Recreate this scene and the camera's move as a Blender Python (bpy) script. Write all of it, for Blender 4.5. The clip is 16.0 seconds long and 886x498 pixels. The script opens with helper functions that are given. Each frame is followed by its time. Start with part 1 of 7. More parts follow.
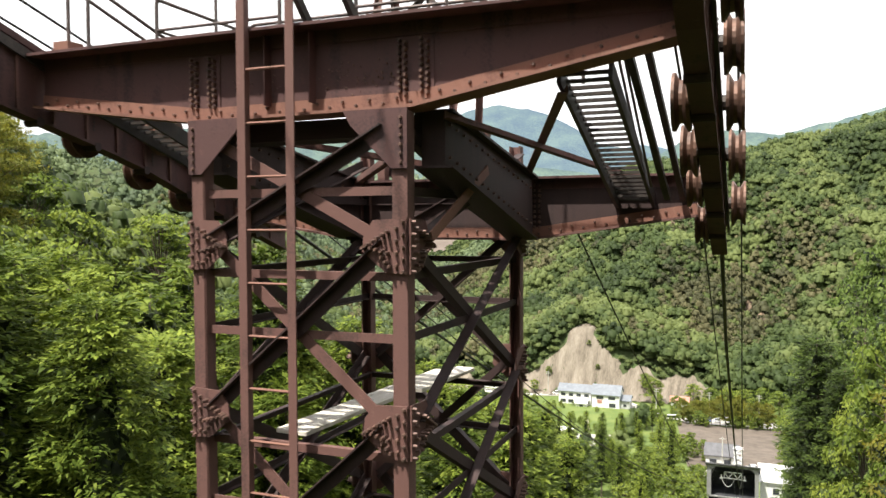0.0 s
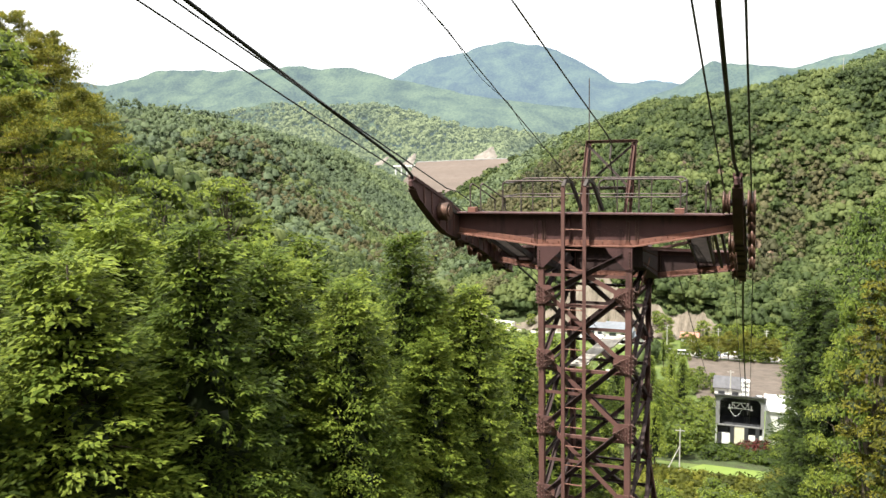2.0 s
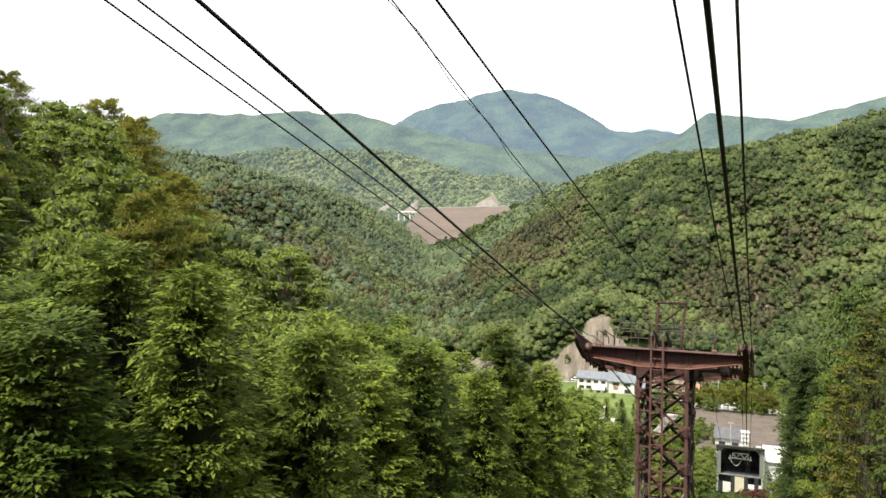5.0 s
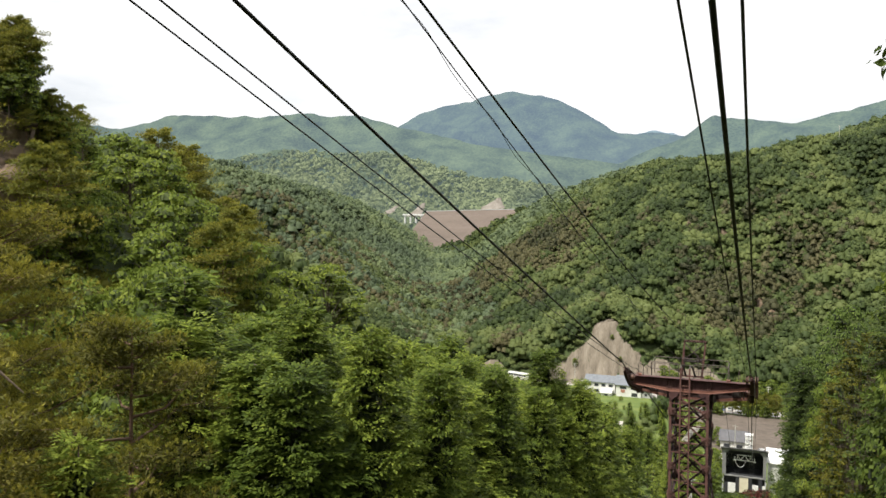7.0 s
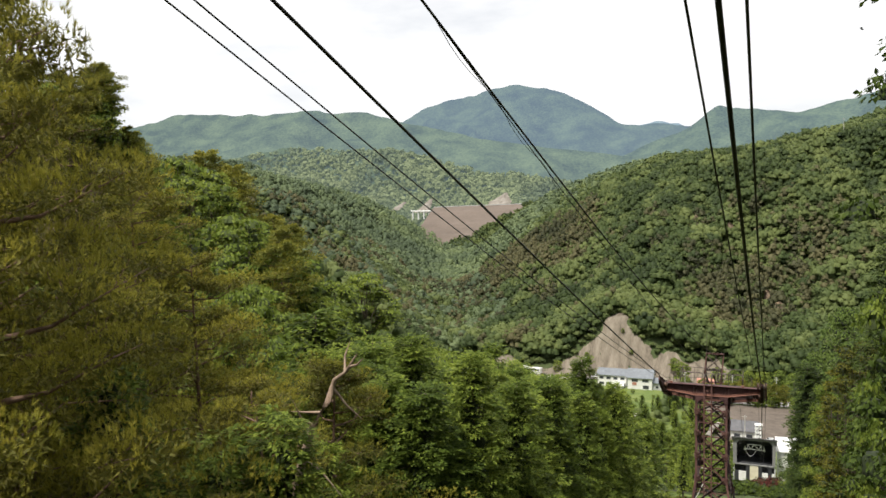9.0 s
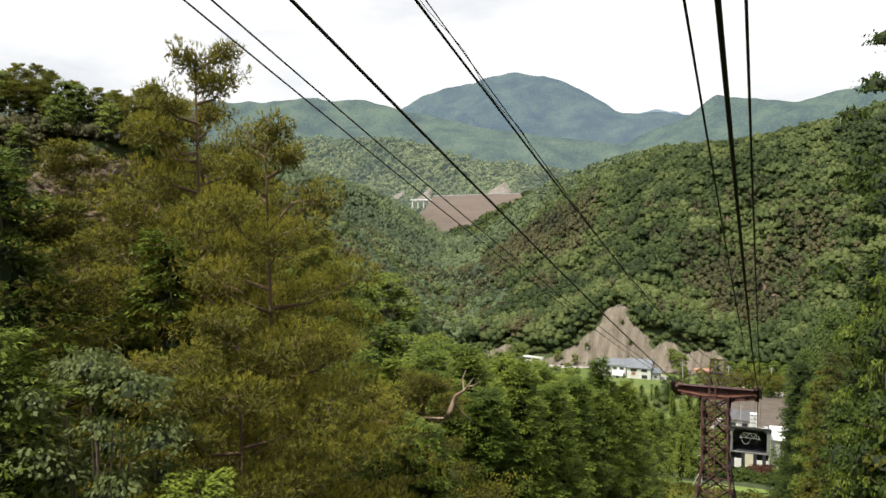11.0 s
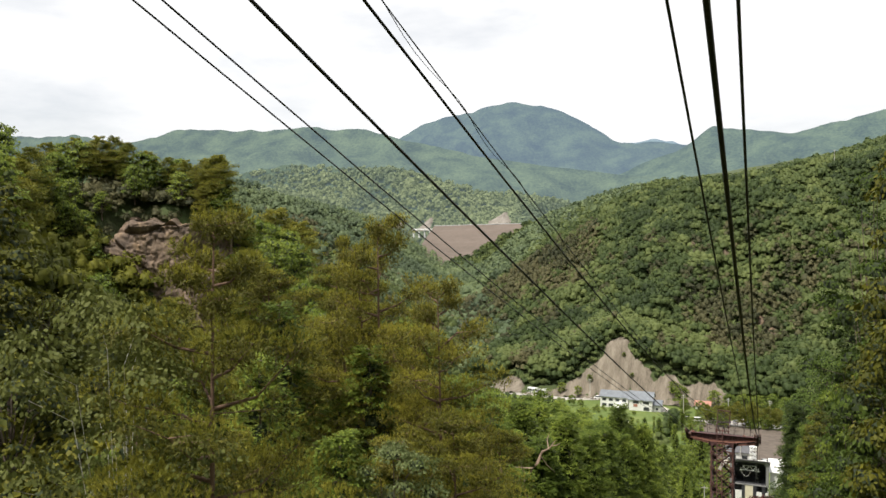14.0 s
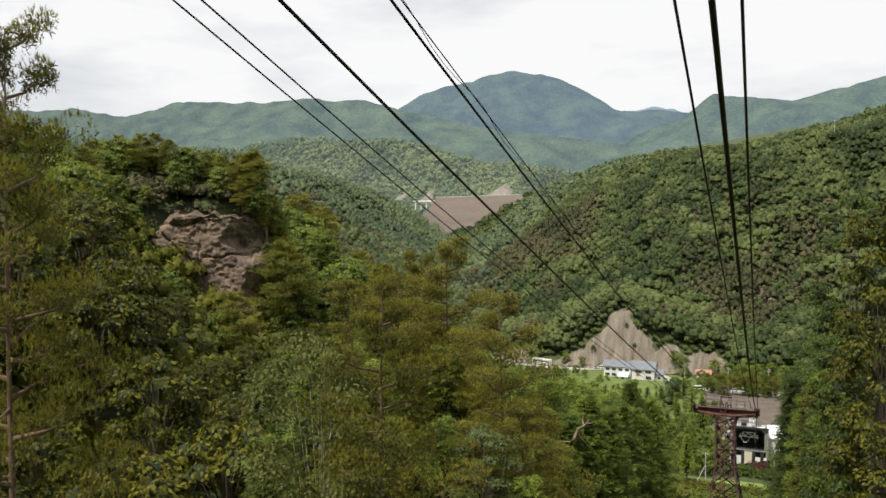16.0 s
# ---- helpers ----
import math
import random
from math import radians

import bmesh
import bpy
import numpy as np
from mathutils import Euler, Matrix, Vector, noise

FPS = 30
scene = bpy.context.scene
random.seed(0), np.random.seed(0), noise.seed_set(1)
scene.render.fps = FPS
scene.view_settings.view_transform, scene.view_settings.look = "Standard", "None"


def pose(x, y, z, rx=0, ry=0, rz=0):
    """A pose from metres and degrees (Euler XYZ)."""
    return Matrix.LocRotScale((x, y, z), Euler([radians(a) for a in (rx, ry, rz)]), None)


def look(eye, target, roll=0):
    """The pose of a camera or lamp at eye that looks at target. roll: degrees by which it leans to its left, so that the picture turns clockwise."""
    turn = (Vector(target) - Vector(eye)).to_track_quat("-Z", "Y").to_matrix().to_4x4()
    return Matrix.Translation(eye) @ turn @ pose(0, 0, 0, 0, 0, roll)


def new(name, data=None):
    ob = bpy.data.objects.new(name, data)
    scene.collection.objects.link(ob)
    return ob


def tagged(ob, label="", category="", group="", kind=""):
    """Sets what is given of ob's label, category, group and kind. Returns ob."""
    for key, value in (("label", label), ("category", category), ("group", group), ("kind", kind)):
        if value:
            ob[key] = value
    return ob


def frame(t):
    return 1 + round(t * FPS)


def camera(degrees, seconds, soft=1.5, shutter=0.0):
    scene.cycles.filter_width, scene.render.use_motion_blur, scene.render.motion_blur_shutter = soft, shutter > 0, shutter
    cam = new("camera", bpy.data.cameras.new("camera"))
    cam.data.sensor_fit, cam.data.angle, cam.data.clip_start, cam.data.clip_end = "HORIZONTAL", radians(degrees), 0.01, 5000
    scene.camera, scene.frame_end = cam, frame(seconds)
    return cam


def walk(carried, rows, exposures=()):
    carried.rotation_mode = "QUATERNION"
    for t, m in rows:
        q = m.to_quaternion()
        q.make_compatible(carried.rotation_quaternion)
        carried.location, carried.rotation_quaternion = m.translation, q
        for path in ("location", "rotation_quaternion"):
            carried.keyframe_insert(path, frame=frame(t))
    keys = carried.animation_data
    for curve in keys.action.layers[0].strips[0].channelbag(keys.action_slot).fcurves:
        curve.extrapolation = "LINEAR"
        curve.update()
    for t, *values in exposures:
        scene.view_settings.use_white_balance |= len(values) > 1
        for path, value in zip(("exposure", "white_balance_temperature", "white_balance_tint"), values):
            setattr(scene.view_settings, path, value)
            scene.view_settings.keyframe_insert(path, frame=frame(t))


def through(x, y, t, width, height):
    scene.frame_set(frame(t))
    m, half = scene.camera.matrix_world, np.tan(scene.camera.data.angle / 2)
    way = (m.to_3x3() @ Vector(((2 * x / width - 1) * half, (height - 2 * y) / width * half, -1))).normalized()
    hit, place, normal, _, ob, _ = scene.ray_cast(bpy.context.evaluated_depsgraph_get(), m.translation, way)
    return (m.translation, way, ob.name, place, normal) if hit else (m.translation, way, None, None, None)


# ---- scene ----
# Camera: carried by the cabin, which climbs backwards under its track rope (x = 0), along -y
cam = camera(59.37, 16.0, soft=1.5, shutter=0.1)
# seconds, x, y, z, pitch, roll, yaw
ROWS = [
    (0.0, -0.030, 0.000, 60.000, -1.996, 0.224, 21.667),
    (0.5, -0.018, -2.541, 60.549, -3.660, 0.581, 21.831),
    (1.0, 0.008, -5.008, 61.135, -5.219, 0.908, 21.993),
    (1.5, 0.012, -7.375, 61.773, -6.256, 0.898, 22.205),
    (2.0, 0.007, -9.686, 62.427, -6.463, 1.027, 22.243),
    (2.5, 0.001, -11.954, 63.091, -6.233, 1.049, 22.206),
    (3.0, -0.022, -14.169, 63.767, -5.661, 0.876, 22.127),
    (3.5, 0.000, -16.364, 64.447, -4.739, 0.667, 22.042),
    (4.0, 0.019, -18.611, 65.122, -3.815, 0.402, 21.990),
    (6.5, 0.000, -30.356, 68.778, -3.129, -0.066, 22.460),
    (7.0, 0.000, -32.753, 69.522, -3.181, 0.099, 22.418),
    (7.5, 0.000, -35.165, 70.267, -3.157, 0.235, 22.495),
    (8.0, 0.000, -37.571, 71.012, -3.063, 0.266, 22.603),
    (8.5, 0.000, -39.946, 71.755, -3.114, 0.680, 22.716),
    (9.0, 0.000, -42.267, 72.496, -3.635, 1.079, 22.779),
    (11.5, 0.000, -52.668, 76.154, -4.643, 0.601, 22.561),
    (12.0, 0.000, -54.660, 76.898, -4.057, 0.165, 22.625),
    (12.5, 0.000, -56.632, 77.646, -3.275, 0.004, 22.544),
    (13.0, 0.000, -58.593, 78.396, -2.722, 0.292, 22.451),
    (13.5, 0.000, -60.566, 79.148, -2.438, 0.400, 22.333),
    (14.0, 0.000, -62.568, 79.895, -2.606, 0.596, 22.428),
    (14.5, 0.000, -64.576, 80.634, -3.036, 0.938, 22.419),
    (15.0, 0.000, -66.578, 81.360, -3.661, 1.117, 22.388),
    (15.5, 0.000, -68.566, 82.076, -4.327, 1.183, 22.353),
    (16.0, 0.000, -70.511, 82.796, -4.827, 1.113, 22.399),
]
walk(cam, [(t, pose(x, y, z, 90 + pitch, roll, yaw)) for t, x, y, z, pitch, roll, yaw in ROWS],
     [(0.0, 0.90), (1.5, 0.95), (3.0, 0.95), (4.5, 0.66), (6.5, 0.26), (9.0, 0.14), (11.5, 0.12), (13.0, 0.20), (14.5, 0.06), (16.0, -0.06)])

# ---- sky and sun ----
SUN_EL, SUN_AZ = 64.0, 205.0          # elevation; direction the sun stands in, degrees from +y towards +x
world = bpy.data.worlds.new("sky")
scene.world = world
world.use_nodes = True
wn, wl = world.node_tree.nodes, world.node_tree.links
wn.clear()
w_out, w_bg = wn.new("ShaderNodeOutputWorld"), wn.new("ShaderNodeBackground")
w_sky = wn.new("ShaderNodeTexSky")
w_sky.sky_type, w_sky.sun_disc = "NISHITA", False
w_sky.sun_elevation, w_sky.sun_rotation = radians(SUN_EL), radians(SUN_AZ)
w_sky.altitude, w_sky.air_density, w_sky.dust_density = 600, 1.0, 2.5
w_co, w_map, w_noise, w_ramp, w_mix = (wn.new("ShaderNodeTexCoord"), wn.new("ShaderNodeMapping"), wn.new("ShaderNodeTexNoise"),
                                       wn.new("ShaderNodeValToRGB"), wn.new("ShaderNodeMix"))
w_map.inputs["Scale"].default_value = (1.0, 1.0, 3.2)
w_noise.inputs["Scale"].default_value, w_noise.inputs["Detail"].default_value = 2.3, 7
w_noise.inputs["Roughness"].default_value = 0.55
w_ramp.color_ramp.elements[0].position, w_ramp.color_ramp.elements[1].position = 0.34, 0.50
w_ramp.color_ramp.elements[0].color, w_ramp.color_ramp.elements[1].color = (0.64, 0.64, 0.64, 1), (0.99, 0.99, 0.99, 1)
w_mix.data_type = "RGBA"
w_mix.inputs["B"].default_value = (11.4, 11.4, 11.45, 1)      # thin bright cloud
wl.new(w_co.outputs["Generated"], w_map.inputs["Vector"])
wl.new(w_map.outputs["Vector"], w_noise.inputs["Vector"])
wl.new(w_noise.outputs["Fac"], w_ramp.inputs["Fac"])
wl.new(w_ramp.outputs["Color"], w_mix.inputs["Factor"])
wl.new(w_sky.outputs["Color"], w_mix.inputs["A"])
wl.new(w_mix.outputs["Result"], w_bg.inputs["Color"])
w_bg.inputs["Strength"].default_value = 0.088
wl.new(w_bg.outputs["Background"], w_out.inputs["Surface"])

sun = new("sun", bpy.data.lights.new("sun", "SUN"))
sun.data.energy, sun.data.angle, sun.data.color = 5.0, radians(1.2), (1.0, 0.94, 0.84)
sx, sy = math.sin(radians(SUN_AZ)), math.cos(radians(SUN_AZ))
sun.matrix_world = look((sx * 300, sy * 300, 300 * math.tan(radians(SUN_EL)) + 60), (0, 0, 60))

# ---- mesh helpers ----
def mesh_np(name, v, f, smooth=False):
    """A mesh from arrays: v (n, 3) places, f (m, k) corners."""
    v, f = np.asarray(v, np.float32), np.asarray(f, np.int32)
    me = bpy.data.meshes.new(name)
    me.vertices.add(len(v))
    me.vertices.foreach_set("co", v.ravel())
    me.loops.add(f.size)
    me.loops.foreach_set("vertex_index", f.ravel())
    me.polygons.add(len(f))
    me.polygons.foreach_set("loop_start", np.arange(len(f), dtype=np.int32) * f.shape[1])
    if smooth:
        me.polygons.foreach_set("use_smooth", np.ones(len(f), bool))
    me.update(calc_edges=True)
    return me


def thing(name, label, category, at=None, group="", kind=""):
    ob = new(name)
    ob.empty_display_size = 0.2
    if at is not None:
        ob.matrix_world = at
    return tagged(ob, label, category, group, kind)


def put(name, me, mat, parent=None, label="", smooth=False):
    """Links a mesh as one object under a thing or a part."""
    ob = new(name, me)
    if mat:
        me.materials.clear()
        me.materials.append(mat)
    if smooth:
        me.polygons.foreach_set("use_smooth", np.ones(len(me.polygons), bool))
    ob.parent = parent
    if label:
        ob["label"] = label
    return ob


def part(name, bm, mat, parent=None, label="", smooth=False):
    """Links a bmesh as one mesh object under a thing or a part."""
    me = bpy.data.meshes.new(name)
    bm.to_mesh(me)
    bm.free()
    return put(name, me, mat, parent, label, smooth)


def box(bm, a, b, m=None, bevel=0.0):
    """A box between two corners, through the matrix m."""
    a, b = Vector(a), Vector(b)
    d = b - a
    mm = Matrix.Translation((a + b) / 2) @ Matrix.Diagonal((abs(d.x), abs(d.y), abs(d.z), 1))
    r = bmesh.ops.create_cube(bm, size=1, matrix=(m @ mm) if m else mm)
    if bevel:
        edges = list({e for v in r["verts"] for e in v.link_edges})
        bmesh.ops.bevel(bm, geom=edges, offset=bevel, segments=1, affect="EDGES")
    return bm


def along(a, b, up=(0, 0, 1)):
    """A frame at a whose x axis runs to b; its z axis is close to up. Returns it and the length."""
    a, b = Vector(a), Vector(b)
    x = b - a
    length = x.length
    x.normalize()
    y = Vector(up).cross(x)
    if y.length < 1e-4:
        y = Vector((0, 1, 0)).cross(x)
    y.normalize()
    z = x.cross(y)
    return Matrix(((x.x, y.x, z.x, a.x), (x.y, y.y, z.y, a.y), (x.z, y.z, z.z, a.z), (0, 0, 0, 1))), length


def bar(bm, a, b, w, h, up=(0, 0, 1)):
    """A square bar from a to b, w across and h along up."""
    m, n = along(a, b, up)
    return box(bm, (0, -w / 2, -h / 2), (n, w / 2, h / 2), m)


def angle_bar(bm, a, b, w, t, up=(0, 0, 1), flip=1):
    """An L section from a to b: one leg flat against the plane that up looks out of, one leg standing."""
    m, n = along(a, b, up)
    box(bm, (0, -w / 2, -t / 2), (n, w / 2, t / 2), m)
    box(bm, (0, flip * w / 2 - flip * t, -t / 2 + t * 0.02), (n, flip * w / 2, w * 0.8), m)
    return bm


def strip(bm, points, w, h):
    """One bent bar through points, w across x and h high."""
    rows = [[bm.verts.new((x + dx, y, z + dz)) for dx, dz in ((-w / 2, -h / 2), (w / 2, -h / 2), (w / 2, h / 2), (-w / 2, h / 2))] for x, y, z in points]
    for r, q in zip(rows, rows[1:]):
        for i in range(4):
            bm.faces.new((r[i], r[(i + 1) % 4], q[(i + 1) % 4], q[i]))
    bm.faces.new(rows[0][::-1])
    bm.faces.new(rows[-1])
    bmesh.ops.recalc_face_normals(bm, faces=bm.faces)
    return bm


def rod(bm, a, b, r, sides=8, r2=None):
    m, n = along(a, b)
    turn = m @ Matrix.Translation((n / 2, 0, 0)) @ Matrix.Rotation(math.pi / 2, 4, "Y")
    bmesh.ops.create_cone(bm, cap_ends=True, segments=sides, radius1=r, radius2=r if r2 is None else r2, depth=n, matrix=turn)
    return bm


def tube(points, radii, sides=6):
    """Arrays of a tapered tube through points."""
    p = np.asarray(points, float)
    d = np.gradient(p, axis=0)
    d /= np.linalg.norm(d, axis=1)[:, None] + 1e-9
    ref = np.where(np.abs(d[:, 2:3]) > 0.9, np.array([[1.0, 0, 0]]), np.array([[0, 0, 1.0]]))
    s = np.cross(d, ref)
    s /= np.linalg.norm(s, axis=1)[:, None] + 1e-9
    u = np.cross(s, d)
    a = np.arange(sides) * 2 * math.pi / sides
    ring = (np.cos(a)[None, :, None] * s[:, None, :] + np.sin(a)[None, :, None] * u[:, None, :]) * np.asarray(radii, float)[:, None, None]
    v = (p[:, None, :] + ring).reshape(-1, 3)
    i, j = np.meshgrid(np.arange(len(p) - 1), np.arange(sides), indexing="ij")
    k = (j + 1) % sides
    f = np.stack([i * sides + j, i * sides + k, (i + 1) * sides + k, (i + 1) * sides + j], -1).reshape(-1, 4)
    return v, f


def joined(pieces):
    """Joins arrays of (v, f) pieces."""
    vs, fs, n = [], [], 0
    for v, f in pieces:
        vs.append(v)
        fs.append(f + n)
        n += len(v)
    return np.concatenate(vs), np.concatenate(fs)


def rope(name, points, r, mat, label, sides=6, category="cable", wave=None):
    v, f = tube(points, np.full(len(points), r), sides)
    return tagged(put(name, mesh_np(name, v, f, True), mat), label, category, "ropeway cables")


# ---- materials ----
def material(name):
    m = bpy.data.materials.new(name)
    m.use_nodes = True
    return m, m.node_tree.nodes, m.node_tree.links, m.node_tree.nodes["Principled BSDF"]


def ramp(nodes, stops):
    r = nodes.new("ShaderNodeValToRGB")
    while len(r.color_ramp.elements) < len(stops):
        r.color_ramp.elements.new(0.5)
    for e, (p, c) in zip(r.color_ramp.elements, stops):
        e.position, e.color = p, (*c, 1)
    return r


def grain(name, stops, scale, rough=0.8, metal=0.0, detail=8, bump=0.3, fine=None, fine_mix=0.35, stretch=(1, 1, 1), distance=0.02, coords="Object"):
    """A surface whose colour runs through stops by a noise of the given scale (per metre), roughened by a finer one."""
    m, n, l, b = material(name)
    co, mp = n.new("ShaderNodeTexCoord"), n.new("ShaderNodeMapping")
    mp.inputs["Scale"].default_value = stretch
    l.new(co.outputs[coords], mp.inputs["Vector"])
    big, small = n.new("ShaderNodeTexNoise"), n.new("ShaderNodeTexNoise")
    big.inputs["Scale"].default_value, big.inputs["Detail"].default_value = scale, detail
    small.inputs["Scale"].default_value, small.inputs["Detail"].default_value = fine or scale * 9, 6
    for t in (big, small):
        l.new(mp.outputs["Vector"], t.inputs["Vector"])
    mixed = n.new("ShaderNodeMix")
    mixed.inputs["Factor"].default_value = fine_mix
    l.new(big.outputs["Fac"], mixed.inputs["A"])
    l.new(small.outputs["Fac"], mixed.inputs["B"])
    c = ramp(n, stops)
    l.new(mixed.outputs["Result"], c.inputs["Fac"])
    l.new(c.outputs["Color"], b.inputs["Base Color"])
    b.inputs["Roughness"].default_value, b.inputs["Metallic"].default_value = rough, metal
    bp = n.new("ShaderNodeBump")
    bp.inputs["Strength"].default_value, bp.inputs["Distance"].default_value = bump, distance
    l.new(mixed.outputs["Result"], bp.inputs["Height"])
    l.new(bp.outputs["Normal"], b.inputs["Normal"])
    return m


def leaf(name, dark, mid, light, through=0.3, attr=False):
    """Foliage: colour varies leaf by leaf, tree by tree and in patches; some light comes through."""
    m, n, l, b = material(name)
    geo, info, co = n.new("ShaderNodeNewGeometry"), n.new("ShaderNodeObjectInfo"), n.new("ShaderNodeTexCoord")
    noise_ = n.new("ShaderNodeTexNoise")
    noise_.inputs["Scale"].default_value, noise_.inputs["Detail"].default_value = (0.55, 3) if not attr else (0.11, 4)
    l.new(co.outputs["Object"], noise_.inputs["Vector"])
    tree_ = n.new("ShaderNodeAttribute") if attr else info
    if attr:
        tree_.attribute_name = "tint"
    a1, a2 = n.new("ShaderNodeMath"), n.new("ShaderNodeMath")
    a1.operation = a2.operation = "MULTIPLY_ADD"
    l.new(geo.outputs["Random Per Island"], a1.inputs[0])
    a1.inputs[1].default_value = 0.18 if attr else 0.36
    l.new(tree_.outputs["Fac" if attr else "Random"], a2.inputs[0])
    a2.inputs[1].default_value = 0.86 if attr else 0.30
    sc = n.new("ShaderNodeMath")
    sc.operation = "MULTIPLY_ADD"
    sc.inputs[1].default_value, sc.inputs[2].default_value = 0.75, -0.25 if attr else -0.12
    l.new(noise_.outputs["Fac"], sc.inputs[0])
    l.new(sc.outputs[0], a1.inputs[2])
    l.new(a1.outputs[0], a2.inputs[2])
    c = ramp(n, ((0.12, dark), (0.5, mid), (0.92, light)))
    l.new(a2.outputs[0], c.inputs["Fac"])
    l.new(c.outputs["Color"], b.inputs["Base Color"])
    b.inputs["Roughness"].default_value = 0.60
    b.inputs["Specular IOR Level"].default_value = 0.15
    tr, mx, out = n.new("ShaderNodeBsdfTranslucent"), n.new("ShaderNodeMixShader"), n["Material Output"]
    l.new(c.outputs["Color"], tr.inputs["Color"])
    mx.inputs["Fac"].default_value = through
    l.new(b.outputs["BSDF"], mx.inputs[1])
    l.new(tr.outputs["BSDF"], mx.inputs[2])
    l.new(mx.outputs["Shader"], out.inputs["Surface"])
    return m


M_CYPRESS = leaf("cypress_leaf", (0.018, 0.034, 0.007), (0.084, 0.124, 0.017), (0.290, 0.350, 0.053), 0.34)
M_BROAD = leaf("broad_leaf", (0.025, 0.043, 0.008), (0.062, 0.096, 0.016), (0.133, 0.175, 0.032), 0.35)
M_FRESH = leaf("fresh_leaf", (0.071, 0.104, 0.019), (0.151, 0.208, 0.034), (0.283, 0.329, 0.058), 0.45)
M_PINE = leaf("pine_needle", (0.092, 0.102, 0.016), (0.236, 0.232, 0.034), (0.420, 0.375, 0.062), 0.40)
M_DEEP = leaf("deep_leaf", (0.026, 0.030, 0.004), (0.064, 0.070, 0.008), (0.165, 0.155, 0.018), 0.25)
M_CEDAR = leaf("cedar_leaf", (0.014, 0.024, 0.006), (0.033, 0.054, 0.010), (0.080, 0.111, 0.019), 0.2)
M_PALE = leaf("pale_leaf", (0.046, 0.066, 0.018), (0.100, 0.130, 0.040), (0.230, 0.265, 0.120), 0.35)
M_SUNNY = leaf("sunny_leaf", (0.036, 0.062, 0.014), (0.084, 0.130, 0.028), (0.180, 0.236, 0.056), 0.35)
M_BIRCH = leaf("birch_leaf", (0.046, 0.057, 0.013), (0.106, 0.121, 0.031), (0.215, 0.232, 0.070), 0.35)
M_RED = leaf("red_leaf", (0.040, 0.010, 0.010), (0.088, 0.024, 0.020), (0.144, 0.048, 0.036), 0.3)
M_WOODS = leaf("far_leaf", (0.030, 0.046, 0.018), (0.060, 0.087, 0.029), (0.140, 0.172, 0.058), 0.25, True)
M_FARPINE = leaf("far_pine", (0.040, 0.046, 0.024), (0.072, 0.074, 0.036), (0.124, 0.116, 0.056), 0.2, True)
# both far leaf colours are paled, which puts haze into them
M_RANGE = leaf("hazy_range_leaf", (0.072, 0.096, 0.058), (0.120, 0.151, 0.081), (0.181, 0.212, 0.103), 0.25, True)
M_VALLEY = leaf("hazy_valley_leaf", (0.080, 0.110, 0.066), (0.122, 0.162, 0.084), (0.176, 0.222, 0.104), 0.25, True)
for node in M_RANGE.node_tree.nodes:                     # a far backdrop; this emission stands in for bright hazy air
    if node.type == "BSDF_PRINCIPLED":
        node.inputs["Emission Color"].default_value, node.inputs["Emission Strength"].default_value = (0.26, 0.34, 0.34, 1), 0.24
# fresh leaf darkened for crown insides: shade put into the colour
M_FRESHIN = grain("fresh_shaded_inner", ((0.3, (0.024, 0.036, 0.008)), (0.7, (0.066, 0.092, 0.018))), 3, 0.9)
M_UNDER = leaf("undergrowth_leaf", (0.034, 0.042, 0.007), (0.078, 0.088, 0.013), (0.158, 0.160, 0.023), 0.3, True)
# pine needle darkened, so the shade under the pads is in its colour
M_PINEIN = leaf("shaded_needle", (0.038, 0.042, 0.009), (0.098, 0.098, 0.019), (0.180, 0.164, 0.034), 0.34)
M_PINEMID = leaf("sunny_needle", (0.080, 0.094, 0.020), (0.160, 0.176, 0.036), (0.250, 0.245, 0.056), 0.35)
# near-black green that stands in for deep shade inside the crowns
M_INNER = grain("shaded_inner_leaf", ((0.3, (0.009, 0.016, 0.004)), (0.7, (0.026, 0.040, 0.009))), 3, 0.9)
M_BARK = grain("bark", ((0.3, (0.06, 0.045, 0.035)), (0.7, (0.18, 0.14, 0.11))), 5, 0.95, stretch=(1, 1, 0.2), bump=0.8)
M_PINEBARK = grain("pine_bark", ((0.3, (0.075, 0.045, 0.030)), (0.7, (0.21, 0.13, 0.09))), 5, 0.95, stretch=(1, 1, 0.25), bump=0.8)
M_SNAG = grain("bleached_wood", ((0.3, (0.14, 0.095, 0.065)), (0.7, (0.40, 0.30, 0.22))), 4, 0.9, stretch=(2, 2, 0.5), bump=0.6)
M_PALEBARK = grain("pale_bark", ((0.35, (0.25, 0.24, 0.21)), (0.6, (0.62, 0.60, 0.55))), 6, 0.85, stretch=(1, 1, 2.5))
M_FLOOR = grain("forest_floor", ((0.3, (0.034, 0.034, 0.015)), (0.5, (0.048, 0.066, 0.020)), (0.7, (0.060, 0.098, 0.026))), 0.4, 0.95, bump=0.8, distance=0.3, fine=5)

# ---- the land ----
def smooth(a, b, x):
    t = np.clip((x - a) / (b - a), 0, 1)
    return t * t * (3 - 2 * t)


def soft(x, k=6.0):
    """max(x, 0), rounded over k metres."""
    return 0.5 * (x + np.sqrt(x * x + k * k)) - 0.5 * k


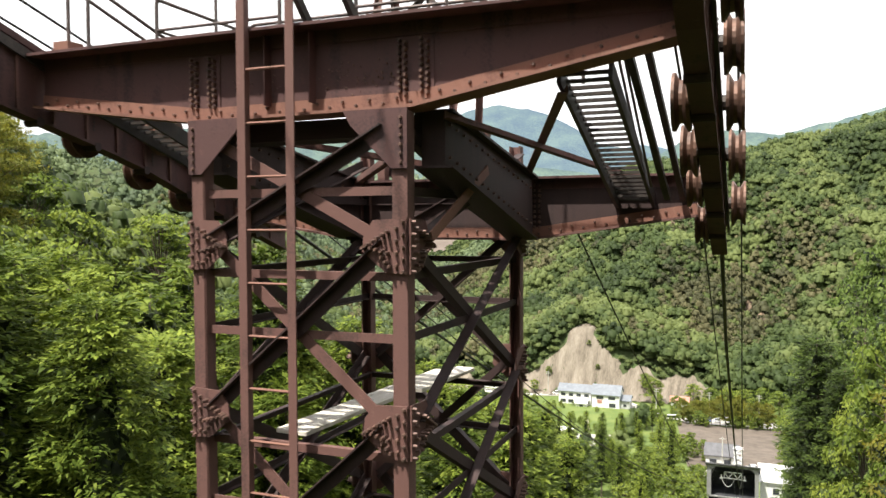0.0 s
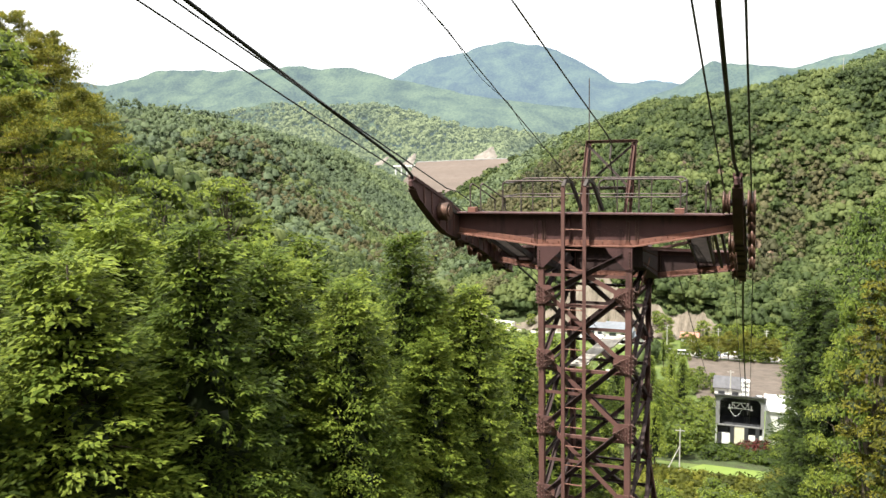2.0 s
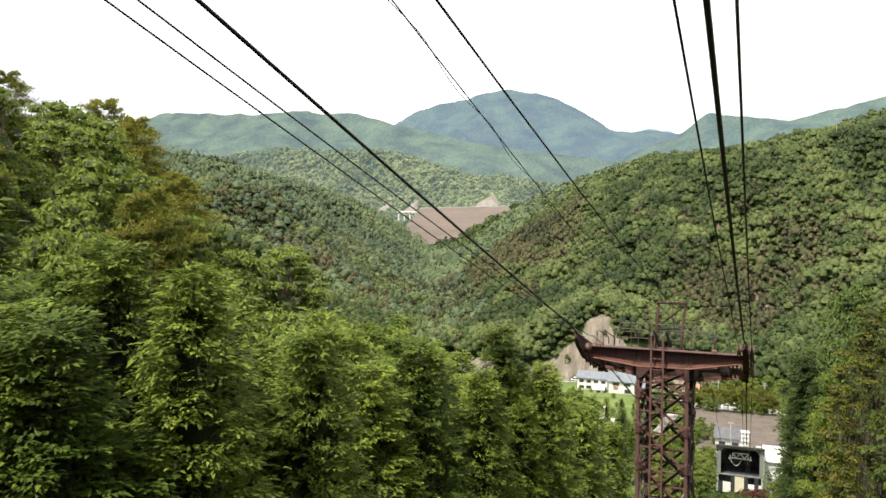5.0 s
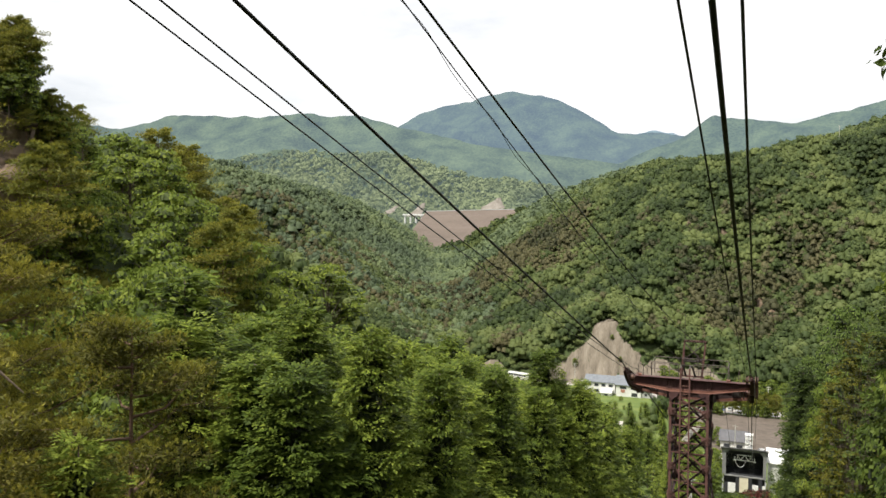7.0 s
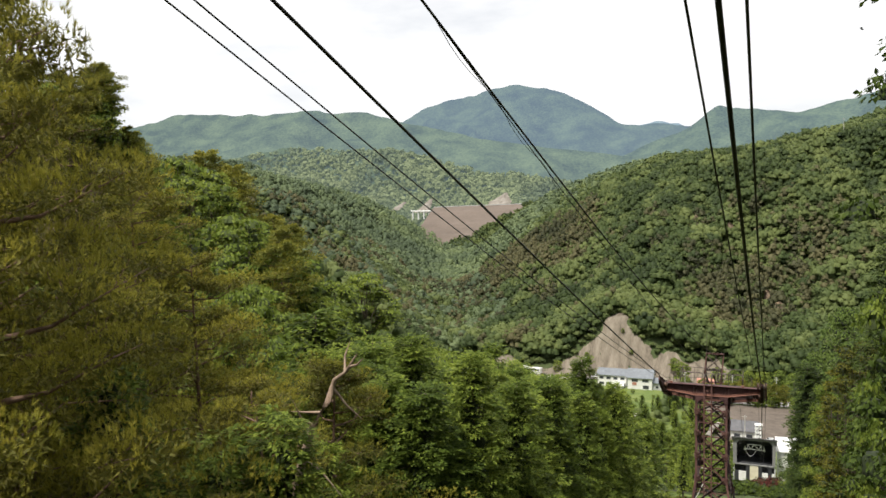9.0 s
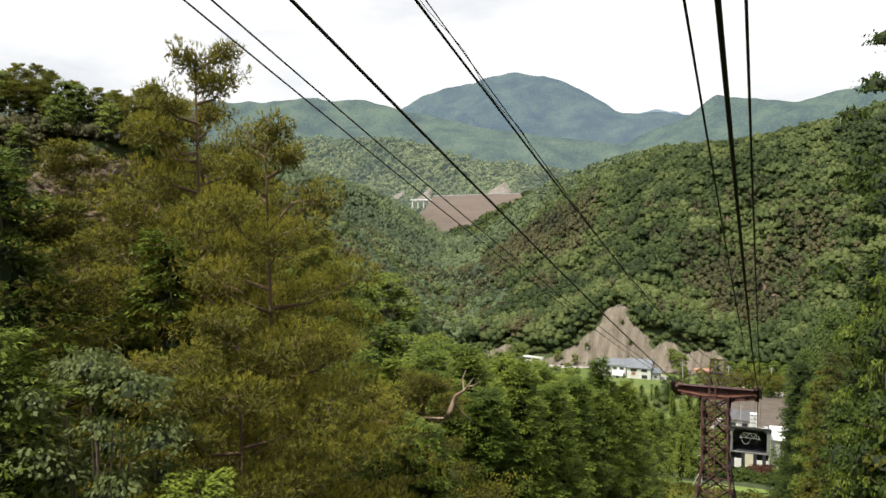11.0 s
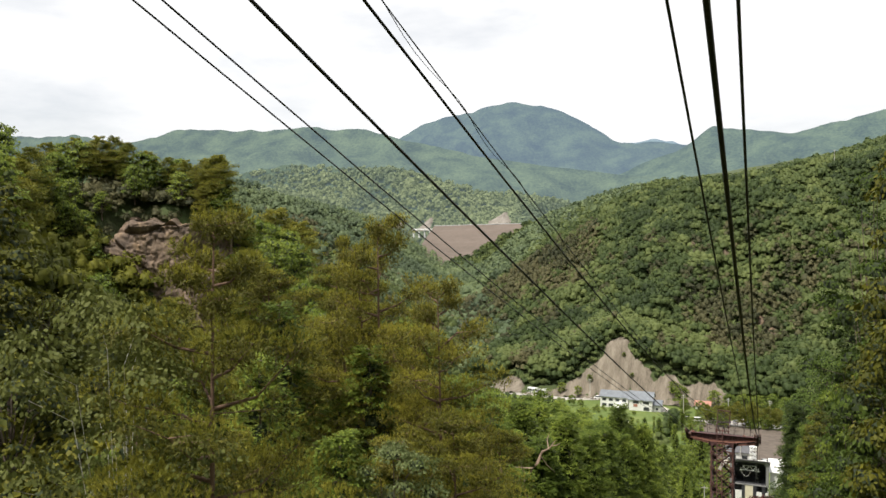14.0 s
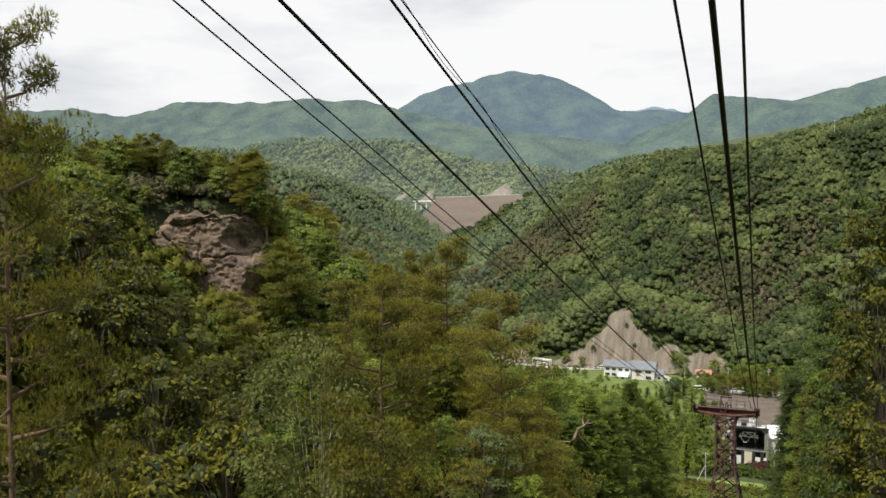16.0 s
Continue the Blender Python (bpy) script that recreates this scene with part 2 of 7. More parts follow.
def value_noise(x, y, seed=0):
    """Smooth noise in -1..1 over the plane, one cell a metre."""
    xi, yi = np.floor(x).astype(np.int64), np.floor(y).astype(np.int64)
    fx, fy = x - xi, y - yi
    fx, fy = fx * fx * (3 - 2 * fx), fy * fy * (3 - 2 * fy)

    def h(i, j):
        n = (i * 374761393 + j * 668265263 + seed * 982451653) & 0x7FFFFFFF
        n = ((n ^ (n >> 13)) * 1274126177) & 0x7FFFFFFF
        return ((n ^ (n >> 16)) & 0xFFFF) / 32767.5 - 1
    return (h(xi, yi) * (1 - fx) + h(xi + 1, yi) * fx) * (1 - fy) + (h(xi, yi + 1) * (1 - fx) + h(xi + 1, yi + 1) * fx) * fy


def rough(x, y, size, seed=0, octaves=4):
    out, amp = 0.0, 1.0
    for k in range(octaves):
        out = out + amp * value_noise(x / size * 2 ** k + 17.3 * k, y / size * 2 ** k - 9.1 * k, seed + k)
        amp *= 0.5
    return out


AXIS_Y, AXIS_X = (-500, 150, 250, 330, 560, 800, 1000, 1400, 5000), (20, -10, -60, -130, -250, -340, -405, -560, -1200)
FLOOR_Y, FLOOR_Z = (-500, 330, 600, 900, 1000, 1400, 5000), (-13, -13, -6, 4, 8, 60, 120)


def land(x, y):
    """The height of the ground."""
    x, y = np.asarray(x, float), np.asarray(y, float)
    ax, az = np.interp(y, AXIS_Y, AXIS_X), np.interp(y, FLOOR_Y, FLOOR_Z)
    # the spur that the ropeway climbs
    spur = np.interp(y, (-900, -400, -150, -70, -40, -20, 0, 25, 60, 120, 165, 310, 400), (210, 180, 105, 73, 60, 51, 44, 39, 26, 6, -5, -13, -13))
    left = 0.80 * soft(-24 - x, 10) * smooth(150, 70, y) + 0.5 * np.minimum(soft(-10 - x, 4), 16) * smooth(8, -14, y) * smooth(-50, -32, y)
    right = (9 * smooth(0.5, 7, x) + 0.45 * soft(x - 6, 6)) * smooth(170, 100, y)
    cap = np.interp(y, (-150, -60, 0, 10, 28, 45, 62, 85, 110, 150), (120, 100, 85, 81, 75, 70, 63.5, 54, 43, 25)) + 0.03 * np.maximum(0, -80 - x)
    spur = spur + left + right
    over = spur - cap
    spur = np.where((over > -6) & (x < 0), cap - 3 + 5 * np.tanh((over + 3) / 8), spur)
    spur = spur - 15 * np.exp(-((x + 62) / 15) ** 2 - ((y - 1) / 15) ** 2)       # hollow under the cliff
    side, deep = 0.866 * (x + 71.2) + 0.5 * (y - 14.2), -0.5 * (x + 71.2) + 0.866 * (y - 14.2)
    brow = smooth(0.6, 3.2, deep) * smooth(30, 12, deep) * smooth(11.5, 6.5, side) * smooth(-26, -10, side)
    spur = spur + brow * np.maximum(0, 80.6 + 0.30 * np.minimum(deep, 9) - 0.10 * side - spur)     # brow above it
    # the hillside on the far left of the valley
    d = np.maximum(0, (ax - x) * 0.92 - 25)
    folds = 0.83 + 0.25 * np.cos((y - 455 + 0.35 * d) / 27.0) * smooth(10, 90, d) * smooth(900, 650, y) + 0.05 * np.cos((y + 0.8 * d) / 11.0) * smooth(20, 120, d)
    hill_l = az + 122 * (1 - np.exp(-d / 110)) * folds * smooth(120, 420, y) * smooth(1080, 880, y)
    # the hill across the valley
    u = (x - ax) * 0.9
    prof = np.interp(u, (0, 20, 46, 76, 100, 128, 176, 213, 241, 287, 329, 420, 700, 1500), (-8, 0, 18, 42, 58, 74, 93, 98, 101, 109, 122, 140, 190, 260))
    foot = np.interp(x, (-200, -130, -60, 0, 60, 200, 500), (330, 324, 323, 321, 300, 220, 120))
    t = np.clip((y - foot) / 235, 0, 1)
    high = 6 + 18 * np.exp(-((x + 72) / 30) ** 2)
    toe = np.clip(0.75 * (prof + 13), 0, high) * smooth(0.0, 0.10, t)
    hill_r = -13 + toe + (prof + 13 - np.clip(0.75 * (prof + 13), 0, high)) * (0.62 * t + 0.38 * t * t * (3 - 2 * t))
    hill_r = hill_r + (5.0 * np.cos((x + 0.35 * (y - 330) + 14) / 13.5) + 3.0 * np.cos((x - 0.5 * (y - 330)) / 7.3)) * smooth(0.12, 0.4, t) * smooth(1.0, 0.72, t)
    z = np.maximum(np.maximum(spur, hill_l), np.where(y > 150, hill_r, -50))
    z = np.maximum(z, az)
    far = smooth(330, 420, y)
    z = z + far * rough(x, y, 90, 3) * 5 * smooth(0, 40, z - az) + (1 - far) * rough(x, y, 26, 8, 3) * 0.9 * smooth(-2, 12, z)
    return z


def scar_mask(x, y):
    """Where the hillside has slipped: a pointed slide, a low bank beside it and a small one apart."""
    w = 2.6 * rough(x, y, 7, 77, 3)
    lo, hi = np.interp(y, (318, 326, 332, 336, 340, 352), (-118, -106, -92, -82, -75.5, -70.5)), np.interp(y, (318, 326, 332, 336, 340, 352), (-36, -42, -51, -58, -64, -69.5))
    slide = (x > lo + w) & (x < hi + w) & (y > 318) & (y < 352)
    bank = (x > -60) & (x < -16) & (y > 318) & (y < np.interp(x, (-60, -50, -22, -16), (338, 335.5, 334.5, 331)) + w)
    small = (np.abs(x + 127) < 9 + w) & (y > 316) & (y < 338 + w)
    return slide | bank | small


def land1(x, y):
    return float(land(np.array([x]), np.array([y]))[0])


def ground_sheet():
    rad = np.concatenate([[0.0], np.geomspace(4, 345, 92), np.linspace(348, 440, 48), np.geomspace(446, 4700, 70)])
    ang = np.concatenate([np.linspace(-35, 75, 230), np.linspace(75, 325, 90)[1:-1]])
    a, r = np.meshgrid(np.radians(ang), rad)
    x, y = -np.sin(a) * r, np.cos(a) * r - 40
    z = land(x, y)
    n = a.shape[1]
    i, j = np.meshgrid(np.arange(len(rad) - 1), np.arange(n), indexing="ij")
    k = (j + 1) % n
    f = np.stack([i * n + j, i * n + k, (i + 1) * n + k, (i + 1) * n + j], -1).reshape(-1, 4)
    me = mesh_np("ground", np.stack([x, y, z], -1).reshape(-1, 3), f[:, ::-1], True)
    return tagged(put("ground", me, M_FLOOR), "dark leafy forest floor on steep hills", "ground", kind="structure")


ground_sheet()


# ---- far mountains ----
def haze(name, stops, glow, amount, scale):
    """The far ranges, a backdrop of distance; bluish emission stands in for bright hazy air."""
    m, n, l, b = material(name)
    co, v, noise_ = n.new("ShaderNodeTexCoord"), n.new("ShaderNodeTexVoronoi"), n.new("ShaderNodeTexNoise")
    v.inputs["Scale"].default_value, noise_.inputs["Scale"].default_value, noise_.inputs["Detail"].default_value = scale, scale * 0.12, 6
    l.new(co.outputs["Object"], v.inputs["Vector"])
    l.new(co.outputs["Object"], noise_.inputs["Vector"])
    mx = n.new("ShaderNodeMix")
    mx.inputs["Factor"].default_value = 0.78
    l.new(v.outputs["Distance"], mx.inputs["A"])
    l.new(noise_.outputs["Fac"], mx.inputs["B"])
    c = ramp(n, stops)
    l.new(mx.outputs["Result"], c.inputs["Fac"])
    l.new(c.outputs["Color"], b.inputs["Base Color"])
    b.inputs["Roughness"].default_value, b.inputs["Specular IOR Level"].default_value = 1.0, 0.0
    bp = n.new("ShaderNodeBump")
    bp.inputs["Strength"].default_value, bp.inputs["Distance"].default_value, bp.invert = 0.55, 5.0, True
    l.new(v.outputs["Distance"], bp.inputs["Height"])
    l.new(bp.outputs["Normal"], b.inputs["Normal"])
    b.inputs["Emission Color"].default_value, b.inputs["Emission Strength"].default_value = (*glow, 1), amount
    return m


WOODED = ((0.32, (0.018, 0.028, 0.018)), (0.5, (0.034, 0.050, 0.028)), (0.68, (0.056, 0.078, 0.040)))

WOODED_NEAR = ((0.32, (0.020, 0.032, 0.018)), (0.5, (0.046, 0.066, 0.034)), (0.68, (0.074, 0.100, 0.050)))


def range_of_hills(name, ridge, y0, front, back, base, gully, seed, mat, label, nx=300, ny=52):
    """A range: its crest follows ridge (x, z) at y0; spurs and gullies run down to base."""
    rx, rz = zip(*ridge)
    x = np.linspace(rx[0], rx[-1], nx)
    t = np.concatenate([np.linspace(-1, 0, ny), np.linspace(0, 1, 12)[1:]])
    xx, tt = np.meshgrid(x, t)
    crest = np.interp(x, rx, rz)
    k = np.hanning(9)
    crest = np.convolve(np.pad(crest, 4, mode="edge"), k / k.sum(), "valid")[None, :]
    yy = y0 + np.where(tt < 0, tt * front, tt * back)
    fall = np.where(tt < 0, (1 + tt), (1 - tt))
    shape = fall ** 1.15
    spurs = np.abs(rough(xx + 0.25 * yy, yy * 0.55, gully, seed, 4))
    zz = base + (crest - base) * shape * (1 - 0.95 * spurs * (1 - fall ** 4)) + rough(xx, yy, gully * 0.12, seed + 9, 3) * 0.02 * (crest - base)
    n, rows = len(x), len(t)
    i, j = np.meshgrid(np.arange(rows - 1), np.arange(n - 1), indexing="ij")
    f = np.stack([i * n + j, i * n + j + 1, (i + 1) * n + j + 1, (i + 1) * n + j], -1).reshape(-1, 4)
    me = mesh_np(name, np.stack([xx, yy, zz], -1).reshape(-1, 3), f, True)
    tagged(put(name, me, mat), label, "mountain", kind="structure")

    def height(px, py):
        """The range's own height at a place."""
        a = np.clip((px - x[0]) / (x[1] - x[0]), 0, nx - 1.001)
        d = (py - y0) / front
        b = np.clip((1 + d) * (ny - 1), 0, ny - 1.001)
        return zz[b.astype(int), a.astype(int)]
    return height


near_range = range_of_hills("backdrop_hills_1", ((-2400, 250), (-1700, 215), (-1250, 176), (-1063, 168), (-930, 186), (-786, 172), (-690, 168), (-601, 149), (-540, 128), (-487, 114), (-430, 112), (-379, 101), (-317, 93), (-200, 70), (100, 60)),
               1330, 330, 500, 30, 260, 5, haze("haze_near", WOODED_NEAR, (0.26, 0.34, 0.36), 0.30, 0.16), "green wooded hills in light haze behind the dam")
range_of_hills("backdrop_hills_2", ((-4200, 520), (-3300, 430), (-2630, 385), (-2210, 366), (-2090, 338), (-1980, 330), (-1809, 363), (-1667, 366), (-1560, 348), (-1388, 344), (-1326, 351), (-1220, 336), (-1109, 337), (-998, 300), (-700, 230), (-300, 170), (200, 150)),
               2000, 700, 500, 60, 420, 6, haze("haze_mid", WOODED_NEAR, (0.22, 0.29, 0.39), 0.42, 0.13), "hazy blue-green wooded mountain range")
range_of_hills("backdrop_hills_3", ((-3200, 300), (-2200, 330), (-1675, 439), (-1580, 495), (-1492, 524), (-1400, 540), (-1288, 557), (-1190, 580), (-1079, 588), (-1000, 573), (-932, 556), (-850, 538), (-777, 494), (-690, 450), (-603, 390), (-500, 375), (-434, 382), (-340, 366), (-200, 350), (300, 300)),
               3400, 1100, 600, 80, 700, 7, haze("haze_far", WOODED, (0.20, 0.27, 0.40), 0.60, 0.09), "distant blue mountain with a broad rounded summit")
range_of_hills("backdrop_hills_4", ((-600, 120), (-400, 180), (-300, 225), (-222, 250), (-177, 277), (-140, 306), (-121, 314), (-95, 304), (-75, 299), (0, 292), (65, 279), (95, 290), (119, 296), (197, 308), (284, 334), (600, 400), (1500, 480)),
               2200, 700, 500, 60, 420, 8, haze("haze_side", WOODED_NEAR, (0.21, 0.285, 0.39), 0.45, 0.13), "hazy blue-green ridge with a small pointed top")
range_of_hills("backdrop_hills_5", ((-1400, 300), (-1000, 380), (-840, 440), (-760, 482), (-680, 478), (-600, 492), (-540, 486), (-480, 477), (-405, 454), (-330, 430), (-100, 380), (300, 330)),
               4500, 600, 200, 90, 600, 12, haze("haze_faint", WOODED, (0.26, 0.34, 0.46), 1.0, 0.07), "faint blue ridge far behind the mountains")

# ---- ropeway tower ----
def rust(name, base, dark, light, scale=2.2, rough_=0.75):
    """Old brown paint: blotches, run-down streaks and fine rust."""
    m, n, l, b = material(name)
    co, mp = n.new("ShaderNodeTexCoord"), n.new("ShaderNodeMapping")
    mp.inputs["Scale"].default_value = (3.0, 3.0, 0.35)
    l.new(co.outputs["Object"], mp.inputs["Vector"])
    blot, streak, fine = (n.new("ShaderNodeTexNoise") for _ in range(3))
    for t, s, d in ((blot, scale, 7), (streak, 3.5, 5), (fine, 60, 5)):
        t.inputs["Scale"].default_value, t.inputs["Detail"].default_value = s, d
    l.new(co.outputs["Object"], blot.inputs["Vector"])
    l.new(mp.outputs["Vector"], streak.inputs["Vector"])
    l.new(co.outputs["Object"], fine.inputs["Vector"])
    m1, m2 = n.new("ShaderNodeMix"), n.new("ShaderNodeMix")
    m1.inputs["Factor"].default_value, m2.inputs["Factor"].default_value = 0.45, 0.25
    l.new(blot.outputs["Fac"], m1.inputs["A"])
    l.new(streak.outputs["Fac"], m1.inputs["B"])
    l.new(m1.outputs["Result"], m2.inputs["A"])
    l.new(fine.outputs["Fac"], m2.inputs["B"])
    c = ramp(n, ((0.33, dark), (0.48, base), (0.58, base), (0.72, light)))
    l.new(m2.outputs["Result"], c.inputs["Fac"])
    l.new(c.outputs["Color"], b.inputs["Base Color"])
    b.inputs["Roughness"].default_value = rough_
    bp = n.new("ShaderNodeBump")
    bp.inputs["Strength"].default_value, bp.inputs["Distance"].default_value = 0.35, 0.004
    l.new(fine.outputs["Fac"], bp.inputs["Height"])
    l.new(bp.outputs["Normal"], b.inputs["Normal"])
    return m


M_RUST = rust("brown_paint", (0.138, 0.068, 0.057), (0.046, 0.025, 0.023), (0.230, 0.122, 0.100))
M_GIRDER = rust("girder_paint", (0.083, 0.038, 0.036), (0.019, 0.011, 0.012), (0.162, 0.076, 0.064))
# the brown paint darkened: shade of side, rear and underside parts in colour
M_SHADERUST = rust("shaded_brown_paint", (0.038, 0.020, 0.019), (0.013, 0.009, 0.009), (0.083, 0.043, 0.036))
# paler brown; along the girder's lower edge it stands in for sunlight
M_EDGE = rust("pale_brown_paint", (0.213, 0.100, 0.072), (0.098, 0.044, 0.036), (0.344, 0.200, 0.145))
M_DARKSTEEL = grain("dark_steel", ((0.3, (0.022, 0.020, 0.020)), (0.7, (0.075, 0.060, 0.052))), 6, 0.6, 0.3, bump=0.25)
M_RAIL = grain("pipe_rail", ((0.35, (0.05, 0.047, 0.047)), (0.65, (0.14, 0.10, 0.09))), 9, 0.55, 0.4, bump=0.2)
M_BOLT = grain("bolt", ((0.35, (0.06, 0.040, 0.035)), (0.65, (0.19, 0.105, 0.08))), 14, 0.6, 0.3, bump=0.3)
M_SHEAVE = grain("sheave_iron", ((0.35, (0.055, 0.035, 0.028)), (0.65, (0.17, 0.09, 0.062))), 7, 0.55, 0.4, bump=0.2)
M_ROPE = grain("wire_rope", ((0.3, (0.012, 0.012, 0.012)), (0.7, (0.045, 0.043, 0.04))), 40, 0.5, 0.6, bump=0.6)
M_PLANK = grain("weathered_plank", ((0.3, (0.44, 0.40, 0.34)), (0.7, (0.74, 0.70, 0.63))), 2.5, 0.85, stretch=(6, 0.7, 6), bump=0.5)
M_WHITE = grain("white_paint", ((0.3, (0.70, 0.70, 0.68)), (0.7, (0.84, 0.84, 0.83))), 1.5, 0.6, bump=0.1)

TX, TY = -3.07, 6.185                       # middle of the tower
LEVELS = (60.62, 59.85, 58.58, 57.25, 55.85, 54.30, 52.55, 50.55, 48.30, 45.80)
BASE_Z = land1(TX, TY)


def leg_at(sx, sy, z):
    low = max(0.0, 55.85 - z)
    return Vector((TX + sx * (0.835 + 0.15 * low), TY + sy * (1.365 + 0.12 * low), z))


tower = thing("ropeway_tower", "rust-brown riveted steel lattice tower with a crossarm for two ropes", "tower", pose(TX, TY, BASE_Z))


def tpart(name, bm, mat, label="", smooth_=False, parent=None):
    ob = part(name, bm, mat, parent or tower, label, smooth_)
    ob.matrix_parent_inverse = tower.matrix_world.inverted() if parent is None else parent.matrix_world.inverted()
    return ob


def rivet(bm, at, out, r=0.017, h=0.022):
    m, _ = along(at, Vector(at) + Vector(out), (0.3, 0.2, 1))
    turn = m @ Matrix.Translation((h / 2, 0, 0)) @ Matrix.Rotation(math.pi / 2, 4, "Y")
    bmesh.ops.create_cone(bm, cap_ends=True, segments=6, radius1=r, radius2=r * 0.7, depth=h, matrix=turn)


# four corner legs, each of two plates
for sx_ in (-1, 1):
    for sy_ in (-1, 1):
        bm = bmesh.new()
        zs = (60.75, 55.85, BASE_Z - 0.3)
        for za, zb in zip(zs, zs[1:]):
            a, b = leg_at(sx_, sy_, za), leg_at(sx_, sy_, zb)
            bar(bm, a + Vector((-sx_ * 0.0, sy_ * 0.05, 0)), b + Vector((0, sy_ * 0.05, 0)), 0.098 if sx_ < 0 else 0.112, 0.016, (0, sy_, 0))
            bar(bm, a + Vector((sx_ * 0.05, -0.004 * sy_, 0)), b + Vector((sx_ * 0.05, -0.004 * sy_, 0)), 0.108, 0.016, (sx_, 0, 0))
            bar(bm, a + Vector((-sx_ * 0.051, -0.004 * sy_, 0)), b + Vector((-sx_ * 0.051, -0.004 * sy_, 0)), 0.106, 0.012, (sx_, 0, 0))
        tpart("leg", bm, M_RUST)

# bracing, face by face
FACES = (((-1, -1), (1, -1), (0, -1, 0)), ((1, -1), (1, 1), (1, 0, 0)), ((1, 1), (-1, 1), (0, 1, 0)), ((-1, 1), (-1, -1), (-1, 0, 0)))
for (pa, pb, out) in FACES:
    o = Vector(out)
    front = out == (0, -1, 0)
    for k, (zt, zb) in enumerate(zip(LEVELS, LEVELS[1:])):
        a1, b1, a2, b2 = leg_at(*pa, zt), leg_at(*pb, zt), leg_at(*pa, zb), leg_at(*pb, zb)
        shift = o * 0.062
        s_in = (b1 - a1).normalized() * 0.10
        # rising bars and every face but the front take the shaded colour
        for (p, q, off, flip, w_, mt) in ((a1 + s_in, b2 - s_in, 0.022, 1, 0.085, M_RUST if front else M_SHADERUST), (a2 + s_in, b1 - s_in, -0.004, -1, 0.100, M_SHADERUST)):
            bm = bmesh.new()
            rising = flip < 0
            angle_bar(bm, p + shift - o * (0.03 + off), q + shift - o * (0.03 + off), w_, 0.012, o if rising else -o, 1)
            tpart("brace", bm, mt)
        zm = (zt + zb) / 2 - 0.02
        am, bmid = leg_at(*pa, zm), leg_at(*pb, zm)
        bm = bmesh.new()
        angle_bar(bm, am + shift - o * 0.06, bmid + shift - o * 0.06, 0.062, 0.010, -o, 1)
        tpart("strut", bm, M_RUST if front else M_SHADERUST)
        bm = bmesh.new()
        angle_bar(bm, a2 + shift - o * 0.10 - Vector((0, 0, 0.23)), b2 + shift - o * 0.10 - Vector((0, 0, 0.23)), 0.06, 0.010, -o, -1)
        tpart("strut", bm, M_RUST if front else M_SHADERUST)
    # gusset plates with their rivets
    for k, z in enumerate(LEVELS[1:-1]):
        for s, (p, q) in enumerate(((pa, pb), (pb, pa))):
            c = leg_at(*p, z)
            inward = (leg_at(*q, z) - c).normalized()
            bm = bmesh.new()
            m = Matrix(((inward.x, o.x, 0, c.x + o.x * 0.066), (inward.y, o.y, 0, c.y + o.y * 0.066), (0, 0, 1, c.z), (0, 0, 0, 1)))
            pts = ((-0.055, 0.175), (0.19, 0.165), (0.265, 0.07), (0.275, -0.05), (0.10, -0.19), (-0.055, -0.205))
            lo = [bm.verts.new(m @ Vector((u, 0, w))) for u, w in pts]
            hi = [bm.verts.new(m @ Vector((u, 0.014, w))) for u, w in pts]
            bm.faces.new(lo)
            bm.faces.new(hi)
            for i in range(len(pts)):
                j = (i + 1) % len(pts)
                bm.faces.new((lo[i], lo[j], hi[j], hi[i]))
            bmesh.ops.recalc_face_normals(bm, faces=bm.faces)
            plate = tpart("gusset", bm, M_RUST)
            bm = bmesh.new()
            spots = [(-0.035 + 0.05 * (i % 2), 0.15 - 0.042 * i, 0.032) for i in range(9)]
            spots += [(0.075 + 0.036 * i, 0.085 - 0.022 * i, 0.058) for i in range(6)] + [(0.075 + 0.040 * i, -0.06 + 0.012 * i, 0.058) for i in range(5)]
            spots += [(0.06 + 0.03 * i, -0.15 + 0.03 * i, 0.04) for i in range(3)]
            for u, w, deep in spots:
                rivet(bm, m @ Vector((u, 0.014, w)), o, 0.016, deep)
            tagged(tpart("rivets", bm, M_BOLT), kind="stuff")

# the deep front girder of the crossarm
GY = 4.82


